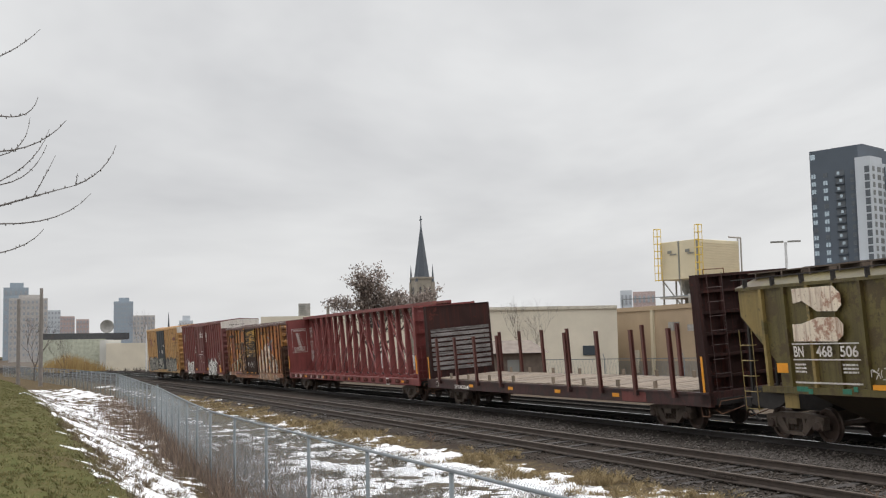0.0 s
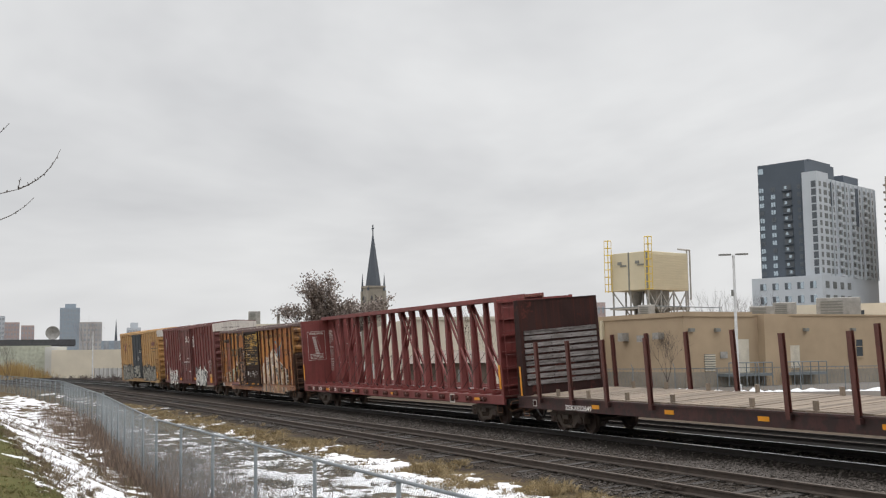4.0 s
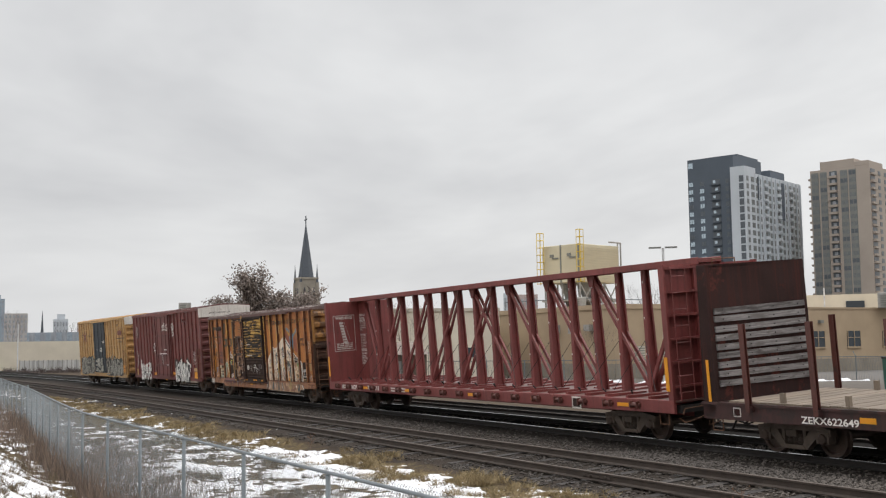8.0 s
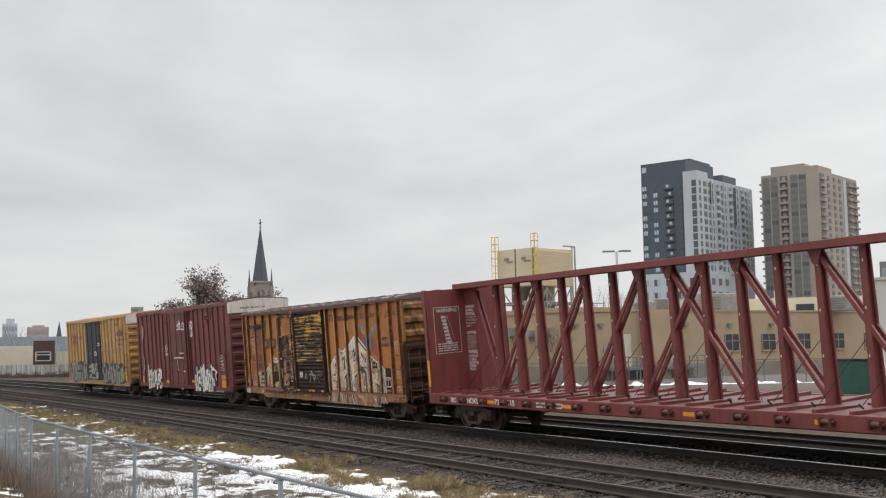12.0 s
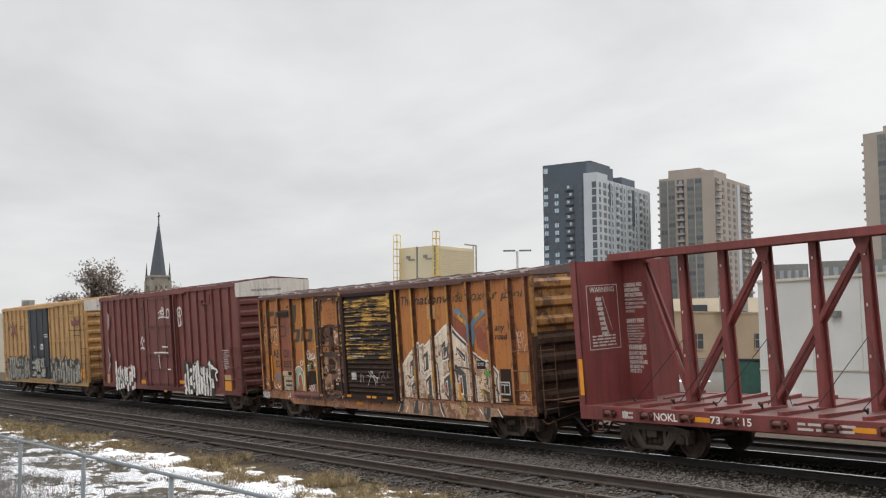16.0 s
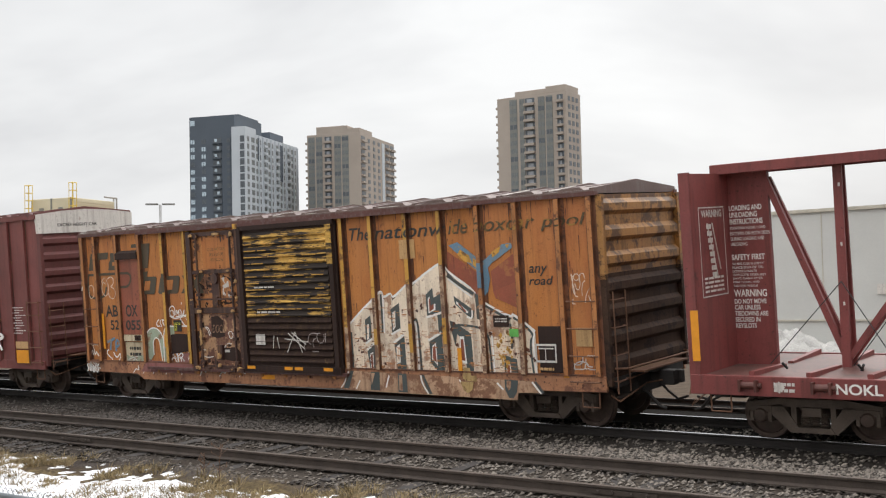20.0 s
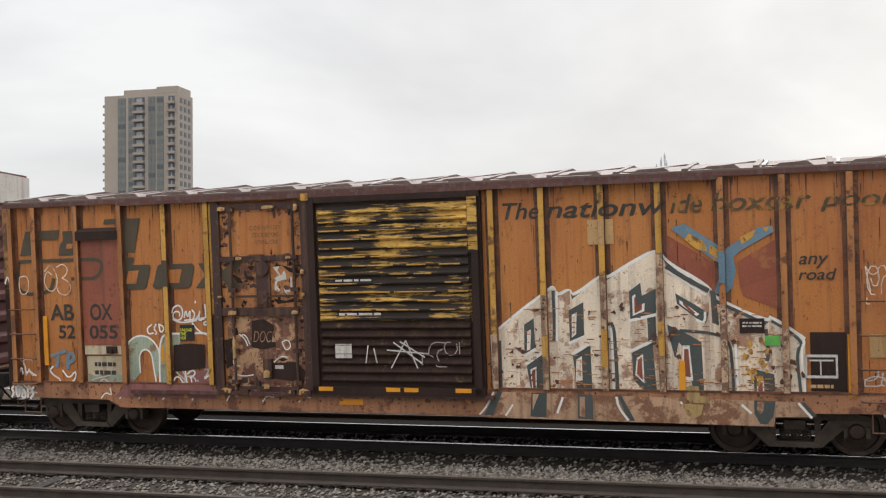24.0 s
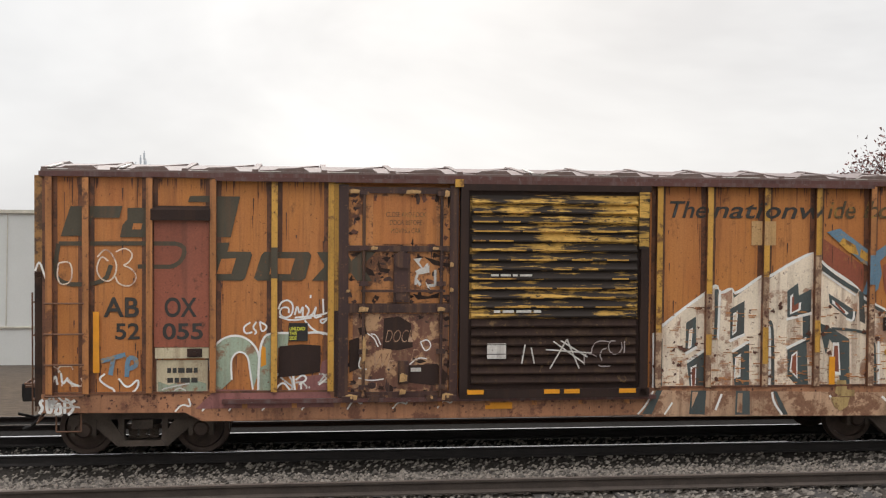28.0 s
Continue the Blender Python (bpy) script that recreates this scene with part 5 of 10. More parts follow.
    box(bm, -1.48, 1.56, F - 0.09, F - 0.01, 0.98, 4.28)
    sd = part("sliding_door", bm, M_DOOR_B, car, "dark brown sliding door with peeling yellow ridges", bevel=0.01)
    bm = bmesh.new()
    box(bm, -1.33, 1.37, F - 0.098, F - 0.09, 2.2, 4.14)
    part("door_skin", bm, M_DOOR_Y, sd)
    for i in range(20):
        z = 1.22 + 0.148 * i
        bm = bmesh.new()
        prism_x(bm, [(F - 0.098, z - 0.045), (F - 0.15, z - 0.03), (F - 0.155, z - 0.008), (F - 0.135, z + 0.02), (F - 0.100, z + 0.095)], -1.30, 1.34)
        part("door_ridge", bm, M_DOORLOW if i < 7 else M_DOOR_Y, sd)
    bm = bmesh.new()
    for x in (-1.42, 1.46):
        box(bm, x - 0.06, x + 0.06, F - 0.17, F - 0.09, 0.98, 4.28)
    box(bm, -1.48, 1.56, F - 0.17, F - 0.09, 0.96, 1.10)
    box(bm, -1.48, 1.56, F - 0.16, F - 0.09, 4.20, 4.30)
    loose("door_frame", bm, M_DOOR_B, sd)
    bm = bmesh.new()
    box(bm, 1.36, 1.52, F - 0.18, F - 0.17, 3.3, 4.2)
    part("door_edge_plate", bm, M_DOOR_Y, sd)
    bm = bmesh.new()
    box(bm, -5.3, 5.2, F - 0.16, F - 0.02, 4.30, 4.36)
    box(bm, -5.2, 1.6, F - 0.14, F - 0.02, 0.92, 0.98)
    loose("door_track", bm, M_FASCIA, car, "door guide rails")
    patch("yellow_block", car, -1.66, -1.53, F - 0.15, 4.25, 4.37, M_YELLOW, "small yellow door stop", 0.03)
    for i in range(9):
        patch("sill_bracket", car, -4.9 + 0.75 * i, -4.82 + 0.75 * i, F - 0.04, 0.84, 0.97, M_DOOR_R, "", 0.03)
    sd.location.x = -0.085
    # reflectors
    for x0, x1, z0, z1 in ((-1.14, -0.71, 0.78, 0.88), (-1.45, -1.19, 1.03, 1.10), (-0.23, 0.02, 1.03, 1.10), (0.09, 0.34, 1.03, 1.10), (0.98, 1.25, 1.03, 1.10)):
        patch("reflector", car, x0, x1, F - (0.18 if z0 > 1 else 0.05), z0, z1, M_REFL)
    for x0, x1, z0, z1 in ((-7.11, -7.02, 1.4, 2.32), (2.42, 2.52, 1.08, 1.55), (4.54, 4.64, 1.1, 1.56), (6.98, 7.09, 1.04, 1.96)):
        patch("reflector", car, x0, x1, F - 0.036, z0, z1, M_REFL, "upright orange reflector strip")
    # broken yellow strips along the lips of the upper louvres
    rnd = random.Random(8)
    for i in range(8, 20):
        z = 1.22 + 0.148 * i
        x = -1.28
        while x < 1.3:
            w = rnd.uniform(0.15, 0.75)
            if rnd.random() < 0.62:
                patch("paint_edge", sd, x, min(x + w, 1.32), F - 0.155, z - 0.028, z - 0.006, M_YELLOW, "", 0.002)
            x += w + rnd.uniform(0.02, 0.3)
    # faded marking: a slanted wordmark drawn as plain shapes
    def lean(x0, x1, z0, z1, y, material, k=0.30):
        slab("faded_mark", car, [(x0, z0), (x1, z0), (x1 + k * (z1 - z0), z1), (x0 + k * (z1 - z0), z1)], y, material)
    y1 = F - 0.013
    for q in ([(-7.58, 3.45), (-7.44, 3.9), (-6.68, 3.91), (-6.73, 3.73), (-7.12, 3.73), (-7.2, 3.46)],
              [(-6.72, 3.44), (-6.68, 3.63), (-6.61, 3.71), (-6.61, 3.88), (-6.27, 3.89), (-6.27, 3.44)],
              [(-5.72, 3.98), (-5.69, 4.07), (-5.32, 4.08), (-5.35, 3.98)], [(-5.35, 3.45), (-5.3, 4.07), (-4.94, 4.07), (-5.08, 3.45)],
              [(-5.57, 2.79), (-5.37, 3.36), (-5.1, 3.37), (-5.13, 3.23), (-4.78, 3.23), (-4.76, 3.18), (-4.86, 2.83), (-4.91, 2.79)],
              [(-4.73, 2.83), (-4.62, 3.18), (-4.57, 3.23), (-3.9, 3.23), (-3.86, 3.18), (-3.95, 2.83), (-4.01, 2.79), (-4.68, 2.79)],
              [(-3.85, 2.79), (-3.65, 3.02), (-3.78, 3.23), (-3.61, 3.23), (-3.61, 2.79)]):
        slab("faded_mark", car, q, y1, M_MARK)
    slab("faded_mark", car, [(-3.4, 3.24), (-3.33, 3.24), (-3.25, 3.1), (-3.09, 3.24), (-2.87, 3.24), (-3.09, 3.02), (-2.93, 2.79), (-3.16, 2.79), (-3.26, 2.92), (-3.4, 2.81)], F - 0.0645, M_MARK)
    slab("rib_mark", car, [(-4.468, 2.83), (-4.372, 2.83), (-4.372, 3.30), (-4.468, 3.30)], F - 0.1012, M_MARK)
    for q in ([(-5.22, 3.12), (-5, 3.13), (-5.07, 2.89), (-5.29, 2.89)], [(-4.44, 3.13), (-4.11, 3.13), (-4.18, 2.89), (-4.5, 2.89)], [(-6.52, 3.65), (-6.39, 3.65), (-6.41, 3.56), (-6.54, 3.56)]):
        slab("faded_mark", car, q, y1 - 0.005, M_ORANGE)
    for q in ([(-7.61, 3.34), (-6.29, 3.35)], [(-7.61, 3.34), (-7.71, 2.73), (-6.95, 2.73), (-6.85, 3.02)], [(-6.46, 3), (-6.27, 3)]):
        stroke("faded_mark", car, q, y1 - 0.002, 0.065, M_MARK)
    for q in ([(-6.22, 3.35), (-5.72, 3.35), (-5.84, 3), (-6.22, 3)],):
        stroke("faded_mark", car, q, F - 0.0455, 0.065, M_MARK)
    lettering("reporting_mark", "AB", 0.52, 0.30, M_LETTER, car, (-6.96, F - 0.013, 2.235))
    lettering("reporting_mark", "OX", 0.48, 0.30, M_LETTER, car, (-6.06, F - 0.046, 2.235))
    lettering("reporting_mark", "52", 0.36, 0.25, M_LETTER, car, (-6.79, F - 0.013, 1.895))
    lettering("reporting_mark", "055", 0.60, 0.25, M_LETTER, car, (-6.09, F - 0.046, 1.895))
    # heavy brown repair panel with a hood
    bm = bmesh.new()
    box(bm, -6.22, -5.40, F - 0.04, F, 1.78, 3.78)
    part("repair_panel", bm, M_REPAIR, car, "rusty brown patch panel")
    bm = bmesh.new()
    prism_x(bm, [(F - 0.03, 3.70), (F - 0.13, 3.70), (F - 0.13, 3.86), (F - 0.03, 3.92)], -6.26, -5.38)
    part("hood", bm, M_DOOR_B, car)
    patch("stencil_panel", car, -6.18, -5.42, F - 0.02, 1.04, 1.58, M_NOTICE, "rust-stained cream panel with stencilled data")
    slab("sprayed_patch", car, [(-6.16, 1.05), (-5.44, 1.05), (-5.44, 1.22), (-5.7, 1.30), (-6.0, 1.20), (-6.16, 1.26)], F - 0.025, M_MINT, "mint overspray", 0.002)
    bars("stencil_line", -6.02, F - 0.028, 1.2, 0.45, 0.3, 2, M_LETTER, car)
    bm = bmesh.new()
    box(bm, -6.20, -5.40, F - 0.055, F, 1.61, 1.77)
    part("latch_bar", bm, M_NOTICE, car)
    bm = bmesh.new()
    box(bm, -5.72, -5.50, F - 0.085, F - 0.05, 1.63, 1.76)
    tube(bm, (-5.61, F - 0.12, 1.69), (-5.61, F - 0.08, 1.69), 0.035, 8)
    loose("latch_block", bm, M_DOOR_B, car, "dark latch")
    # slogan
    words = []
    for word, x, wide, z, high, ink in (("The", 1.82, 0.62, 3.8, 0.27, M_LETTER), ("nationw", 2.53, 1.9, 3.8, 0.26, M_LETTER), ("ide", 4.48, 0.48, 3.81, 0.29, M_BROWNL),
                                        ("boxcar", 5.09, 1.44, 3.82, 0.28, M_BROWNL), ("pool", 6.65, 0.98, 3.76, 0.30, M_BROWNL), ("any", 6.33, 0.42, 2.93, 0.19, M_LETTER), ("road", 6.32, 0.54, 2.76, 0.17, M_LETTER)):
        words.append(lettering("slogan", word, wide, high, ink, car, (x, F - 0.013, z), slant=0.25, weight=0.012))
    for x in (2.47, 3.42, 4.30, 5.23, 6.12, 7.06):
        for w in words:
            on_rib(w, x - 0.046, x + 0.046, F - 0.1015)
    # yellow left bare on the ribs, a mottled yellow repair beside the notice plate
    for x, z0, z1 in ((2.47, 1.61, 1.94), (3.42, 1.46, 2.05), (4.30, 1.64, 2.16)):
        patch("bare_yellow", car, x - 0.046, x + 0.046, F - 0.106, z0, z1, M_YELLOW, "", 0.002)
    rnd = random.Random(63)
    def blot(name, x, z, k, y, material, label=""):
        slab(name, car, [(x + k * rnd.uniform(0.3, 1.4) * math.cos(t), z + k * rnd.uniform(0.3, 1.6) * math.sin(t)) for t in (0.2, 0.8, 1.5, 2.2, 3.0, 3.6, 4.2, 5.0, 5.7)], y - rnd.uniform(0, 0.001), material, label, 0.0015)
    for _ in range(26):
        blot("yellow_repair", rnd.uniform(5.48, 5.86), rnd.uniform(1.2, 1.9), rnd.uniform(0.015, 0.05), F - 0.0325, M_YELLOW, "mottled yellow repair spot")
    for x in (1.9, 2.47, 3.42, 4.30, 5.23, 6.1):
        for _ in range(11):
            blot("rust_scab", x + rnd.gauss(0, 0.16), rnd.uniform(1.2, 2.45 if 2 < x < 6 else 1.8), rnd.uniform(0.012, 0.05), F - 0.0335, M_RUST)
        for _ in range(5):
            blot("rust_scab", x + rnd.uniform(-0.015, 0.015), rnd.uniform(1.15, 2.6), rnd.uniform(0.012, 0.028), F - 0.107, M_RUST)
    # forked arrow emblem in faded blue and yellow on a dark red ground
    slab("emblem", car, [(4.37, 3.51), (5.11, 3.05), (5.25, 2.66), (5.1, 2.56), (4.36, 3.1)], F - 0.005, M_EMBLEM)
    slab("emblem", car, [(5.45, 3.05), (6.21, 3.49), (6.23, 2.9), (5.48, 2.66)], F - 0.005, M_EMBLEM)
    slab("emblem", car, [(5.48, 2.66), (6.23, 2.9), (6.24, 2.25), (5.53, 2.53)], F - 0.0055, M_EMBLEM)
    slab("emblem", car, [(4.47, 3.59), (4.69, 3.65), (5.26, 3.25), (5.26, 3.01), (5.11, 3.08)], F - 0.013, M_CYAN)
    slab("emblem", car, [(5.28, 3.01), (5.28, 3.25), (5.76, 3.56), (5.97, 3.58), (5.99, 3.49), (5.49, 3.21)], F - 0.013, M_CYAN)
    slab("emblem", car, [(5.19, 3.18), (5.38, 3.18), (5.43, 2.92), (5.37, 2.66), (5.25, 2.56), (5.1, 2.58), (5.19, 2.84)], F - 0.015, M_CYAN)
    for blotch in ([(4.75, 3.5), (4.96, 3.38), (5.02, 3.22), (4.85, 3.26), (4.68, 3.41)], [(5.5, 3.42), (5.73, 3.53), (5.68, 3.41), (5.52, 3.31)], [(5.06, 3.32), (5.21, 3.22), (5.17, 3.11), (5.04, 3.19)], [(5.83, 3.55), (5.93, 3.56), (5.88, 3.48)]):
        slab("emblem", car, blotch, F - 0.018, M_YELLOW)
    patch("primer_patch", car, 3.19, 3.6, F - 0.015, 3.37, 3.76, M_BUFF, "pale primer patch")
    patch("primer_patch", car, 3.374, 3.466, F - 0.1012, 3.37, 3.76, M_BUFF)
    patch("emblem", car, 5.184, 5.276, F - 0.1012, 2.74, 3.22, M_CYAN)
    # the large piece: a stepped gable of pale letters with grey shadows, sprayed over wall, ribs and sill
    ridge = [(1.6, 1.94), (2.02, 2.28), (2.51, 2.62), (2.62, 2.71), (2.66, 2.54), (2.88, 2.66), (2.91, 2.52), (3.41, 2.88), (3.46, 2.8), (3.81, 3.02), (4.28, 3.26), (4.38, 3.05), (5.02, 2.67), (5.08, 2.49), (5.86, 2.12), (5.92, 2.2), (6.39, 1.86)]
    for (xa, za), (xb, zb) in zip(ridge, ridge[1:]):
        slab("graffiti_letter", car, [(xa, 1.08), (xb, 1.08), (xb, zb), (xa, za)], F - 0.013, M_SILVER, "pale weathered graffiti letters", 0.004)
    stroke("graffiti_outline", car, [(x, z + 0.03) for x, z in ridge], F - 0.0145, 0.05, M_SPRAY, "bright white sprayed outline")
    stroke("graffiti_shadow", car, [(x, z - 0.035) for x, z in ridge], F - 0.0155, 0.06, M_SHADOWG, "grey sprayed shadow")
    for x in (1.64, 2.47, 3.42, 4.30, 5.23, 6.12):
        z = float(np.interp(x, [p[0] for p in ridge], [p[1] for p in ridge]))
        patch("graffiti_on_rib", car, x - 0.048, x + 0.048, F - 0.1012, 1.09, z, M_RIBGRAF, "", 0.003)
    slab("graffiti_base", car, [(1.42, 0.62), (5.92, 0.58), (5.94, 0.72), (6.53, 0.74), (6.37, 0.95), (1.58, 1.04)], F - 0.041, M_STAINED, "rust-stained lower edge of the graffiti", 0.003)
    for q in (
        [(2.12, 2.12), (2.28, 2.22), (2.29, 1.74), (2.11, 1.64)],
        [(2.85, 2.34), (3.09, 2.47), (3.09, 1.94), (2.86, 1.84)],
        [(3.81, 2.63), (3.99, 2.76), (4.01, 2.56), (4.22, 2.66), (4.22, 2.29), (3.82, 2.2)],
        [(2.14, 1.46), (2.44, 1.67), (2.46, 1.05), (2.2, 1.05)],
        [(2.9, 1.62), (3.18, 1.79), (3.19, 1.03), (2.95, 1.04)],
        [(3.83, 1.67), (4.15, 1.83), (4.2, 1.03), (4.04, 1.05), (3.84, 1.25)],
        [(4.08, 2.25), (4.21, 2.34), (4.21, 1.81), (4.09, 1.77)],
        [(1.63, 1.84), (1.73, 1.87), (1.73, 1.06), (1.65, 1.06)],
        [(4.52, 2.59), (5.01, 2.29), (4.97, 2.13), (4.82, 2.21), (4.54, 2.43)],
        [(4.38, 2.11), (4.66, 1.98), (4.89, 1.84), (4.91, 1.03), (4.74, 1.04), (4.72, 1.41), (4.67, 1.7), (4.55, 1.84), (4.49, 1.59), (4.41, 1.9)],
        [(5.65, 1.44), (5.94, 1.36), (5.95, 0.98), (5.64, 0.98)],
        [(5.04, 2.64), (5.12, 2.6), (5.16, 2.09), (5.06, 2.14)]):
        slab("graffiti_shadow", car, q, F - 0.018, M_SHADOWG, "grey sprayed shadow", 0.002)
    for n, q in enumerate((
        [(2.17, 2.01), (2.23, 2.04), (2.21, 1.73), (2.15, 1.69)],
        [(2.9, 2.27), (2.98, 2.31), (2.96, 1.97), (2.89, 1.91)],
        [(3.86, 2.55), (3.91, 2.59), (3.92, 2.39), (4.05, 2.45), (4.04, 2.32), (3.86, 2.25)],
        [(2.2, 1.4), (2.3, 1.45), (2.29, 1.07), (2.22, 1.07)],
        [(2.95, 1.56), (3.04, 1.62), (3.04, 1.24), (2.93, 1.21)],
        [(3.9, 1.59), (4, 1.66), (4.01, 1.2), (3.87, 1.33)],
        [(4.58, 2.49), (4.87, 2.27), (4.83, 2.24), (4.58, 2.43)],
        [(4.61, 1.79), (4.71, 1.79), (4.75, 1.25), (4.58, 1.27)],
        [(5.69, 1.3), (5.79, 1.25), (5.79, 1), (5.68, 1)])):
        cx, cz = sum(p[0] for p in q) / len(q), sum(p[1] for p in q) / len(q)
        slab("graffiti_outline", car, q, F - 0.021, M_SPRAY, "", 0.002)
        slab("graffiti_inset", car, [(cx + (x - cx) * 0.62, cz + (z - cz) * 0.80) for x, z in q], F - 0.024, M_REPAIR if n in (2, 3, 5, 6, 7, 8) else M_SILVER, "", 0.002)
    for q in ([(1.64, 1.04), (1.73, 1.04), (1.56, 0.66), (1.4, 0.66)], [(2.21, 1.03), (2.46, 1.03), (2.44, 0.64), (2.18, 0.65)], [(2.96, 1.02), (3.19, 1.01), (3.2, 0.63), (2.95, 0.63)], [(3.59, 1.01), (3.65, 1), (3.85, 0.62), (3.75, 0.62)], [(5.64, 0.97), (5.95, 0.96), (5.91, 0.73), (5.82, 0.61), (5.72, 0.62), (5.64, 0.77)], [(6.31, 0.95), (6.36, 0.95), (6.54, 0.74), (6.46, 0.74)]):
        slab("graffiti_shadow", car, q, F - 0.045, M_SHADOWG, "grey sprayed shadow", 0.002)
    for q in ([(2.23, 1.01), (2.33, 1.01), (2.22, 0.75)], [(2.99, 0.98), (3.07, 0.98), (3.07, 0.66), (2.98, 0.67)], [(5.69, 0.95), (5.79, 0.95), (5.77, 0.81), (5.72, 0.76), (5.68, 0.84)]):
        slab("graffiti_inset", car, q, F - 0.048, M_STAINED, "", 0.002)
    for w, q in ((0.05, [(2.61, 2.66), (2.62, 2.2), (2.6, 1.85)]), (0.055, [(3.4, 2.03), (3.55, 2.2), (3.58, 1.65), (3.59, 1.04)]), (0.07, [(4.39, 3.01), (4.69, 2.81), (5.02, 2.62)]), (0.045, [(4.57, 2.02), (5, 1.99), (5.31, 1.9), (5.34, 1.44), (5.35, 1.01)]), (0.045, [(5.92, 2.16), (6.16, 2.02), (6.37, 1.82), (6.27, 1.72), (6.29, 1.34), (6.32, 0.99)]), (0.05, [(5.1, 2.47), (5.44, 2.31), (5.84, 2.11)]), (0.03, [(1.6, 1.87), (1.64, 1.52), (1.65, 1.08)]), (0.05, [(5.84, 2.04), (5.87, 1.69), (5.84, 1.56)])):
        stroke("graffiti_stroke", car, q, F - 0.0265, w, M_SHADOWG)
    for w, q in ((0.03, [(2.11, 1.62), (2.3, 1.73)]), (0.03, [(2.14, 1.49), (2.44, 1.69)]), (0.03, [(2.84, 1.82), (3.1, 1.93)]), (0.03, [(2.89, 1.65), (3.18, 1.82)]), (0.03, [(3.8, 2.17), (4.23, 2.27)]), (0.03, [(3.81, 1.7), (4.15, 1.86)]), (0.025, [(2.67, 2.65), (2.66, 2.2), (2.65, 1.85)]), (0.025, [(3.43, 1.99), (3.52, 2.13), (3.53, 1.65), (3.53, 1.04)]), (0.025, [(5.39, 1.89), (5.4, 1.44), (5.41, 1.01)]), (0.025, [(5.89, 2.23), (6.41, 1.9), (6.33, 1.74), (6.35, 1.34), (6.38, 0.99)]), (0.03, [(1.58, 1.96), (1.59, 1.52), (1.59, 1.08)]), (0.025, [(4.96, 2.32), (4.95, 2.13), (4.82, 2.18)]), (0.02, [(4.4, 2.94), (4.69, 2.74), (4.98, 2.56)])):
        stroke("graffiti_stroke", car, q, F - 0.0275, w * 1.5, M_SPRAY)
    for w, q in ((0.02, [(1.58, 1.03), (1.46, 0.8), (1.33, 0.66)]), (0.025, [(2.72, 0.97), (2.62, 0.71)]), (0.025, [(3.57, 0.99), (3.6, 0.82), (3.75, 0.62)]), (0.02, [(1.77, 0.65), (1.9, 0.84)]), (0.025, [(5.46, 0.9), (5.6, 0.77)]), (0.025, [(6.27, 0.94), (6.46, 0.72)]), (0.02, [(4.55, 0.93), (4.74, 0.7)])):
        stroke("graffiti_stroke", car, q, F - 0.0485, w * 1.5, M_SPRAY)
    # tan hardware left on the sill and yellow overspray on the last letter
    for q in ([(4.68, 1.18), (4.83, 1.17), (4.85, 1.02), (4.98, 1.01), (4.98, 0.91), (4.74, 0.91), (4.64, 0.97)], [(4.57, 0.9), (4.9, 0.89), (4.86, 0.74), (4.74, 0.67), (4.64, 0.74)]):
        slab("overspray", car, q, F - 0.050, M_DATA, "dirty yellow overspray")
    # sprayed-out pale halo scratches and rust spots across the piece
    bm = bmesh.new()
    rnd = random.Random(77)
    for _ in range(320):
        x, z = rnd.uniform(1.7, 6.2), 1.12 + 1.25 * rnd.random() ** 1.4
        w, h = rnd.uniform(0.02, 0.16), rnd.uniform(0.006, 0.02)
        box(bm, x, x + w, F - 0.0325, F - 0.0315, z, z + h)
    tagged(part("rust_scratching", bm, M_DOOR_R, car, "fine rusty scratches"), kind="stuff")
    # smaller tags: a mint arch, a second letter cut off by a black square, looping white tags
    outer = [(-5.36, 0.98)] + loop(-5.015, 1.55, 0.375, 0.40, 180, 0, 12) + [(-4.66, 1.36)]
    inner = [(-4.74, 1.12), (-4.79, 1.44)] + loop(-4.935, 1.52, 0.135, 0.18, 10, 180, 8) + [(-5.06, 1.27)]
    slab("graffiti_arch", car, outer + inner, F - 0.01, M_MINT, "mint-green sprayed arch")
    stroke("graffiti_outline", car, outer, F - 0.0165, 0.032, M_SPRAY, "pale sprayed outline")
    stroke("graffiti_outline", car, inner, F - 0.0165, 0.028, M_SPRAY, "pale sprayed outline")
    slab("graffiti_arch", car, [(-4.62, 1.46), (-4.54, 1.5), (-4.55, 1.76), (-4.62, 1.8)], F - 0.0135, M_REFL, "orange sprayed patch")
    slab("graffiti_arch", car, [(-4.64, 0.91), (-4.65, 1.65), (-4.59, 1.91), (-4.45, 1.97), (-4.19, 1.97), (-4.22, 1.78), (-4.36, 1.76), (-4.41, 0.93)], F - 0.0115, M_MINT)
    slab("graffiti_band", car, [(-5.41, 1.13), (-4.64, 1.11), (-4.64, 0.91), (-5.44, 0.93)], F - 0.0125, M_PINK, "dull pink sprayed band")
    slab("graffiti_band", car, [(-4.04, 1.3), (-3.73, 1.34), (-3.69, 1.54), (-3.53, 1.62), (-3.55, 0.89), (-4.09, 0.9)], F - 0.0125, M_PINK, "dull pink sprayed band")
    stroke("graffiti_outline", car, [(-4.66, 1.11), (-4.65, 1.65), (-4.59, 1.93), (-4.45, 1.99), (-4.03, 1.98), (-3.68, 2), (-3.53, 1.92), (-3.52, 1.62), (-3.54, 1.18), (-3.71, 0.95)], F - 0.0185, 0.035, M_SPRAY, "pale sprayed outline")
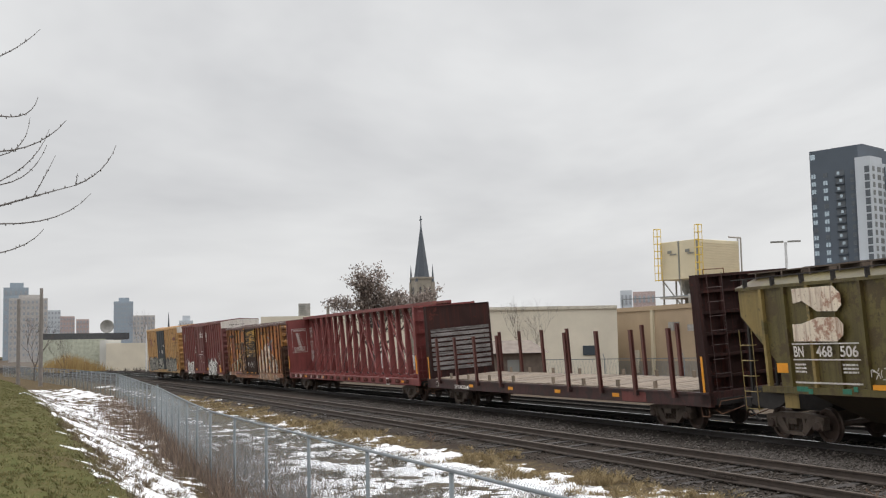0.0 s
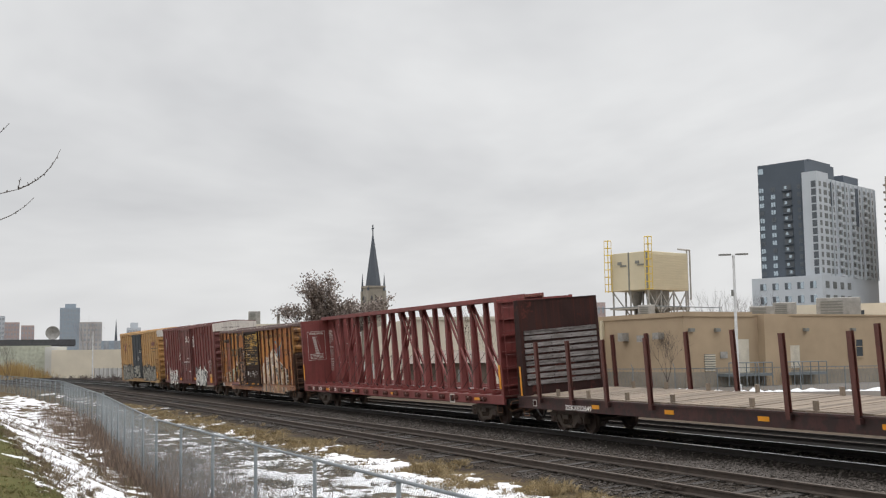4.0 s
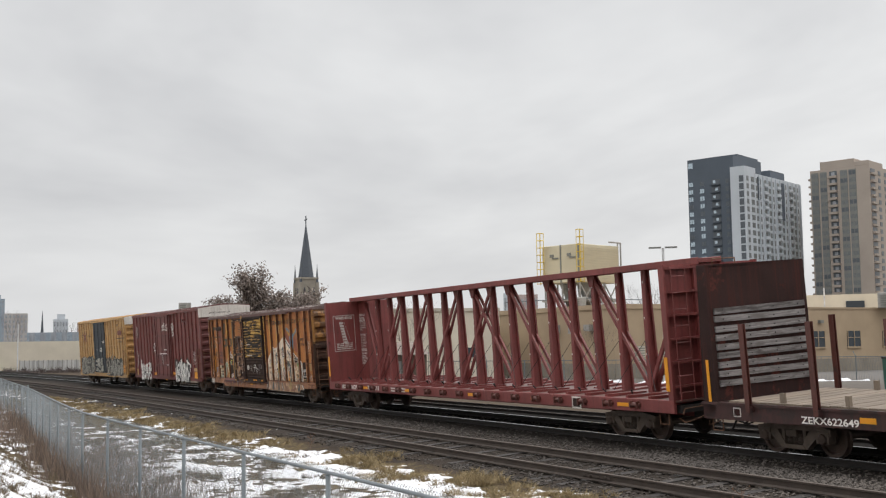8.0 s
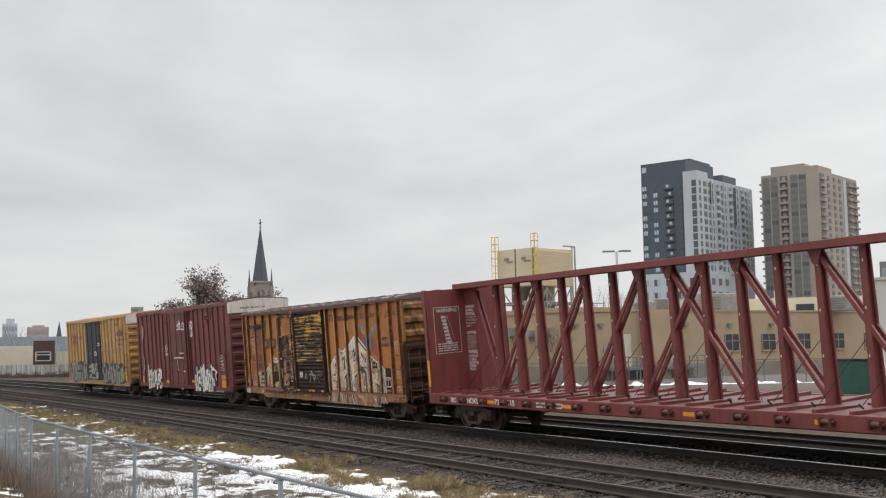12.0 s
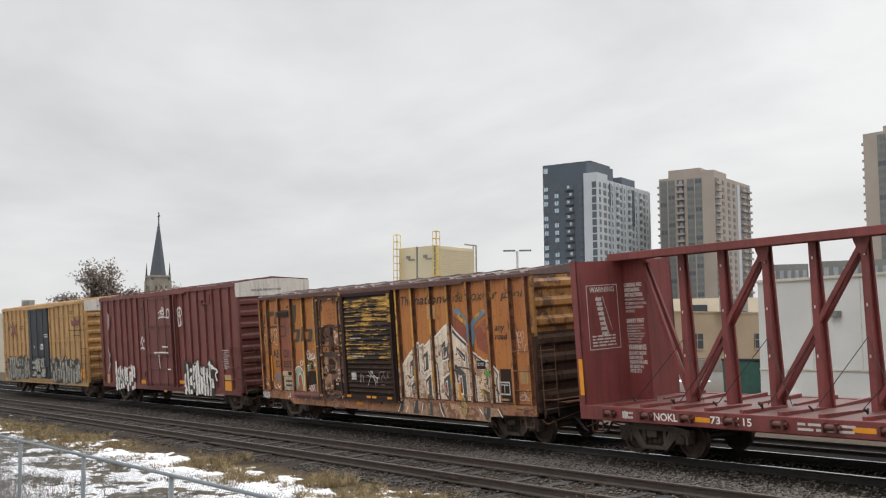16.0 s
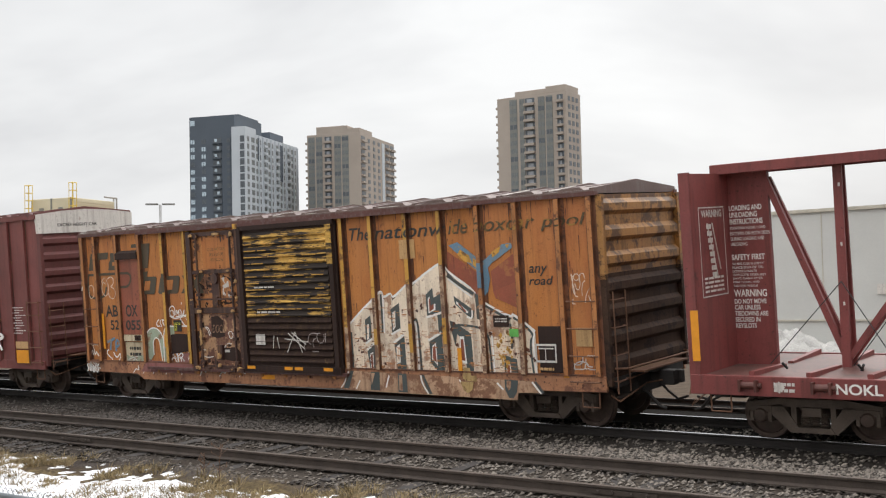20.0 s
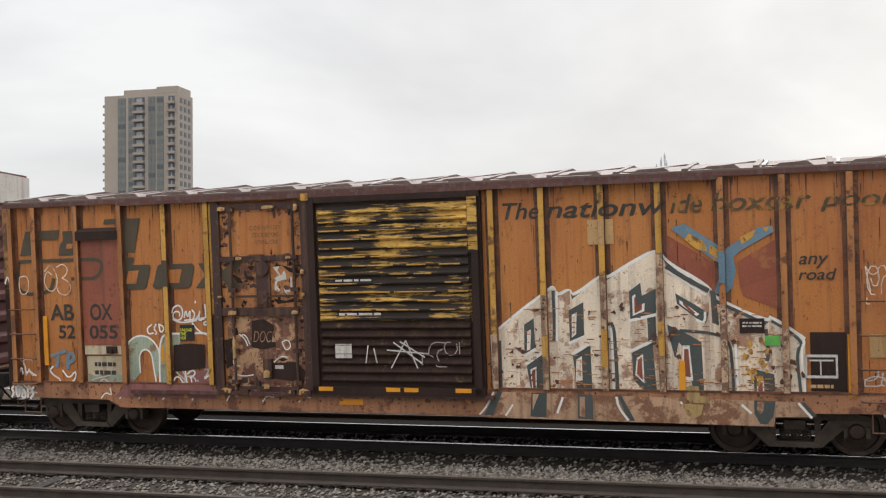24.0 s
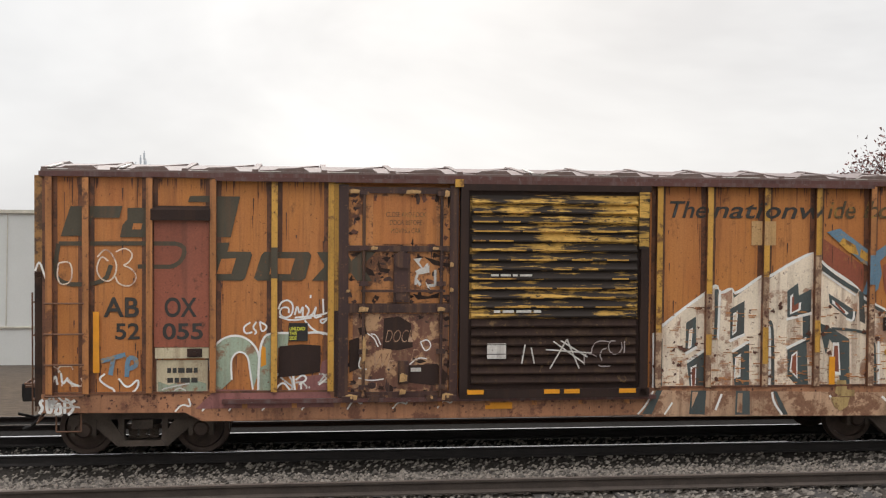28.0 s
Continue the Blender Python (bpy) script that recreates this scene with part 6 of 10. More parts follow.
    for q in ([(-4.45, 1.04), (-4.29, 1.26), (-4.16, 1.08)], [(-4.48, 1.05), (-4.14, 1.05)], [(-4.13, 1.33), (-4.1, 1.1), (-4.08, 0.9), (-4.17, 0.99)], [(-4.09, 1.26), (-3.98, 1.35), (-3.91, 1.27), (-4.04, 1.19)], [(-4.01, 1.21), (-4, 0.9)], [(-3.74, 1.18), (-3.59, 1.3)], [(-5.02, 0.99), (-4.84, 1.01), (-4.99, 0.89), (-5.02, 0.99)]):
        stroke("tag_line", car, q, F - 0.0225, 0.03, M_SPRAY, "white sprayed tag")
    for q in ([(-4.36, 2.35), (-4.32, 2.46), (-4.21, 2.5), (-4.13, 2.42), (-4.15, 2.26), (-4.26, 2.21), (-4.35, 2.28), (-4.31, 2.38), (-4.2, 2.38), (-4.2, 2.29)], [(-4.11, 2.26), (-4.07, 2.43), (-4.04, 2.25), (-3.98, 2.43), (-3.99, 2.24)], [(-3.95, 2.41), (-3.88, 2.34), (-3.94, 2.22), (-3.83, 2.27), (-3.77, 2.43), (-3.83, 2.2), (-3.7, 2.25)], [(-4.11, 2.22), (-3.67, 2.26), (-3.52, 2.35), (-3.67, 2.11), (-3.74, 2.18), (-3.6, 2.21)], [(-3.68, 2.51), (-3.67, 2.28)], [(-3.87, 2.57), (-3.87, 2.52)], [(-3.96, 2.18), (-3.82, 2.02), (-3.66, 1.96)], [(-4.35, 2.24), (-4.17, 2.17), (-3.85, 2.22)]):
        stroke("tag_line", car, q, F - 0.0145, 0.028, M_SPRAY, "white sprayed tag")
    for q in ([(-4.78, 2.15), (-4.89, 2.08), (-4.86, 1.97), (-4.75, 2)], [(-4.69, 2.16), (-4.75, 2.07), (-4.68, 2), (-4.72, 1.97)], [(-4.64, 2.16), (-4.61, 1.98), (-4.51, 2.09), (-4.64, 2.16)]):
        stroke("tag_line", car, q, F - 0.0145, 0.028, M_SPRAY, "white sprayed tag")
    for q in ([(-7.05, 3.14), (-6.94, 3.27), (-6.84, 3.2), (-6.76, 3.03), (-6.79, 2.85), (-6.9, 2.76), (-7.02, 2.83), (-7.07, 2.98), (-6.99, 3.17), (-6.89, 3.08)], [(-6.78, 3.22), (-6.64, 3.29), (-6.52, 3.19), (-6.59, 3.05), (-6.69, 3.02), (-6.56, 2.98), (-6.46, 2.85), (-6.56, 2.69), (-6.74, 2.73), (-6.79, 2.85)], [(-7.61, 3.05), (-7.46, 3.08), (-7.41, 2.96), (-7.43, 2.76), (-7.58, 2.71), (-7.64, 2.85), (-7.61, 3.05)]):
        stroke("tag_line", car, q, F - 0.0165, 0.022, M_SILVER, "thin pale sprayed loops")
    for q in ([(-7, 1.57), (-6.64, 1.67)], [(-6.82, 1.6), (-6.86, 1.36)], [(-6.62, 1.33), (-6.61, 1.62), (-6.49, 1.62), (-6.47, 1.5), (-6.59, 1.45)]):
        stroke("tag_line", car, q, F - 0.0165, 0.07, M_CYAN, "light blue sprayed letters")
    for q in ([(-6.94, 1.38), (-7.04, 1.3), (-6.91, 1.19), (-6.79, 1.14), (-6.82, 1), (-6.96, 0.99), (-7.05, 1.07)], [(-6.74, 1.31), (-6.61, 1.14), (-6.44, 1.32), (-6.46, 1.14), (-6.62, 1.05), (-6.41, 1)], [(-7.78, 1.4), (-7.73, 1.18), (-7.66, 1.39), (-7.63, 1.22)], [(-7.58, 1.4), (-7.56, 1.2), (-7.47, 1.35), (-7.5, 1.27), (-7.32, 1.2)], [(-7.95, 2.93), (-7.89, 3.1), (-7.82, 2.88), (-7.77, 2.76)]):
        stroke("tag_line", car, q, F - 0.0175, 0.03, M_SPRAY, "pale sprayed tag")
    for k, q in enumerate(([(-7.83, 1), (-7.89, 0.96), (-7.83, 0.88), (-7.89, 0.79)], [(-7.78, 1), (-7.78, 0.81), (-7.71, 0.81), (-7.7, 1)], [(-7.66, 0.79), (-7.61, 0.99), (-7.56, 0.79), (-7.66, 0.79)], [(-7.52, 0.99), (-7.52, 0.79)], [(-7.37, 0.99), (-7.45, 0.94), (-7.38, 0.87), (-7.47, 0.77)])):
        stroke("tag_line", car, q, F - 0.0465, 0.045, M_SPRAY, "white sprayed tag")
    for k, x in enumerate((-5.9, -5.5, -5.1, -4.6, -4.0, -3.3, -2.6, -1.9)):
        stroke("tag_line", car, [(x, 0.80), (x + 0.10, 0.92 + 0.02 * (k % 3)), (x + 0.24, 0.86), (x + 0.2, 1.0)], F - 0.0535, 0.026, M_SPRAY, "pale sprayed line")
    slab("graffiti_base", car, [(-5.6, 0.84), (-3.5, 0.84), (-3.6, 1.16), (-4.4, 1.08), (-5.3, 1.12)], F - 0.05, M_PINK, "dull pink sprayed band")
    slab("sprayed_square", car, [(-4.34, 1.78), (-4.02, 1.81), (-3.71, 1.79), (-3.72, 1.38), (-4.04, 1.33), (-4.36, 1.3)], F - 0.0195, M_DOOR_B, "black painted-out square")
    patch("placard", car, -4.2, -3.91, F - 0.024, 1.86, 2.14, M_BLACK, "small black placard with yellow words")
    lettering("placard_text", "UNLOAD\nTHIS\nSIDE", 0.24, 0.2, M_LEMON, car, (-4.19, F - 0.0305, 1.88))
    scribble("tag", car, -4.4, -3.6, 0.95, 1.35, F - 0.017, M_WHITE, 16, 8, 0.013)
    scribble("tag", car, -7.75, -7.3, 0.88, 1.05, F - 0.05, M_WHITE, 17, 8, 0.014)
    scribble("tag", car, -7.7, -7.25, 1.2, 1.5, F - 0.014, M_SILVER, 18, 5, 0.01)
    scribble("tag", car, -6.1, -5.5, 0.95, 1.3, F - 0.03, M_WHITE, 19, 5, 0.01)
    scribble("tag", door, -2.25, -1.95, 2.72, 3.05, F - 0.063, M_WHITE, 21, 5, 0.02)
    bm = bmesh.new()
    for (xa, za), (xb, zb) in (((-0.05, 1.42), (0.22, 1.88)), ((0.22, 1.88), (0.42, 1.42)), ((-0.12, 1.72), (0.62, 1.66)), ((0.0, 1.85), (0.5, 1.5)), ((0.55, 1.6), (0.12, 1.86)), ((-0.3, 1.5), (-0.35, 1.75)), ((-0.5, 1.5), (-0.45, 1.8))):
        beam(bm, (xa, F - 0.153, za), (xb, F - 0.153, zb), 0.003, 0.022)
    loose("chalk_star", bm, M_WHITE, sd, "scratched white star")
    scribble("tag", sd, 0.5, 1.15, 1.45, 1.85, F - 0.153, M_FADEDW, 23, 6, 0.009)
    patch("sticker", sd, -1.05, -0.75, F - 0.15, 1.58, 1.82, M_WHITE, "torn white sticker", 0.003)
    bars("door_stencil", -1.0, F - 0.153, 2.85, 0.65, 0.07, 1, M_WHITE, sd)
    bars("door_stencil", -0.95, F - 0.153, 2.28, 0.75, 0.08, 1, M_WHITE, sd)
    scribble("tag", car, 7.25, 7.65, 2.4, 2.95, F - 0.014, M_SILVER, 24, 9, 0.008)
    scribble("tag", car, 7.2, 7.7, 1.2, 1.45, F - 0.014, M_WHITE, 25, 8, 0.01)
    patch("dark_plate", car, 5.46, 5.82, F - 0.036, 1.98, 2.20, M_DOOR_B, "small dark notice plate")
    bars("plate_stencil", 5.5, F - 0.043, 2.06, 0.28, 0.1, 2, M_WHITE, car)
    patch("green_tag", car, 5.82, 6.04, F - 0.036, 1.79, 1.94, M_LIME, "lime green tag")
    patch("notice_board", car, 6.46, 6.96, F - 0.02, 1.12, 1.99, M_DOOR_B, "dark maintenance stencil panel")
    bm = bmesh.new()
    for a, b, c, d in ((6.38, 6.84, 1.62, 1.66), (6.38, 6.84, 1.31, 1.35), (6.38, 6.41, 1.31, 1.66), (6.81, 6.84, 1.31, 1.66), (6.59, 6.61, 1.36, 1.58), (6.44, 6.78, 1.56, 1.585)):
        box(bm, a, b, F - 0.03, F - 0.026, c, d)
    part("stencil_frame", bm, M_WHITE, car, "white stencil frame")
    bars("stencil_line", 6.45, F - 0.03, 1.14, 0.32, 0.1, 1, M_BUFF, car)
    patch("tag_holder", car, 7.28, 7.62, F - 0.02, 1.62, 1.96, M_BUFF, "square routing card holder")
    add_ladder(car, -7.80, -7.24, F - 0.06, (1.06, 1.53, 1.99, 2.45))
    add_ladder(car, 7.16, 7.76, F - 0.06, (0.98, 1.45, 1.95, 2.45))
    for s in (-1, 1):
        add_end_ladder(car, s * (H + 0.08), s, -1.45, -1.0, (0.98, 1.45, 1.95, 2.45), (0.75, 2.6))
        add_stirrup(car, s * 7.48)
        bm = bmesh.new()
        bent(bm, [(s * (H + 0.08), -1.4, 1.2), (s * (H + 0.3), -1.3, 1.2), (s * (H + 0.3), 1.3, 1.2), (s * (H + 0.08), 1.4, 1.2)], 0.02)
        box(bm, min(s * (H + 0.08), s * (H + 0.4)), max(s * (H + 0.08), s * (H + 0.4)), -0.9, 0.9, 1.08, 1.11)
        part("crossover_platform", bm, M_HAND, car)


# -- tall boxcars behind it --
def tall_boxcar(name, label, u, H, ze, side, rib_xs, door, door_mat, end_mat, roof_mat, sill=0.78, thin=0.04, grime_or_shade=None):
    F = -1.56
    car = new_car(name, label, u, (-H + 1.55, H - 1.55), H, "boxcar")
    underframe(car, H)
    for s in (-1, 1):
        bm = bmesh.new()
        box(bm, -H, H, min(s * 1.50, s * 1.56), max(s * 1.50, s * 1.56), 1.0, ze - 0.04)
        part("side_wall", bm, side, car)
        bm = bmesh.new()
        box(bm, -H, H, min(s * 1.53, s * 1.60), max(s * 1.53, s * 1.60), sill, 1.02)
        part("side_sill", bm, side, car)
        bm = bmesh.new()
        box(bm, -H, H, min(s * 1.52, s * 1.63), max(s * 1.52, s * 1.63), ze - 0.09, ze + 0.03)
        part("eave_rail", bm, side, car)
        corrugated_end(car, s * H, s, 1.52, 0.98, ze - 0.50, 8, end_mat)
        bm = bmesh.new()
        prism_x(bm, gable(1.57, ze - 0.02, ze + 0.16)[1:-1] + [(1.57, ze - 0.50), (-1.57, ze - 0.50)], min(s * (H - 0.05), s * (H + 0.06)), max(s * (H - 0.05), s * (H + 0.06)))
        cap = part("end_cap", bm, M_WHITE, car, "white-painted top of the end")
        if s > 0:
            lettering("warning_text", "EXCESS HEIGHT CAR", 1.3, 0.09, M_LETTER, cap, (H + 0.063, -0.95, ze - 0.32), "+x")
        for x in rib_xs:
            def rib(bm, ze=ze):
                prism_x(bm, [(-0.07, 1.0), (-0.07, ze - 0.1), (0, ze - 0.1), (0, 1.0)], -thin, thin)
            piece("rib", shared(name + "_rib", rib, side), car, pose(x, s * 1.56, 0, 0, 0, 0 if s < 0 else 180))
    # shadow lines beside the ribs, drawn as thin dark strips
    bm = bmesh.new()
    rnd = random.Random(int(H * 100))
    for x in rib_xs:
        for a, b in ((thin, thin + 0.055), (-thin - 0.03, -thin)):
            z = 1.02
            while z < ze - 0.15:
                t = min(ze - 0.12, z + rnd.uniform(0.4, 1.4))
                w = rnd.uniform(0.6, 1.0)
                box(bm, x + a * (w if a < 0 else 1), x + b * (w if b > 0 else 1), F - 0.004, F - 0.001, z, t)
                z = t + (rnd.uniform(0.0, 0.25) if rnd.random() < 0.4 else 0.004)
    tagged(part("rib_grime", bm, grime_or_shade, car, "dark painted shadow lines along the ribs"), kind="stuff")
    panel_roof(car, -H, H, 1.58, ze, ze + 0.2, 14, roof_mat, "weathered steel roof")
    x0, x1 = door
    bm = bmesh.new()
    box(bm, x0, x1, F - 0.10, F, 0.98, ze - 0.12)
    dr = part("door", bm, door_mat, car, "door with locking bars", bevel=0.015)
    bm = bmesh.new()
    for z in (1.1, 1.7, 2.35, 3.6, ze - 0.25):
        box(bm, x0 + 0.05, x1 - 0.05, F - 0.14, F - 0.10, z - 0.035, z + 0.035)
    for k in (0.18, 0.5, 0.82):
        x = x0 + (x1 - x0) * k
        tube(bm, (x, F - 0.15, 1.0), (x, F - 0.15, ze - 0.2), 0.022, 6)
    beam(bm, (x0 + 0.3, F - 0.15, 2.45), (x0 + (x1 - x0) * 0.6, F - 0.15, 2.2), 0.04, 0.04)
    loose("door_bar", bm, M_OXIDE_D if door_mat is M_OXIDE else door_mat, dr)
    bm = bmesh.new()
    box(bm, x0 - 0.8, x1 + 1.6, F - 0.13, F, ze - 0.14, ze - 0.09)
    box(bm, x0 - 0.3, x1 + 1.2, F - 0.11, F, 0.92, 0.98)
    loose("door_track", bm, side, car)
    add_ladder(car, H - 0.62, H - 0.06, F - 0.04, (0.98, 1.4, 1.85, 2.3, 2.65), (0.9, 2.7))
    add_ladder(car, -H + 0.06, -H + 0.62, F - 0.04, (0.98, 1.4, 1.85, 2.3))
    for s in (-1, 1):
        add_end_ladder(car, s * (H + 0.08), s, -1.45, -1.0, (0.98, 1.45, 1.95, 2.4), (0.75, 2.6))
        add_stirrup(car, s * (H - 0.35))
        bm = bmesh.new()
        box(bm, min(s * (H + 0.08), s * (H + 0.4)), max(s * (H + 0.08), s * (H + 0.4)), -0.9, 0.9, 1.08, 1.11)
        part("crossover_platform", bm, M_HAND, car)
    return car


def build_red_boxcar():
    F = -1.56
    ribs = (-7.6, -6.75, -5.83, -4.98, -4.22, -3.48, -2.73, -1.95, 1.97, 2.66, 3.39, 4.16, 4.95, 5.71, 6.46, 7.27)
    car = tall_boxcar("red_boxcar", "faded oxide-red high boxcar with silver graffiti", -14.2, 7.9, 5.05, M_OXIDE, ribs, (-1.6, 1.46), M_OXIDE, M_OXIDE_D, M_OXIDE_D, grime_or_shade=M_DOORBAR)
    Y = F - 0.075
    throw_up(car, -5.95, -3.25, 0.62, 1.98, Y, 31, M_SPRAY, M_SHADOWG, 9, "silver sprayed letters", False)
    throw_up(car, 2.55, 5.6, 0.66, 2.12, Y, 32, M_SPRAY, M_LETTER, 11, "silver sprayed letters")
    stroke("graffiti_line", car, [(5.1, 2.0), (5.5, 1.85), (6.1, 1.7), (5.7, 1.6), (5.9, 1.3)], Y - 0.02, 0.09, M_SPRAY)
    for i in range(11):
        bars("data_stencil", 6.55 + 0.1 * (i % 2), F - 0.085, 2.5 - 0.072 * i, 0.52 - 0.1 * (i % 3), 0.038, 1, M_SPRAY, car)
    patch("reflector", car, 6.6, 7.2, F - 0.08, 0.95, 1.32, M_REFL)
    patch("label_card", car, 6.6, 7.2, F - 0.08, 1.36, 1.56, M_BUFF)
    for x0, x1, z0, z1 in ((2.02, 2.56, 1.12, 1.26), (-2.5, -1.95, 1.03, 1.2), (-7.1, -6.8, 0.95, 1.4), (0.2, 0.55, 0.72, 0.8)):
        patch("reflector", car, x0, x1, F - 0.08, z0, z1, M_REFL if x0 > -3 else M_BUFF)
    # grey scrawls at the end, white tags by and on the door
    for k in range(4):
        stroke("sprayed_smear", car, [(-6.75 + 0.1 * k, 3.45 + 0.1 * k), (-6.7 + 0.05 * k, 3.9), (-6.75 + 0.12 * k, 4.4 - 0.05 * k)], Y - 0.002 * k, 0.07, M_FADEDW)
        stroke("sprayed_smear", car, [(-6.95 + 0.14 * k, 1.5 + 0.1 * k), (-6.6 - 0.05 * k, 2.1), (-6.85 + 0.12 * k, 2.65 - 0.1 * k)], Y - 0.002 * k, 0.08, M_FADEDW)
    D = F - 0.16
    for pts in ([(0.15, 3.95), (0.7, 4.0), (1.2, 3.95)], [(0.35, 4.0), (0.75, 4.55), (0.85, 4.0)], [(0.2, 4.15), (0.5, 4.3), (0.95, 4.2), (0.6, 4.05)], loop(1.3, 4.12, 0.16, 0.2), [(0.55, 4.1), (0.75, 4.35), (0.9, 4.3)],
                [(-0.55, 2.43), (0.4, 2.45), (1.1, 2.43)], [(0.0, 2.35), (0.05, 1.95), (0.12, 1.75)], [(0.1, 2.3), (0.0, 2.05)], [(0.45, 2.7), (1.1, 2.68)], [(0.95, 1.72), (1.3, 1.72)]):
        stroke("tag", car, pts, D, 0.06, M_SPRAY)
    for pts in (loop(2.4, 4.15, 0.25, 0.18), loop(2.35, 3.85, 0.14, 0.3, 60, 400), [(2.45, 4.4), (2.4, 3.9), (2.65, 3.6), (2.2, 3.55)], [(-2.35, 2.8), (-2.1, 3.25), (-1.95, 2.85), (-1.8, 3.1)], [(-2.4, 2.6), (-1.9, 2.7), (-1.75, 2.4), (-1.75, 2.95)], [(-2.2, 2.95), (-2.0, 2.55)]):
        stroke("tag", car, pts, Y - 0.01, 0.055, M_SPRAY)
    bm = bmesh.new()
    for x, z in ((4.75, 4.45), (-2.05, 4.35), (-1.95, 1.45), (-1.85, 4.3)):
        box(bm, x - 0.12, x + 0.12, F - 0.14, F - 0.02, z - 0.1, z + 0.1)
    bent(bm, [(4.85, F - 0.12, 4.4), (5.6, F - 0.12, 4.38), (5.68, F - 0.12, 4.75)], 0.025)
    for x in (-1.62, 1.48, 1.9):
        box(bm, x - 0.05, x + 0.05, F - 0.15, F - 0.02, 0.95, 4.95)
    loose("door_stop", bm, M_OXIDE_D, car)


def build_yellow_boxcar():
    F = -1.56
    ribs = (-7.4, -6.57, -5.67, -4.79, -3.93, -3.08, -2.3, 1.8, 2.59, 3.38, 4.19, 5.06, 5.91, 6.8, 7.45)
    car = tall_boxcar("yellow_boxcar", "faded buff-yellow high boxcar with dark blue door and graffiti", -32.2, 7.7, 5.08, M_BUFF, ribs, (-2.05, 1.55), M_BLUEDOOR, M_BUFFEND, M_BUFF, 0.7, 0.05, M_CHEEK)
    bm = bmesh.new()
    for z in (2.05, 3.08, 4.38):
        for a, b in ((-7.5, -2.1), (1.6, 7.5)):
            box(bm, a, b, F - 0.05, F, z - 0.035, z + 0.035)
    loose("belt_rail", bm, M_BUFF, car)
    Y = F - 0.075
    throw_up(car, -6.9, -2.2, 0.76, 2.3, Y, 34, M_GRIMY, M_LETTER, 11, "silver and black sprayed letters")
    throw_up(car, 1.65, 6.8, 0.74, 2.28, Y, 33, M_GRIMY, M_LETTER, 12, "silver and black sprayed letters")
    throw_up(car, -1.6, 1.2, 1.0, 2.1, F - 0.16, 35, M_GRIMY, M_LETTER, 3, "thin silver sprayed letters", False)
    patch("reflector", car, 6.9, 7.4, F - 0.08, 1.1, 1.6, M_REFL)
    # red-and-grey crossed emblem, maroon badge and black company lettering
    for pts in ([(-5.9, 4.15), (-5.25, 3.8), (-4.6, 3.45)], [(-5.9, 3.45), (-5.25, 3.8), (-4.6, 4.15)], [(-5.25, 4.25), (-5.25, 3.4)]):
        stroke("emblem_arm", car, pts, Y, 0.12, M_OXIDE)
    slab("emblem", car, [(-5.45, 3.6), (-5.05, 3.6), (-5.05, 4.0), (-5.45, 4.0)], Y - 0.003, M_PINK)
    slab("emblem", car, [(5.7, 3.85), (6.85, 3.85), (6.95, 4.18), (6.6, 4.1), (6.3, 4.28), (6.0, 4.1), (5.6, 4.18)], Y, M_OXIDE, "small faded red emblem")
    bars("small_text", 5.4, Y, 3.55, 2.2, 0.11, 1, M_LETTER, car)
    bars("small_text", 5.85, Y, 3.28, 1.0, 0.11, 1, M_LETTER, car)
    bars("small_text", 5.4, Y, 4.48, 0.5, 0.2, 2, M_LETTER, car)
    for x in (-6.4, -3.6):
        bars("small_text", x, Y, 3.8, 0.4, 0.26, 2, M_LETTER, car)
    bars("door_stencil", 0.7, F - 0.105, 3.27, 0.8, 0.24, 2, M_SPRAY, car)
    for pts in (loop(0.55, 2.78, 0.3, 0.14), [(0.3, 2.65), (0.6, 2.9), (0.9, 2.65)], [(-0.9, 2.85), (-0.8, 2.7)], [(-0.7, 1.6), (-0.3, 2.2), (-0.1, 1.5)]):
        stroke("tag", car, pts, F - 0.16, 0.06, M_SPRAY)


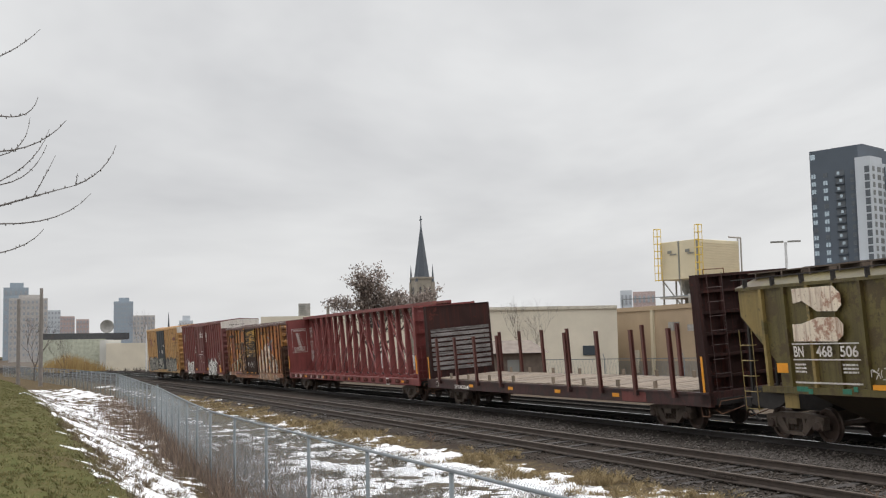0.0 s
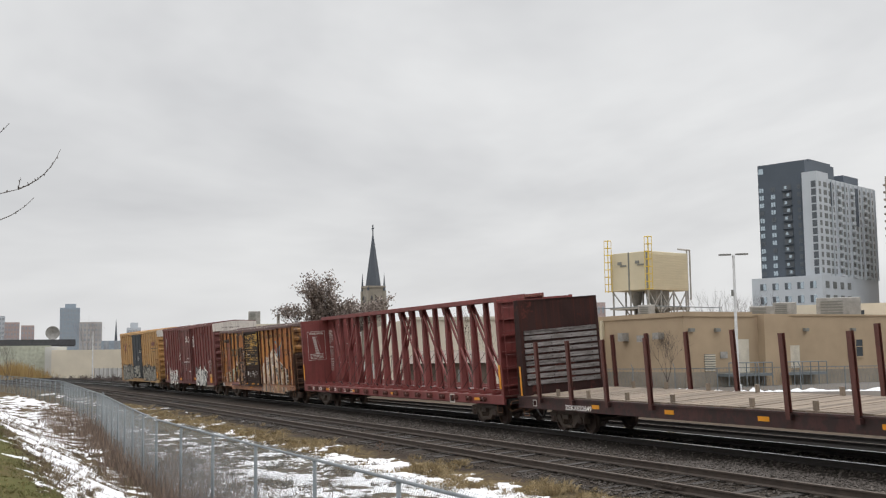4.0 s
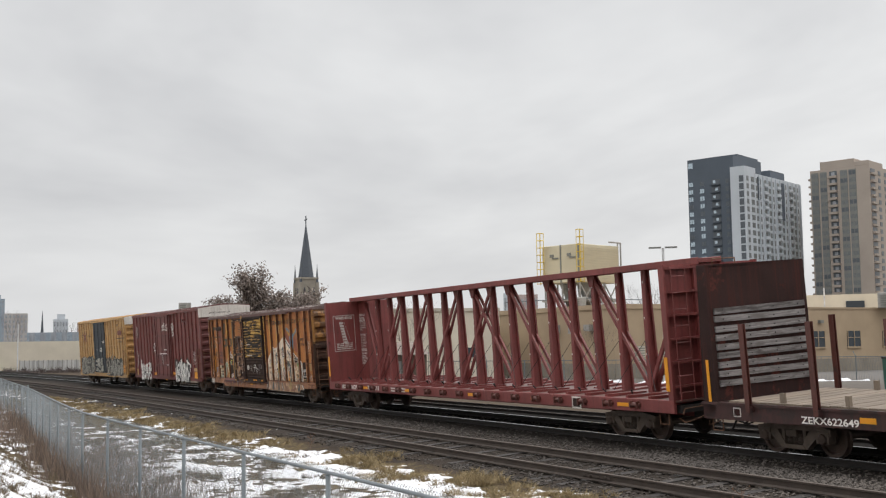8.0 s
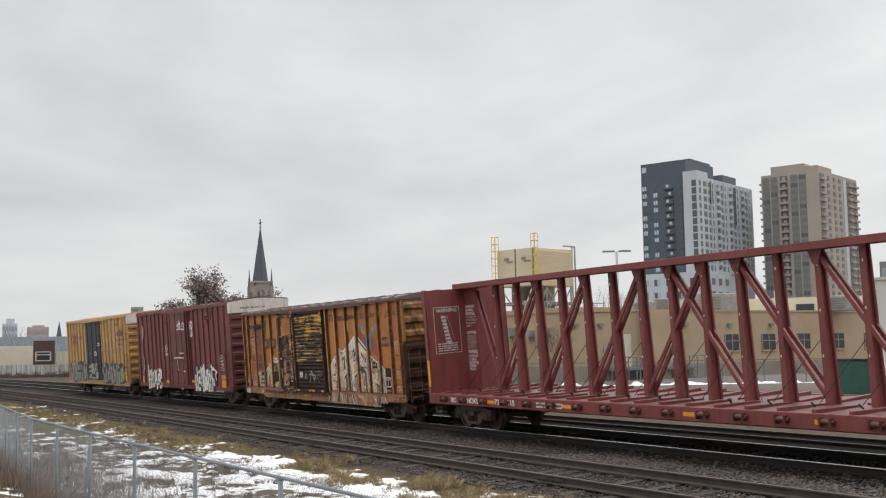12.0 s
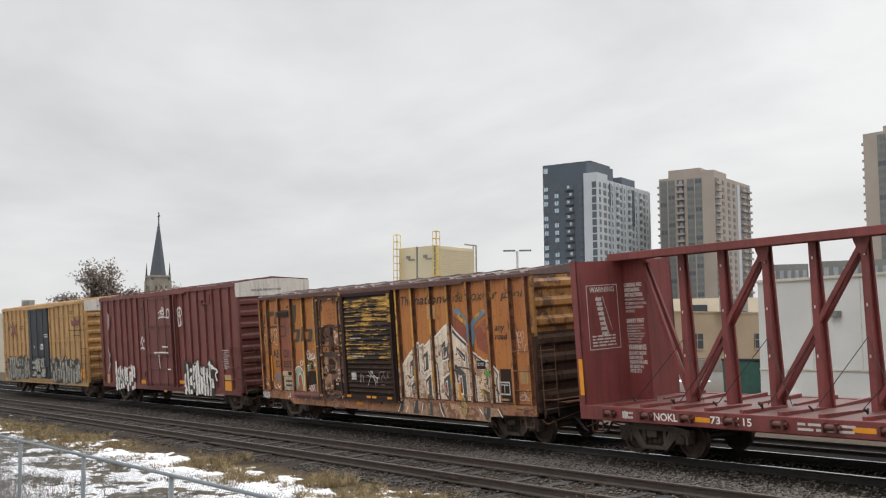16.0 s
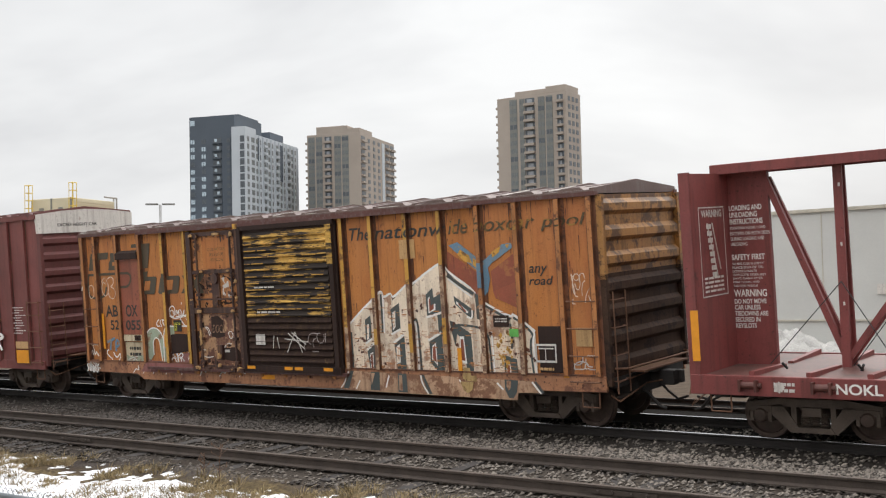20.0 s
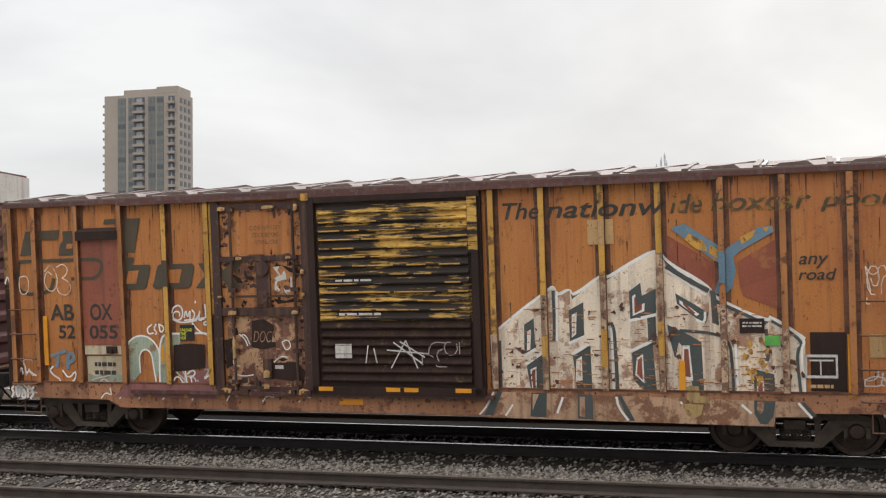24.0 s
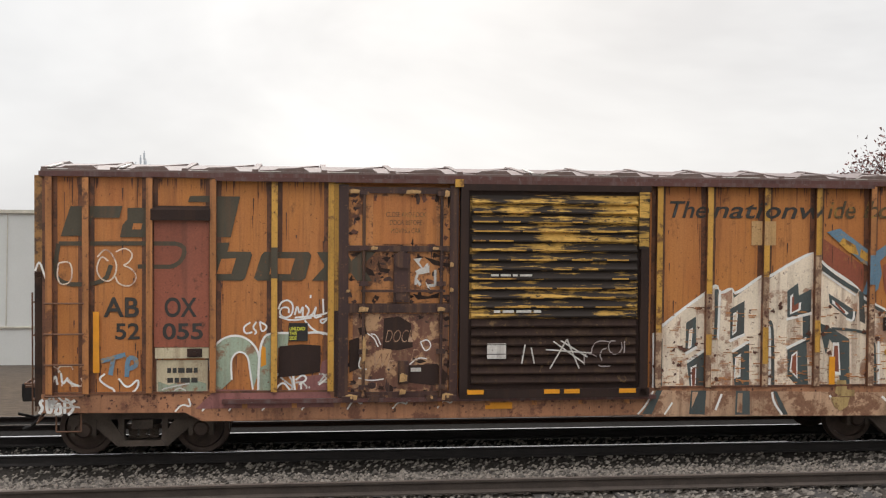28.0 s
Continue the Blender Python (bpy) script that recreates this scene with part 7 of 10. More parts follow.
# -- empty centerbeam flat car --
def build_centerbeam():
    H = 11.67
    car = new_car("centerbeam_car", "empty dark red centerbeam lumber car with open truss", 24.78, (-9.78, 9.1), H, "flat car")
    bm = bmesh.new()
    box(bm, -H + 0.1, H - 0.1, -0.3, 0.3, 0.6, 1.1)
    for i in range(19):
        x = -H + 0.7 + i * (2 * H - 1.4) / 18
        prism_x(bm, [(-1.5, 0.98), (-1.5, 1.08), (1.5, 1.08), (1.5, 0.98), (0.3, 0.72), (-0.3, 0.72)], x - 0.05, x + 0.05)
    part("underframe", bm, M_CBRED, car)
    bm = bmesh.new()
    box(bm, -H, H, -1.55, 1.55, 1.10, 1.15)
    part("deck", bm, M_CBDECK, car, "dirty rust-stained steel deck")
    bm = bmesh.new()
    for s in (-1, 1):
        box(bm, -H, H, min(s * 1.50, s * 1.60), max(s * 1.50, s * 1.60), 0.84, 1.17)
    part("side_sill", bm, M_CBRED, car, bevel=0.008)
    # risers across the deck
    for i in range(23):
        x = -10.6 + i * 0.964
        for s in (-1, 1):
            def riser(bm):
                prism_x(bm, [(0.15, 1.15), (0.15, 1.19), (1.52, 1.24), (1.52, 1.15)], -0.05, 0.05)
            piece("riser", shared("riser", riser, M_CBRED), car, pose(x, 0, 0, 0, 0, 0 if s > 0 else 180) if s > 0 else pose(x, 0, 0, 0, 0, 180))
    # winches along the sill
    def winch(bm):
        tube(bm, (-0.12, -0.03, 0), (0.12, -0.03, 0), 0.06, 10)
        box(bm, -0.16, -0.12, -0.11, 0.0, -0.10, 0.09)
        box(bm, 0.12, 0.16, -0.11, 0.0, -0.10, 0.09)
        tube(bm, (0.16, -0.03, 0), (0.22, -0.03, 0), 0.045, 8)
    for i in range(18):
        x = -10.62 + i * 1.22
        piece("winch", shared("winch", winch, M_STAKE), car, pose(x, -1.60, 1.02))
    # end bulkheads: full-width plates with flanges
    for s in (-1, 1):
        x = s * (H - 0.15)
        bm = bmesh.new()
        box(bm, x - 0.03, x + 0.03, -1.58, 1.58, 1.15, 4.58)
        bk = part("bulkhead", bm, M_CBRED, car, "tall end plate with stencilled warnings")
        bm = bmesh.new()
        for y in (-1.56, 1.56):
            box(bm, min(x - s * 0.03, x + s * 0.16), max(x - s * 0.03, x + s * 0.16), y - 0.03, y + 0.03, 0.84, 4.60)
        for z in (1.5, 2.1, 2.7, 3.3, 3.9, 4.5):
            box(bm, min(x, x + s * 0.16), max(x, x + s * 0.16), -1.55, 1.55, z - 0.03, z + 0.03)
        for y in (-0.55, 0.55):
            box(bm, min(x, x + s * 0.14), max(x, x + s * 0.14), y - 0.03, y + 0.03, 1.15, 4.56)
        loose("bulkhead_rib", bm, M_CBRED, bk)
        add_end_ladder(car, x + s * 0.16, s, -1.4, -0.95, [1.35 + 0.42 * k for k in range(8)], (1.15, 4.6), M_CBRED)
        patch("reflector", bk, x - 0.02 - 0.06, x + 0.06, -1.60, 1.4, 2.26, M_REFL, "tall orange reflector", 0.006)
        add_stirrup(car, s * (H - 0.5), z=0.85)
    # pictogram and words on the plate that faces the posts
    xb = -(H - 0.15) + 0.034
    bm = bmesh.new()
    for y0, y1, z0, z1 in ((-1.30, -0.30, 3.98, 4.0), (-1.30, -0.30, 2.44, 2.46), (-1.30, -1.285, 2.44, 4.0), (-0.315, -0.30, 2.44, 4.0)):
        box(bm, xb, xb + 0.003, y0, y1, z0, z1)
    for k in range(8):
        box(bm, xb, xb + 0.003, -1.02 + 0.02 * k, -0.84 + 0.02 * k, 3.62 - 0.12 * k, 3.70 - 0.12 * k)
    beam(bm, (xb, -0.98, 3.72), (xb, -0.66, 2.78), 0.004, 0.03)
    beam(bm, (xb, -0.80, 3.72), (xb, -0.55, 2.9), 0.004, 0.03)
    part("pictogram", bm, M_WHITE, car, "faded white warning pictogram")
    lettering("warning_text", "WARNING", 0.8, 0.13, M_WHITE, car, (xb + 0.003, -1.2, 3.82), "+x")
    bars("small_text", xb, -1.2, 2.5, 0.75, 0.3, 4, M_WHITE, car, "+x")
    # central truss: solid plates at the ends, tapering posts, paired diagonals, wide top chord
    bm = bmesh.new()
    for s in (-1, 1):
        box(bm, min(s * 11.5, s * 10.75), max(s * 11.5, s * 10.75), -0.05, 0.05, 1.12, 4.62)
    loose("web_plate", bm, M_CBRED, car, "solid end web plate with loading instructions")
    for wds, z, h in (("LOADING AND\nUNLOADING\nINSTRUCTIONS", 3.66, 0.34), ("SAFETY FIRST", 3.02, 0.1), ("WARNING", 2.36, 0.13), ("DO NOT MOVE\nCAR UNLESS\nTIEDOWNS ARE\nSECURED IN\nKEYSLOTS", 1.80, 0.52)):
        lettering("instruction_text", wds, 0.62, h, M_SPRAY, car, (-11.49, -0.056, z))
    for top, rows in ((3.56, ("MAINTAIN EQUAL LOAD", "PATTERN ON BOTH SIDES", "DURING LOADING AND", "UNLOADING")),
                      (2.93, ("WHEN CAR IS EMPTY", "PLACE END OF TIE-", "DOWN CHAIN IN", "OPPOSITE RISER KEY", "SLOT, CABLE OVER", "POST HOOK, AND", "TIGHTEN WINCH"))):
        for k, words in enumerate(rows):
            pitch = 0.095 if len(rows) == 4 else 0.066
            lettering("instruction_text", words, 0.035 * len(words), pitch * 0.62, M_SPRAY, car, (-11.49, -0.056, top - pitch * k), weight=0.0)
    posts = [-0.29 + 1.228 * (i - 7.5) for i in range(16)]

    def post(bm):
        def ring(z, w):
            f, t, h = w + 0.025, w - 0.025, 0.075
            return [bm.verts.new((px, py, z)) for px, py in ((-h, -f), (h, -f), (h, -t), (0.015, -t), (0.015, t), (h, t), (h, f), (-h, f), (-h, t), (-0.015, t), (-0.015, -t), (-h, -t))]
        lo, hi = ring(1.12, 0.15), ring(4.60, 0.07)
        bm.faces.new(lo[::-1])
        bm.faces.new(hi)
        for k in range(12):
            bm.faces.new((lo[k], lo[(k + 1) % 12], hi[(k + 1) % 12], hi[k]))
    for x in posts:
        piece("post", shared("truss_post", post, M_CBRED), car, pose(x, 0, 0))
    bm = bmesh.new()
    for y in (-0.12, 0.12):
        for low, high in ((0, 2), (2, 4), (4, 6), (6, 8), (9, 7), (11, 9), (13, 11), (15, 13)):
            beam(bm, (posts[low], y, 1.25), (posts[high], y * 0.6, 4.5), 0.06, 0.105)
        for s, k in ((-1, 0), (1, 15)):
            beam(bm, (s * 10.78, y * 0.6, 4.45), (posts[k], y, 1.3), 0.07, 0.11)
    loose("diagonal", bm, M_CBRED, car)
    bm = bmesh.new()
    for x in [posts[k] for k in (2, 4, 6, 7, 8, 9, 11, 13)]:
        for s in (-1, 1):
            prism(bm, [(x, 4.6), (x + s * 0.22, 4.6), (x + s * 0.09, 4.26), (x, 4.2)], -0.15, -0.13)
    loose("gusset", bm, M_CBRED, car)
    bm = bmesh.new()
    box(bm, -11.66, 11.66, -0.38, 0.38, 4.60, 4.72)
    for s in (-1, 1):
        box(bm, -11.66, 11.66, min(s * 0.36, s * 0.40), max(s * 0.36, s * 0.40), 4.56, 4.74)
    part("top_chord", bm, M_CBRED, car, "broad flat top chord", bevel=0.008)
    bm = bmesh.new()
    rnd = random.Random(8)
    for i, x in enumerate(posts):
        for s, z in ((-1, 2.6), (1, 2.6)):
            if rnd.random() < 0.8:
                tube(bm, (x, -0.2, z), (x + s * rnd.uniform(0.85, 1.1), -0.75, 1.26), 0.009, 5)
                tube(bm, (x + s * 0.60, -1.24, 1.26), (x + s * 0.66, -1.3, 1.36), 0.022, 6)
    loose("tiedown_cable", bm, M_CABLE, car, "slack black tiedown cables")
    bm = bmesh.new()
    for x in posts:
        for z in (2.2, 3.2, 4.2):
            box(bm, x + 0.02, x + 0.05, -0.265 + (z - 1.12) * 0.038, -0.255 + (z - 1.12) * 0.038, z, z + 0.06)
    loose("keyslot", bm, M_WHITE, car)
    F = -1.605
    lettering("reporting_mark", "NOKL", 0.72, 0.17, M_SPRAY, car, (-9.19, F, 0.92))
    lettering("reporting_mark", "733", 0.42, 0.16, M_SPRAY, car, (-7.53, F, 0.93))
    lettering("reporting_mark", "115", 0.36, 0.16, M_SPRAY, car, (-6.79, F, 0.93))
    bars("data_stencil", -5.3, F, 0.9, 1.3, 0.2, 2, M_WHITE, car)
    bars("data_stencil", -10.2, F, 0.9, 0.35, 0.2, 2, M_WHITE, car)
    slab("jack_mark", car, [(-10.21, 1.0), (-10.11, 1.1), (-10.01, 1.0), (-10.11, 0.9)], F, M_WHITE)
    for x in (-8.04, -4.07, 0.9, 4.9, 9.3):
        patch("reflector", car, x, x + 0.5, F + 0.005, 0.95, 1.05, M_REFL)
    patch("stencil_panel", car, 7.12, 7.57, F + 0.005, 0.80, 1.14, M_WHITE, "white stencil box")
    patch("stencil_inset", car, 7.18, 7.51, F - 0.001, 0.85, 1.09, M_DOOR_B)
    lettering("caution_text", "CAUTION", 0.7, 0.10, M_WHITE, car, (10.55, -0.26, 4.60))


# -- bulkhead flat car with stakes --
def build_flat_car():
    H = 10.98
    car = new_car("bulkhead_flat_car", "rusty bulkhead flat car with plank deck and steel stakes", 48.6, (-8.58, 8.1), H, "flat car")
    F = -1.6
    bm = bmesh.new()
    box(bm, -H, H, -0.35, 0.35, 0.58, 1.1)
    for i in range(15):
        x = -H + 0.8 + i * (2 * H - 1.6) / 14
        prism_x(bm, [(-1.5, 0.95), (-1.5, 1.1), (1.5, 1.1), (1.5, 0.95), (0.35, 0.66), (-0.35, 0.66)], x - 0.06, x + 0.06)
    part("underframe", bm, M_BLACK, car)
    for s in (-1, 1):
        bm = bmesh.new()
        box(bm, -H, H, min(s * 1.48, s * 1.6), max(s * 1.48, s * 1.6), 0.80, 1.20)
        box(bm, -H, H, min(s * 1.56, s * 1.64), max(s * 1.56, s * 1.64), 1.14, 1.20)
        part("side_sill", bm, M_FLATRED, car, "deep rusty red side sill" if s < 0 else "")
    n = 77
    for i in range(n):
        x = -10.1 + i * (20.2 / n)
        def plank(bm):
            box(bm, -0.122, 0.122, -1.55, 1.55, 1.14, 1.24)
        piece("plank", shared("deck_plank", plank, M_DECK), car, pose(x + 0.13, 0, random.uniform(-0.008, 0.008)))
    for s, xs in ((-1, (-9.3, -7.2, -5.1, -2.8, 2.85, 5.05, 7.2, 9.3)), (1, (-9.8, -7.7, -5.5, -3.2, 2.5, 4.75, 6.95, 9.2))):
        for x in xs:
            def stake(bm):
                for w0, w1, y0, y1 in ((-0.07, 0.07, -0.05, -0.035), (-0.07, 0.07, 0.035, 0.05), (-0.01, 0.01, -0.035, 0.035)):
                    box(bm, w0, w1, y0, y1, 1.02, 3.04)
            piece("stake", shared("stake", stake, M_STAKE), car, pose(x, s * 1.66, 0))
            def pocket(bm):
                box(bm, -0.10, 0.10, -0.075, 0.06, 1.03, 1.16)
            piece("stake_pocket", shared("stake_pocket", pocket, M_FLATRED), car, pose(x, s * 1.63, 0))
    def block(bm):
        box(bm, -0.06, 0.06, -0.04, 0.04, 1.2, 1.46)
    for x in (-8.4, -6.5, -4.31, -2.04, 1.3, 3.54, 5.8, 8.0):
        for s in (-1, 1):
            piece("stop_block", shared("stop_block", block, M_DECK), car, pose(x, s * 1.45, 0))
    for s in (-1, 1):
        x = s * 10.55
        bm = bmesh.new()
        box(bm, x - 0.05, x + 0.05, -1.5, 1.5, 1.2, 4.45)
        bk = part("bulkhead", bm, M_MAROON, car, "tall dark maroon end bulkhead faced with grey boards")
        bm = bmesh.new()
        for y in (-1.52, 1.52):
            prism(bm, [(x - s * 0.05, 4.48), (x + s * 0.25, 4.48), (x + s * 0.42, 0.95), (x - s * 0.08, 0.95)], y - 0.06, y + 0.06)
        box(bm, min(x - s * 0.05, x + s * 0.25), max(x - s * 0.05, x + s * 0.25), -1.5, 1.5, 4.40, 4.48)
        for z in (1.6, 2.2, 2.8, 3.4, 4.0):
            box(bm, min(x, x + s * 0.22), max(x, x + s * 0.22), -1.5, 1.5, z - 0.04, z + 0.04)
        for y in (-0.7, 0.0, 0.7):
            box(bm, min(x, x + s * 0.2), max(x, x + s * 0.2), y - 0.05, y + 0.05, 1.2, 4.42)
        loose("bulkhead_frame", bm, M_MAROON, bk)
        for i in range(9):
            def board(bm):
                box(bm, -0.03, 0.03, -1.44, 1.44, -0.072, 0.072)
            piece("board", shared("bulkhead_board", board, M_WOODGREY), bk, pose(x - s * (0.075 + random.uniform(0, 0.012)), 0, 1.62 + 0.218 * i + random.uniform(-0.012, 0.012), random.uniform(-0.7, 0.7)))
        bm = bmesh.new()
        for i in range(9):
            for y in (-1.2, -0.4, 0.4, 1.2):
                tube(bm, (x - s * 0.105, y, 1.62 + 0.218 * i), (x - s * 0.12, y, 1.62 + 0.218 * i), 0.018, 6)
        loose("bolt", bm, M_BLACK, bk)
        add_end_ladder(car, x + s * 0.38, s, -1.35, -0.85, [1.3 + 0.4 * k for k in range(8)], (0.9, 4.5), M_FLATRED)
        patch("reflector", bk, x + s * 0.16 - 0.05, x + s * 0.16 + 0.05, -1.585, 1.1, 2.2, M_REFL, "tall orange reflector", 0.006)
        bm = bmesh.new()
        bent(bm, [(x + s * 0.1, -1.2, 4.48), (x + s * 0.1, -1.2, 4.62), (x + s * 0.1, -0.5, 4.62), (x + s * 0.1, -0.5, 4.48)], 0.015)
        part("grab_iron", bm, M_HAND, bk)
        box_bm = bmesh.new()
        box(box_bm, min(s * 10.5, s * H), max(s * 10.5, s * H), -1.6, 1.6, 0.85, 1.2)
        part("end_sill", box_bm, M_FLATRED, car)
        add_stirrup(car, s * (H - 0.4), z=0.82)
    for x in (-6.1, -2.25, 1.65, 5.65):
        patch("reflector", car, x, x + 0.42, F - 0.005, 0.93, 1.05, M_REFL)
    patch("red_panel", car, 6.25, 7.66, F - 0.004, 0.82, 1.12, M_OXIDE, "brighter red repaired sill section")
    lettering("reporting_mark", "ZEKX622649", 1.62, 0.16, M_SPRAY, car, (-7.75, F - 0.006, 0.84))
    patch("stencil_panel", car, -9.9, -9.65, F - 0.004, 0.88, 1.1, M_WHITE)
    patch("stencil_inset", car, -9.87, -9.68, F - 0.01, 0.91, 1.07, M_MAROON)


# -- mossy green covered hopper, leaving the view --
def build_hopper():
    H = 7.9
    car = new_car("covered_hopper", "mossy green covered hopper with sloped ends and faded white emblem", 69.03, (-6.55, 6.3), H, "hopper car")
    F = -1.56
    prof = [(-7.78, 3.95), (-7.78, 3.25), (-6.35, 1.95), (-6.35, 1.38), (6.35, 1.38), (6.35, 1.95), (7.78, 3.25), (7.78, 3.95)]
    bm = bmesh.new()
    prism(bm, prof, -1.5, 1.5)
    part("body", bm, M_GREEN, car, "green paint stained with moss and rust")
    bm = bmesh.new()
    prism_x(bm, [(-1.58, 3.92), (-1.58, 4.0), (-0.9, 4.22), (0.9, 4.22), (1.58, 4.0), (1.58, 3.92)], -7.8, 7.8)
    part("roof", bm, M_GREEN, car)
    bm = bmesh.new()
    for y in (-0.75, 0.75):
        box(bm, -7.9, 7.9, y - 0.3, y + 0.3, 4.34, 4.37)
        for k in range(15):
            box(bm, -7.6 + k * 1.08, -7.55 + k * 1.08, y - 0.3, y + 0.3, 4.16, 4.34)
    for k in range(9):
        box(bm, -6.6 + k * 1.6, -6.0 + k * 1.6, -0.3, 0.3, 4.22, 4.40)
    loose("running_board", bm, M_TRUCK, car, "dark grated roof walkway")
    bm = bmesh.new()
    box(bm, -7.9, 7.9, -1.62, -1.58, 4.20, 4.23)
    for k in range(14):
        box(bm, -7.4 + k * 1.13, -7.35 + k * 1.13, -1.62, -1.5, 3.98, 4.22)
    loose("roof_rail_piece", bm, M_BLACK, car)
    for i in range(16):
        x = -6.75 + i * 0.9
        def rib(bm):
            prism_x(bm, [(-0.10, 1.4), (-0.10, 3.92), (0.02, 3.92), (0.02, 1.4)], -0.05, 0.05)
        yel = i in (0, 2, 7)
        piece("rib", shared("hopper_rib_y" if yel else "hopper_rib", rib, M_GREEN_Y if yel else M_GREEN), car, pose(x, -1.5, 0))
        piece("rib", shared("hopper_rib", rib, M_GREEN), car, pose(x, 1.5, 0, 0, 0, 180))
    for s in (-1, 1):
        bm = bmesh.new()
        box(bm, -7.0, 7.0, min(s * 1.5, s * 1.62), max(s * 1.5, s * 1.62), 1.30, 1.46)
        part("side_sill", bm, M_GREEN, car)
        bm = bmesh.new()
        prism(bm, [(s * 5.7, 1.4), (s * 7.5, 1.4), (s * 7.7, 0.95), (s * 6.9, 0.85), (s * 6.5, 0.95)], -1.5, -1.35)
        box(bm, min(s * 6.0, s * 8.0), max(s * 6.0, s * 8.0), -0.3, 0.3, 0.7, 1.1)
        box(bm, min(s * 7.7, s * 8.0), max(s * 7.7, s * 8.0), -1.5, 1.5, 0.9, 1.12)
        loose("bolster_web", bm, M_BLACK, car)
        bm = bmesh.new()
        for y in (-1.3, -0.5, 0.5, 1.3):
            beam(bm, (s * 7.7, y, 3.5), (s * 7.85, y, 1.1), 0.08, 0.08)
        beam(bm, (s * 6.3, 0, 2.0), (s * 7.8, 0, 1.1), 0.1, 0.1)
        loose("end_post", bm, M_BLACK, car)
        add_ladder(car, min(s * 7.78, s * 7.25), max(s * 7.78, s * 7.25), F + 0.02, (0.85, 1.3, 1.7, 2.1, 2.5), (0.8, 2.9), M_GREEN_Y)
        bm = bmesh.new()
        tube(bm, (s * 7.35, -0.5, 2.1), (s * 7.35, 0.35, 2.1), 0.28, 16)
        part("brake_reservoir", bm, M_BLACK, car)
    for k in (-3.8, 0.0, 3.8):
        bm = bmesh.new()
        v0 = [(-1.9, -1.5), (1.9, -1.5), (1.9, 1.5), (-1.9, 1.5)]
        v1 = [(-0.4, -0.6), (0.4, -0.6), (0.4, 0.6), (-0.4, 0.6)]
        a = [bm.verts.new((k + x, y, 1.4)) for x, y in v0]
        b = [bm.verts.new((k + x, y, 0.55)) for x, y in v1]
        bm.faces.new(a)
        bm.faces.new(b[::-1])
        for i in range(4):
            bm.faces.new((a[i], a[(i + 1) % 4], b[(i + 1) % 4], b[i]))
        part("hopper_chute", bm, M_CHUTE, car)
    slab("stained_panel", car, [(-7.76, 3.26), (-6.82, 2.42), (-6.82, 3.92), (-7.76, 3.92)], -1.501, M_GREEN_Y, "yellowed end panel")
    patch("stained_plate", car, -6.3, -5.75, -1.5, 0.92, 1.3, M_GREEN_Y, "yellowed bolster plate")
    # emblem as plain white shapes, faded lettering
    e = F - 0.062
    for pts in (((-5.45, 3.86), (-3.98, 3.86), (-3.74, 3.66), (-3.74, 3.40), (-3.92, 3.26), (-4.6, 3.28), (-5.1, 3.55), (-5.45, 3.5)), ((-5.55, 2.58), (-5.55, 3.0), (-5.2, 3.0), (-4.6, 3.14), (-3.92, 3.12), (-3.74, 2.95), (-3.78, 2.7), (-4.0, 2.56))):
        slab("emblem", car, pts, e, M_PALEB, "faded white rounded emblem")
    for k, x in enumerate((-5.6, -4.78, -3.95)):
        lettering("reporting_mark", ("BN", "468", "506")[k], (0.36, 0.56, 0.6)[k], 0.26, M_WHITE, car, (x, e, 2.2))
    bm = bmesh.new()
    box(bm, -5.65, -3.3, e - 0.003, e, 2.50, 2.53)
    box(bm, -5.65, -3.3, e - 0.003, e, 2.12, 2.15)
    box(bm, -5.65, -3.3, e - 0.003, e, 1.56, 1.60)
    loose("stripe", bm, M_WHITE, car)
    bars("data_stencil", -5.6, e, 1.8, 0.4, 0.26, 3, M_WHITE, car)
    bars("data_stencil", -3.9, e, 1.8, 0.5, 0.26, 3, M_WHITE, car)
    patch("reflector", car, -6.38, -5.95, F - 0.01, 1.80, 2.04, M_REFL)
    patch("reflector", car, -3.0, -2.5, F - 0.07, 1.46, 1.58, M_REFL)
    for x, w, z in ((-5.62, 0.42, 1.36), (-5.2, 0.16, 1.31), (-4.0, 0.3, 1.34), (-3.62, 0.14, 1.40)):
        patch("teal_patch", car, x, x + w, F - 0.066, z, z + 0.12, M_TEAL, "teal paint patch")
    scribble("tag", car, -3.0, -2.5, 1.7, 1.95, F - 0.07, M_WHITE, 60, 8, 0.012)


# metres rolled up to each whole second
ROLLED = (-86.37, -82.92, -79.51, -76.11, -72.73, -69.38, -66.04, -62.73, -59.44, -56.17, -52.93, -49.7, -46.48, -43.29, -40.13,
          -36.98, -33.87, -30.78, -27.73, -24.7, -21.71, -18.74, -15.81, -12.91, -10.04, -7.23, -4.46, -1.73, 1.0)


def motions():
    for car, u in CARS:
        rows = []
        for t, s in enumerate(ROLLED):
            x, y, a = on_line(u + s, TRACK_Y)
            rows.append((t, pose(x, y, 0.05, CANT, 0, a)))
        walk(car, rows)
    for w, k in WHEELS:
        rows = []
        for i in range(0, 211):
            t = i * 4 / 30
            s = float(np.interp(t, range(len(ROLLED)), ROLLED))
            rows.append((t, pose(k, 0, 0.42, 0, math.degrees(s / 0.42) % 360, 0)))
        walk(w, rows)

# ---- buildings and distance ----
def at(az, dist, z=0.0):
    """A point by its bearing (degrees left of straight across the tracks) and distance from the eye."""
    a = radians(az)
    return Vector((-math.sin(a) * dist, math.cos(a) * dist, z))


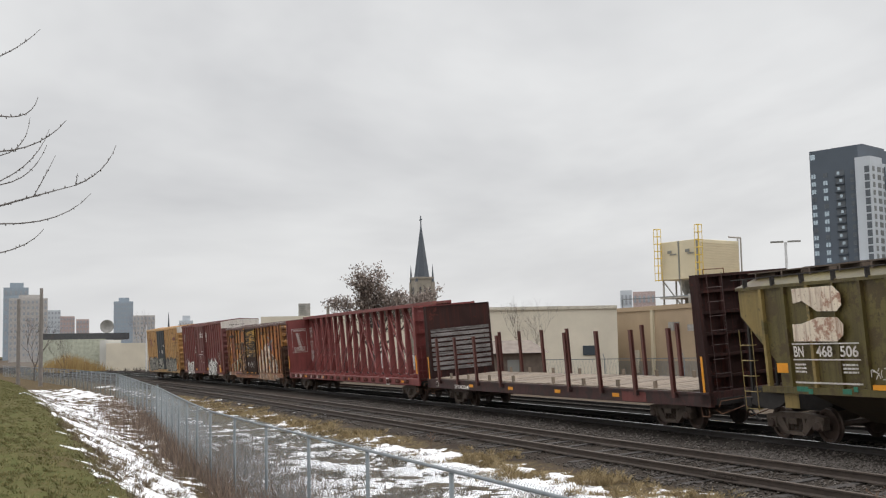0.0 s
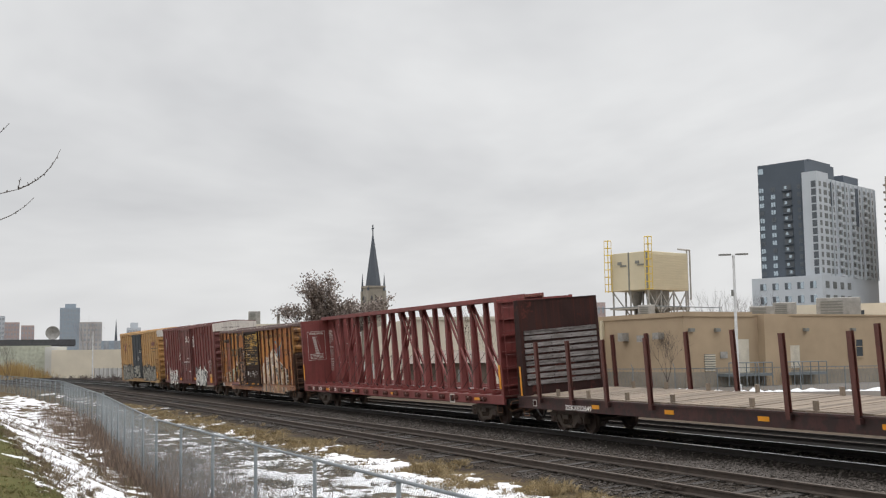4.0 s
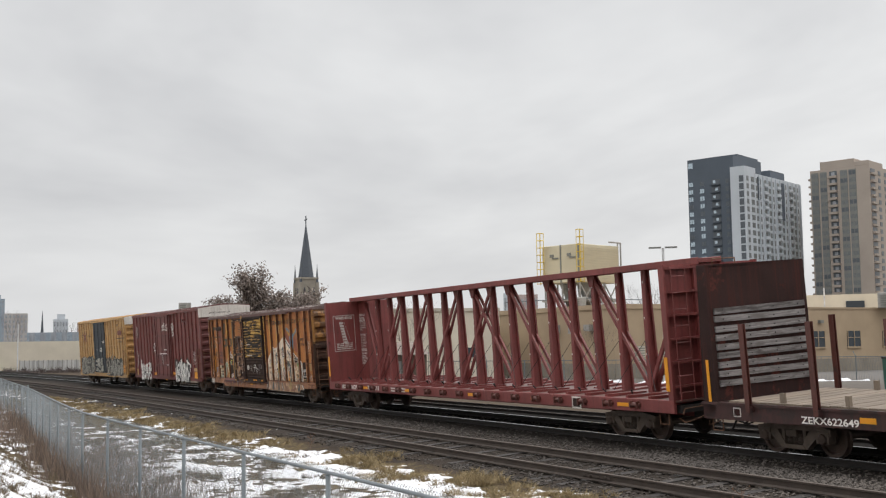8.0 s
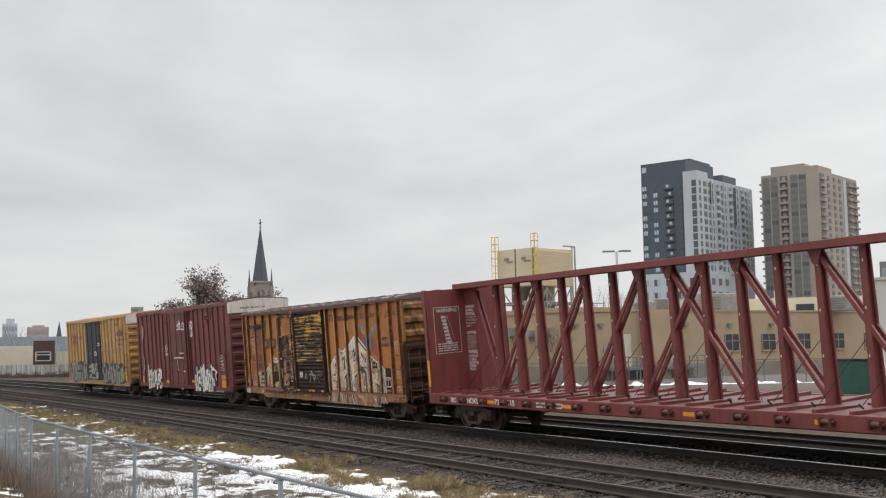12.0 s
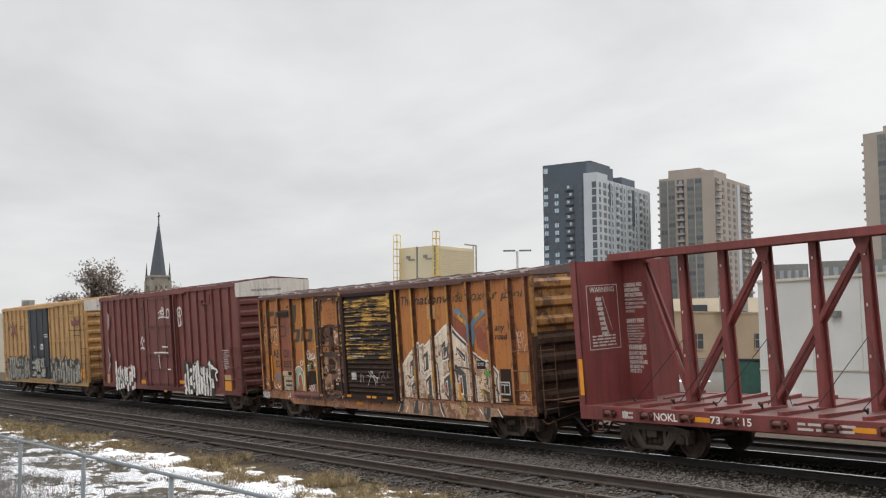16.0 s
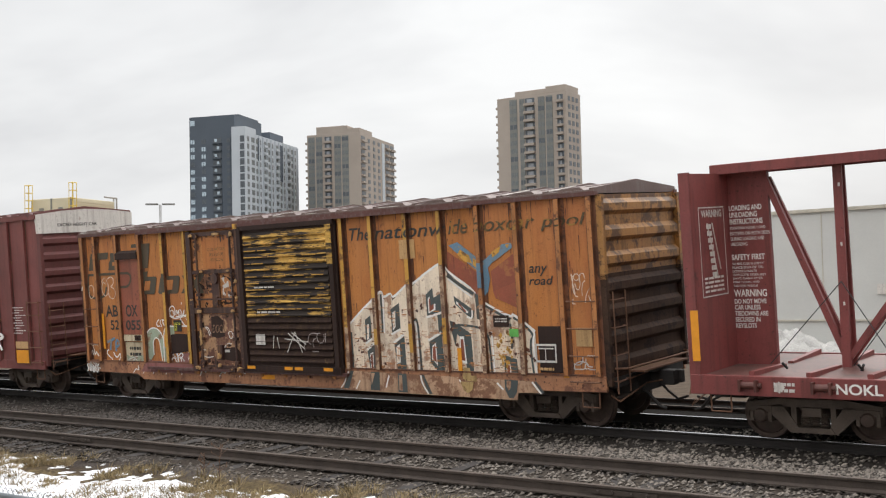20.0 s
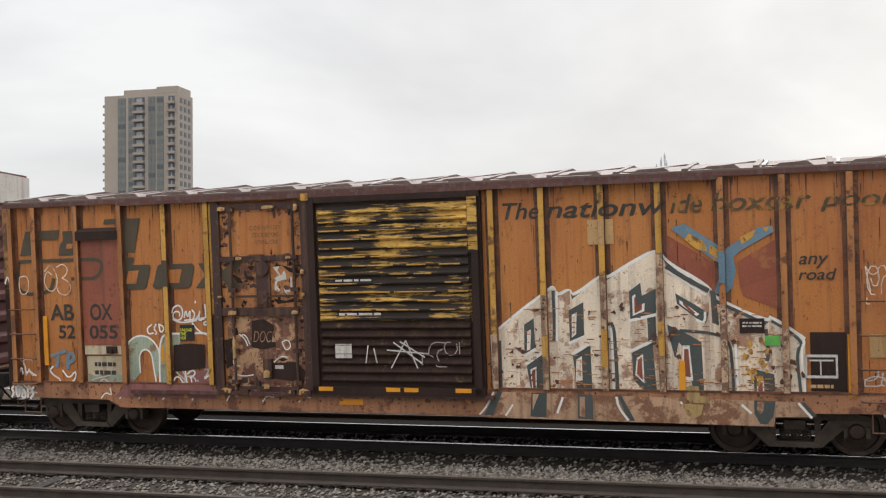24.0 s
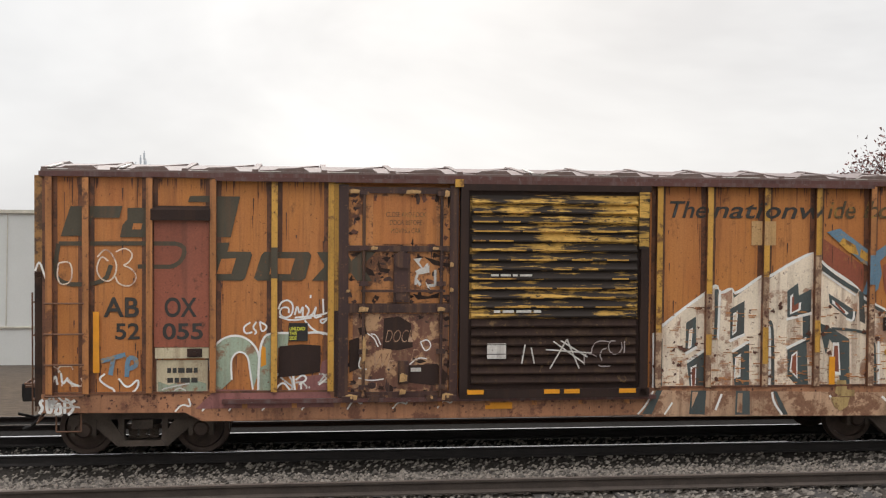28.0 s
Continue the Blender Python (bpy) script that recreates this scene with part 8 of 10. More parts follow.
M_TAN = plain("tan_stucco", (0.37, 0.28, 0.185), 0.9, 0, 0.10, 0.4, 12, 0.1)
M_CREAM = plain("cream_render", (0.60, 0.545, 0.44), 0.9, 0, 0.08, 0.4, 12, 0.1)
M_GREYW = plain("grey_cladding", (0.54, 0.535, 0.505), 0.85, 0, 0.07, 0.3, 15, 0.1)
M_TRIM = plain("pale_trim", (0.5, 0.46, 0.38), 0.8)
M_DARKROOF = plain("dark_roofing", (0.06, 0.06, 0.065), 0.9)
M_GLASS, _n, _l, _b = shade("dark_window_glass", 0.25)
_b.inputs["Base Color"].default_value = (0.045, 0.055, 0.065, 1)
_b.inputs["Specular IOR Level"].default_value = 0.25
M_GLASSB, _n, _l, _b = shade("sky_bright_glass", 0.08, 0.6)
_b.inputs["Base Color"].default_value = (0.42, 0.50, 0.55, 1)
M_CHAR = plain("charcoal_tower_panel", (0.075, 0.092, 0.115), 0.7, 0, 0.08, 0.1, 2, 0.05)
M_PALEP = plain("pale_grey_tower_panel", (0.47, 0.50, 0.53), 0.8, 0, 0.06, 0.1, 2, 0.05)
M_TANT = plain("tan_tower_concrete", (0.355, 0.302, 0.256), 0.85, 0, 0.08, 0.1, 2, 0.05)
M_TANG = plain("tower_spandrel_grey", (0.195, 0.195, 0.178), 0.6, 0, 0.15, 0.1, 2, 0.05)
M_ROSE = plain("rose_brick_tower", (0.42, 0.33, 0.31), 0.9)
M_GLASSV = plain("grey_green_tower_glass", (0.150, 0.160, 0.158), 0.45)
# window glass lightened for the haze of distance
M_GLASSF = plain("haze_paled_glass", (0.30, 0.32, 0.345), 0.4)
M_STONE = plain("pale_church_stone", (0.27, 0.24, 0.195), 0.9, 0, 0.2, 0.3, 4, 0.2)
M_SLATE = plain("slate_spire", (0.07, 0.08, 0.095), 0.7)
M_YSTEEL = plain("safety_yellow_steel", (0.62, 0.44, 0.05), 0.6)
M_CREAMBOX = plain("cream_cabinet_panel", (0.54, 0.48, 0.345), 0.7, 0, 0.08, 0.5, 10, 0.05)
M_HVAC = plain("rooftop_unit_metal", (0.30, 0.29, 0.27), 0.6, 0.2)
M_BRICK = plain("brown_brick", (0.085, 0.05, 0.042), 0.9)
# timber colour lightened by painted-in haze
M_POLE = plain("hazed_timber_pole", (0.20, 0.18, 0.165), 0.9)
M_LAMPPOLE = plain("white_painted_pole", (0.6, 0.6, 0.6), 0.6)
M_BARK = plain("grey_brown_bark", (0.075, 0.058, 0.052), 0.9, 0, 0.3, 6, 60, 0.3)
M_GLASSM = plain("mid_grey_glass", (0.085, 0.097, 0.11), 0.35)
M_TWIG = plain("pale_grey_twig", (0.15, 0.135, 0.13), 0.9, 0, 0.3, 20, 90, 0.2)
M_HAZE1 = plain("hazed_blue_grey_panel", (0.29, 0.34, 0.39), 0.8)
M_DEPOT = plain("pale_green_render", (0.44, 0.45, 0.36), 0.9)
M_FENCEW = plain("whitewashed_boards", (0.46, 0.455, 0.44), 0.9, 0, 0.25, 1.0, 10, 0.2, pieces=True)
M_SNOWBANK = plain("old_bank_snow", (0.66, 0.67, 0.69), 0.8, 0, 0.2, 1.2, 12, 0.4)
M_SHED = plain("brown_shed_boards", (0.12, 0.092, 0.072), 0.9)
M_SHEDROOF = plain("worn_brown_shingle", (0.20, 0.165, 0.14), 0.9)
M_PLINTH = plain("stained_concrete_plinth", (0.235, 0.205, 0.165), 0.9, 0, 0.2, 0.5, 8, 0.1)
M_HAZE2 = plain("hazed_tan_panel", (0.42, 0.395, 0.375), 0.8)


def wall_block(name, pts, z0, z1, material, label, category="building", thick=None):
    """A block on a convex plan of (x, y) corners."""
    bm = bmesh.new()
    a = [bm.verts.new((x, y, z0)) for x, y in pts]
    b = [bm.verts.new((x, y, z1)) for x, y in pts]
    bm.faces.new(a[::-1])
    bm.faces.new(b)
    for i in range(len(pts)):
        j = (i + 1) % len(pts)
        bm.faces.new((a[i], a[j], b[j], b[i]))
    return bm


def unit_box(name, material):
    def make(bm):
        box(bm, -0.5, 0.5, -0.5, 0.5, 0.0, 1.0)
    return shared("unit_" + name, make, material)


def put(name, parent, mat_key, material, x0, x1, y0, y1, z0, z1):
    return piece(name, unit_box(mat_key, material), parent, Matrix.Translation(((x0 + x1) / 2, (y0 + y1) / 2, z0)) @ Matrix.Diagonal((x1 - x0, y1 - y0, z1 - z0, 1)))


def facing(az, turn, dist, z=0.0):
    """A frame at the corner nearest to the eye: x runs away along the right-hand face, y along the left-hand face."""
    p = at(az, dist, z)
    return pose(p.x, p.y, p.z, 0, 0, 90 + az - turn)


def build_towers():
    # charcoal and pale-grey apartment tower
    tw = thing("apartment_tower", "charcoal and pale grey high-rise with grid of windows", "tower block", facing(48.8, 25, 450, -1))
    bm = bmesh.new()
    box(bm, 0, 10, 0, 6.1, 0, 73.0)
    box(bm, 10, 54.5, 0.4, 8, 0, 71.0)
    part("pale_wing", bm, M_PALEP, tw)
    bm = bmesh.new()
    box(bm, 3, 29, 6.1, 26.2, 0, 78.4)
    box(bm, 7, 26, 6.1, 19, 78.4, 79.2)
    box(bm, 40, 54.3, 7, 14, 70.8, 76.4)
    loose("charcoal_wing", bm, M_CHAR, tw)
    bm = bmesh.new()
    box(bm, -2, 26, -1.5, 28, 0, 32.5)
    part("podium", bm, M_PALEP, tw)
    for f in range(12):
        z = 33.6 + 3.06 * f
        for y in (24.8, 19.9):
            bright = (f * 7 + int(y)) % 4
            for k in (-0.9, 0.08):
                put("window", tw, "glass_b" if bright else "glass_m", M_GLASSB if bright else M_GLASSM, 2.85, 3.2, y + k, y + k + 0.82, z, z + 1.75)
        put("balcony_recess", tw, "glass_m", M_GLASSM, 2.85, 3.2, 12.0, 15.6, z - 0.1, z + 2.1)
        put("balcony_window", tw, "glass_b", M_GLASSB, 2.8, 3.1, 12.9 + (f % 2), 14.0 + (f % 2), z + 0.5, z + 1.7)
        put("balcony_rail", tw, "char", M_CHAR, 1.9, 3.0, 11.8, 15.8, z - 0.35, z - 0.1)
        put("window", tw, "glass_m", M_GLASSM, 2.85, 3.2, 8.1, 9.6, z, z + 1.75)
        put("window", tw, "glass_m", M_GLASSM, -0.1, 0.3, 0.5, 2.4, z - 0.5, z + 2.0)
        for k in range(13):
            x = 1.6 + k * 4.1
            wide = 2.7 if k % 3 else 1.7
            deep = 0.0 if x < 9 else 0.4
            put("window", tw, "glass_v", M_GLASSV, x, x + wide, deep - 0.12, deep + 0.3, z, z + 1.95)
            if k % 3 == 1 and x > 9:
                put("balcony", tw, "palep", M_PALEP, x - 0.3, x + 3.0, -0.5, 0.5, z - 0.75, z + 0.35)
    for x0, x1, z0, z1 in ((12.4, 14.6, 60.5, 69.8), (35.0, 38.2, 54.0, 69.6)):
        put("dark_panel", tw, "char", M_CHAR, x0, x1, 0.15, 0.5, z0, z1)
    for k in range(12):
        put("pier", tw, "palep", M_PALEP, 9.0 + k * 4.1, 9.45 + k * 4.1, -0.1, 0.5, 32.5, 70.6)
    for z0, z1 in ((27.6, 30.2), (22.2, 25.0), (17.0, 20.0), (11.5, 14.5)):
        for y in (1.0, 6.2, 11.4, 16.6, 21.8):
            for k in (0.0, 1.35):
                put("window", tw, "glass_m" if k else "glass_b", M_GLASSM if k else M_GLASSB, -2.15, -1.9, y + k, y + k + 1.2, z0, z1)
        for x in (0.5, 7.0, 13.5, 20.0):
            put("window", tw, "glass_v", M_GLASSV, x, x + 3.0, -1.65, -1.4, z0, z1)
    put("sky_opening", tw, "glass_b", M_GLASSB, 2.9, 3.3, 23.8, 25.8, 74.8, 77.0)

    # two tan towers with stacked balconies: glazed bays and balcony stacks on the left-hand face, in metres from the near corner
    for az, turn, dist, left, right, z1, base, label, glazed, stacks, tops in (
            (42.97, 21, 470, 24.4, 43, 73.4, 0, "tan concrete high-rise with grey-green glazed bays and balcony stacks", ((5.3, 8.3), (8.8, 11.8), (17.3, 20.2), (20.8, 23.8)), ((13.1, 16.2),), ((0.2, 6.0, 75.3), (6.0, 20.2, 76.7))),
            (32.3, 26, 400, 28.6, 11.5, 76.2, 0, "tall tan high-rise with grey-green glazed bays and small balconies", ((5.6, 8.3), (8.8, 11.5), (17.2, 19.2), (20.2, 23.3)), ((1.4, 3.8), (12.9, 16.9)), ((0.3, 8.4, 78.6), (8.4, 21.2, 78.0)))):
        tw = thing("apartment_tower", label, "tower block", facing(az, turn, dist, -1))
        bm = bmesh.new()
        box(bm, 0, right, 0, left, 0, z1)
        for k, (y0, y1, top) in enumerate(tops):
            box(bm, 0.02 + 0.3 * k, min(15, right - 1), y0, y1, z1, top)
        box(bm, right, right + (3.5 if right > 30 else 2.8), 2, left - 3, 0, z1 - 4.4)
        part("body", bm, M_TANT, tw, bevel=0.1)
        for k in range(3):
            put("roof_vent", tw, "hvac", M_HVAC, 4 + k * 2.2, 5 + k * 2.2, 9 + 3 * k, 10.2 + 3 * k, tops[1][2], tops[1][2] + 0.7 + 0.3 * k)
        for y0, y1 in glazed:
            put("glazed_bay", tw, "tang", M_TANG, -0.12, 0.2, y0, y1, max(base, 10), z1 - 1.0)
        n = int((z1 - max(base, 14)) / 2.95)
        for f in range(n):
            z = z1 - 3.4 - 2.95 * f
            for i, (y0, y1) in enumerate(glazed):
                dark = (f * 5 + i * 3) % 4 == 0
                mid = (y0 + y1) / 2
                for a, b in ((y0 + 0.12, mid - 0.1), (mid + 0.1, y1 - 0.12)):
                    put("glazing", tw, "glass_m" if dark else "glass_v", M_GLASSM if dark else M_GLASSV, -0.2, 0.1, a, b, z + 0.15, z + 1.85)
            for y0, y1 in stacks:
                put("balcony_recess", tw, "glass_m", M_GLASSM, -0.12, 0.3, y0, y1, z - 0.35, z + 2.3)
                put("balcony_door", tw, "glass_f", M_GLASSF, -0.2, 0.1, y0 + 0.9, y1 - 0.9, z + 0.6, z + 1.9)
                put("balcony", tw, "tant", M_TANT, -1.4, 0.1, y0 - 0.1, y1 + 0.1, z - 0.5, z + 0.4)
            put("balcony", tw, "tant", M_TANT, 1.5, 6.5, left - 0.1, left + 1.5, z - 0.3, z + 0.5)
            if right > 30:
                for x0, x1 in ((1.0, 5.6), (31.0, 36.0), (37.5, 42.5)):
                    put("balcony_recess", tw, "glass_m", M_GLASSM, x0, x1, -0.12, 0.2, z - 0.1, z + 2.1)
                    put("balcony", tw, "tant", M_TANT, x0, x1, -1.1, 0.1, z - 0.5, z + 0.4)
                for x in (9.0, 15.5, 21.5):
                    put("window", tw, "glass_m", M_GLASSM, x, x + 2.4, -0.15, 0.2, z, z + 1.7)
            else:
                for x in (1.2, 4.4, 7.6):
                    put("window", tw, "glass_m", M_GLASSM, x, x + 1.7, -0.15, 0.2, z, z + 1.7)
        if right > 30:
            put("pale_strip", tw, "palep", M_PALEP, 26.5, 29.5, -0.2, 0.2, base, z1 - 1.5)
    # hazy downtown far along the line, haze mixed into its wall and glass colours
    def far(name, az0, az1, dist, top, material, label, rows, cols, ledge=0.0):
        p = at((az0 + az1) / 2, dist, -1)
        half = dist * math.tan(radians(az0 - az1) / 2)
        b = thing(name, label, "tower block", pose(p.x, p.y, p.z, 0, 0, (az0 + az1) / 2))
        h = dist * math.tan(radians(top)) + EYE_Z + 1
        bm = bmesh.new()
        box(bm, -half, half, 0, half * 1.4, 0, h)
        if ledge:
            box(bm, -half * 0.5, half * 0.6, 2, half, h, h + ledge)
        part("body", bm, material, b)
        for i in range(rows):
            z = h - (i + 0.9) * h / (rows + 1)
            for k in range(cols):
                x = -half + (k + 0.25) * 2 * half / cols
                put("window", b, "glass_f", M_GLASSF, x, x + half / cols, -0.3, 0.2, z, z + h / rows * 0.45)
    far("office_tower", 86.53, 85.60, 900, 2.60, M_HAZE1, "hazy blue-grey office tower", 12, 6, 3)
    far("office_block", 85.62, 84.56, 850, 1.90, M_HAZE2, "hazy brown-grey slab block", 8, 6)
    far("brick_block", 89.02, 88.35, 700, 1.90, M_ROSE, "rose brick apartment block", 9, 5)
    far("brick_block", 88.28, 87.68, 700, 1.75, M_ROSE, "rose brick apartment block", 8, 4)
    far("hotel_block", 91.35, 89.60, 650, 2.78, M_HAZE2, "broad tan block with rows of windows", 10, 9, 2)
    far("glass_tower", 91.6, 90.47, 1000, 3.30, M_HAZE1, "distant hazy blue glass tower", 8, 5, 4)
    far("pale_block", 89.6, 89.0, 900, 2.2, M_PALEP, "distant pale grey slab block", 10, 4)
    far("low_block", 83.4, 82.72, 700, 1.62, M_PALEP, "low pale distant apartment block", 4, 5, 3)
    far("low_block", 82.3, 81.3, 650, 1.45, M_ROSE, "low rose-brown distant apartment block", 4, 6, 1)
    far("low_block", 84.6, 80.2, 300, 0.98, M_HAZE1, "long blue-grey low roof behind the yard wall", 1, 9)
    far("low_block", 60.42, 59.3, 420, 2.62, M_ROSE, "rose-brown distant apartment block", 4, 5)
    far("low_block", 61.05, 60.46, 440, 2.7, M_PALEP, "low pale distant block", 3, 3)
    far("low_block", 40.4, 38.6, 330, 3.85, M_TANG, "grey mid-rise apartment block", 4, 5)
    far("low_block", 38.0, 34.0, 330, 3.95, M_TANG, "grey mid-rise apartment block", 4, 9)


def build_church():
    p = at(71.15, 500, -1)
    ch = thing("church", "stone church tower with slate spire, corner pinnacles and gilt cross", "church", pose(p.x, p.y, p.z, 0, 0, 71.15 + 20))
    bm = bmesh.new()
    box(bm, -3.9, 3.9, -3.9, 3.9, 0, 35)
    for sx in (-1, 1):
        for sy in (-1, 1):
            box(bm, sx * 3.8 - 0.7, sx * 3.8 + 0.7, sy * 3.8 - 0.7, sy * 3.8 + 0.7, 0, 33)
    box(bm, -4.3, 4.3, -4.3, 4.3, 34.4, 35.2)
    part("belfry", bm, M_STONE, ch)
    for k in (-2.2, 0, 2.2):
        for z0, z1, w in ((25.5, 30.0, 0.42), (30.0, 30.7, 0.25)):
            put("louvre_window", ch, "glass", M_GLASS, -4.05, -3.8, k - w, k + w, z0, z1)
            put("louvre_window", ch, "glass", M_GLASS, k - w, k + w, -4.05, -3.8, z0, z1)
    put("string_course", ch, "stone", M_STONE, -4.2, 4.2, -4.2, 4.2, 24.3, 24.9)
    bm = bmesh.new()
    tube(bm, (0, 0, 35), (0, 0, 59), 3.7, 8, 0.2)
    part("spire", bm, M_SLATE, ch)
    for sx in (-1, 1):
        for sy in (-1, 1):
            bm = bmesh.new()
            tube(bm, (sx * 3.8, sy * 3.8, 33), (sx * 3.8, sy * 3.8, 41), 0.65, 8, 0.05)
            part("pinnacle", bm, M_SLATE, ch)
    bm = bmesh.new()
    box(bm, -0.2, 0.2, -0.2, 0.2, 58.5, 63)
    box(bm, -0.2, 0.2, -1.3, 1.3, 61, 61.5)
    part("cross", bm, M_SLATE, ch)
    for az, top, r in ((83.9, 31.8, 1.0), (80.83, 27.2, 1.9)):
        p = at(az, 800, -1)
        st = thing("distant_steeple", "thin slate-blue church steeple far off", "church", pose(p.x, p.y, p.z))
        bm = bmesh.new()
        box(bm, -r, r, -r, r, 0, 17)
        part("belfry", bm, M_HAZE2, st)
        bm = bmesh.new()
        tube(bm, (0, 0, 17), (0, 0, top), r, 8, 0.1)
        part("spire", bm, M_SLATE, st)
    p = at(74.04, 300, -1)
    cs = thing("brick_chimney", "square brown brick chimney stack behind the ash tree", "chimney", pose(p.x, p.y, p.z, 0, 0, 74.04))
    bm = bmesh.new()
    box(bm, -1.72, 1.72, -1.7, 1.7, 0, 20.4)
    part("stack", bm, M_BRICK, cs)
    bm = bmesh.new()
    box(bm, -1.85, 1.85, -1.85, 1.85, 19.7, 20.6)
    part("coping", bm, M_BRICK, cs)


def build_factory():
    # tan industrial building, a corner towards the tracks
    c = at(55.5, 101)
    fb = thing("tan_factory", "long tan stucco industrial building with flat roof and small windows", "building", pose(c.x, c.y, -0.6, 0, 0, 90 + 4))
    # local x runs along the right-hand wall, y along the left-hand wall
    bm = bmesh.new()
    box(bm, 0, 75, 0, 24, 0, 6.55)
    part("wall", bm, M_TAN, fb)
    bm = bmesh.new()
    box(bm, -0.12, 7.8, -0.12, 24.2, 6.35, 6.78)
    box(bm, 7.8, 75.1, -0.10, 24.1, 6.45, 6.62)
    loose("parapet", bm, M_TAN, fb, "darker roof edge strip")
    bm = bmesh.new()
    box(bm, 8.5, 11.5, -0.9, 0.05, 0, 6.55)
    part("bay", bm, M_TAN, fb)
    for x in (19.6, 24.9, 30.2, 35.6, 41, 46.5, 52):
        put("window", fb, "glass", M_GLASS, x, x + 2.0, -0.06, 0.1, 2.6, 4.2)
        bm = bmesh.new()
        box(bm, x - 0.1, x + 2.1, -0.16, -0.04, 2.45, 2.6)
        for k in (0.0, 0.97, 1.94):
            box(bm, x + k, x + k + 0.06, -0.12, -0.05, 2.6, 4.2)
        box(bm, x, x + 2.0, -0.12, -0.05, 3.5, 3.56)
        loose("window_frame", bm, M_TAN, fb)
    for x, z0, z1, w in ((5.6, 1.3, 4.3, 1.7), (12.2, 1.6, 3.7, 1.2)):
        put("door", fb, "trim", M_TRIM, x, x + w, -0.1, 0.05, z0, z1)
        bm = bmesh.new()
        for k in range(6):
            tube(bm, (x - 2 + k, -1.6, 0), (x - 2 + k, -1.6, 2.2), 0.05, 5)
        tube(bm, (x - 2, -1.6, 2.2), (x + 3, -1.6, 2.2), 0.05, 5)
        box(bm, x - 2, x + 3, -1.6, -0.1, 1.0, 1.25)
        loose("stair_rail", bm, M_GALV, fb)
    for y, z, sy, sz in ((5.0, 4.2, 1.0, 0.6), (8.2, 4.3, 0.8, 0.8), (2.8, 4.4, 0.8, 0.6)):
        put("wall_vent", fb, "hvac", M_HVAC, -0.7, 0, y, y + sy, z, z + sz)
    for k in range(7):
        put("louvre_slat", fb, "trim", M_TRIM, 2.2, 3.4, -0.12, 0.05, 1.5 + 0.22 * k, 1.63 + 0.22 * k)
    put("louvre_back", fb, "tang", M_TANG, 2.2, 3.4, -0.03, 0.05, 1.5, 3.0)
    put("louvre", fb, "hvac", M_HVAC, 4.0, 4.8, -0.1, 0.1, 2.6, 3.2)
    for x in (0.5, 3.4, 9.5, 14, 20, 26):
        put("wall_light", fb, "tang", M_TANG, x, x + 0.5, -0.35, 0, 5.0, 5.3)
    bm = bmesh.new()
    box(bm, -0.05, 75.05, -0.06, 0.0, 0, 1.42)
    box(bm, -0.06, 0.0, -0.06, 24.0, 0, 1.42)
    part("plinth", bm, M_PLINTH, fb, "grey concrete base of the wall")
    put("downpipe", fb, "creambox", M_CREAMBOX, -0.25, 0, 12.2, 12.6, 0, 6.4)
    put("side_door", fb, "trim", M_TRIM, -0.08, 0, 15, 16.2, 0.2, 2.5)
    # cream hall further left
    a, b2 = at(61.3, 107), at(69.5, 104)
    d = (b2 - a).normalized()
    hall = thing("cream_hall", "long cream-coloured industrial hall with flat roof", "building")
    bk = Vector((-d.y, d.x, 0)) if Vector((-d.y, d.x, 0)).dot(a) > 0 else Vector((d.y, -d.x, 0))
    bm = wall_block("hall", [(a.x, a.y), (b2.x, b2.y), ((b2 + bk * 30).x, (b2 + bk * 30).y), ((a + bk * 30).x, (a + bk * 30).y)], -0.6, 6.05, M_CREAM, "")
    part("wall", bm, M_CREAM, hall)
    for k, w in ((2.0, 1.4), (9.6, 1.2)):
        p, q = a + d * k, a + d * (k + w)
        bm = bmesh.new()
        beam(bm, (p.x, p.y, 2.0), (q.x, q.y, 2.0), 0.2, 0.9)
        part("window", bm, M_GLASS, hall)
    bm = bmesh.new()
    beam(bm, (a.x, a.y, 6.05), (b2.x, b2.y, 6.05), 0.3, 0.3)
    loose("parapet", bm, M_TRIM, hall)
    # small shed before the hall
    p = at(67.3, 88)
    sh = thing("yard_shed", "small brown shed with a low grey-brown gabled roof", "shed", pose(p.x, p.y, -0.6, 0, 0, 66))
    bm = bmesh.new()
    box(bm, -3.4, 3.4, -2.0, 2.0, 0, 2.7)
    part("wall", bm, M_SHED, sh)
    bm = bmesh.new()
    a2 = [bm.verts.new(v) for v in ((-3.8, -2.4, 2.6), (3.8, -2.4, 2.6), (3.8, 2.4, 2.6), (-3.8, 2.4, 2.6), (-2.4, 0, 3.6), (2.4, 0, 3.6))]
    for f in ((0, 1, 5, 4), (1, 2, 5), (2, 3, 4, 5), (3, 0, 4), (3, 2, 1, 0)):
        bm.faces.new([a2[i] for i in f])
    part("roof", bm, M_SHEDROOF, sh)
    bm = bmesh.new()
    box(bm, 0.6, 1.5, -2.05, -1.98, 0.1, 2.1)
    part("door", bm, M_TANG, sh)
    # hall roofs further along, seen over the cars
    for az0, az1, dist, top, mat, label in ((79.4, 72.0, 170, 1.75, M_CREAM, "pale low hall with curved roof edge"), (50.5, 38.5, 150, 2.25, M_CREAM, "pale upper storey set back behind the tan building")):
        a, b2 = at(az1, dist), at(az0, dist)
        z = EYE_Z + dist * math.tan(radians(top))
        hl = thing("low_hall", label, "building")
        out = (a + b2).normalized() * 25
        bm = wall_block("hall", [(a.x, a.y), (b2.x, b2.y), ((b2 + out).x, (b2 + out).y), ((a + out).x, (a + out).y)], -0.6, z, mat, "")
        part("wall", bm, mat, hl)
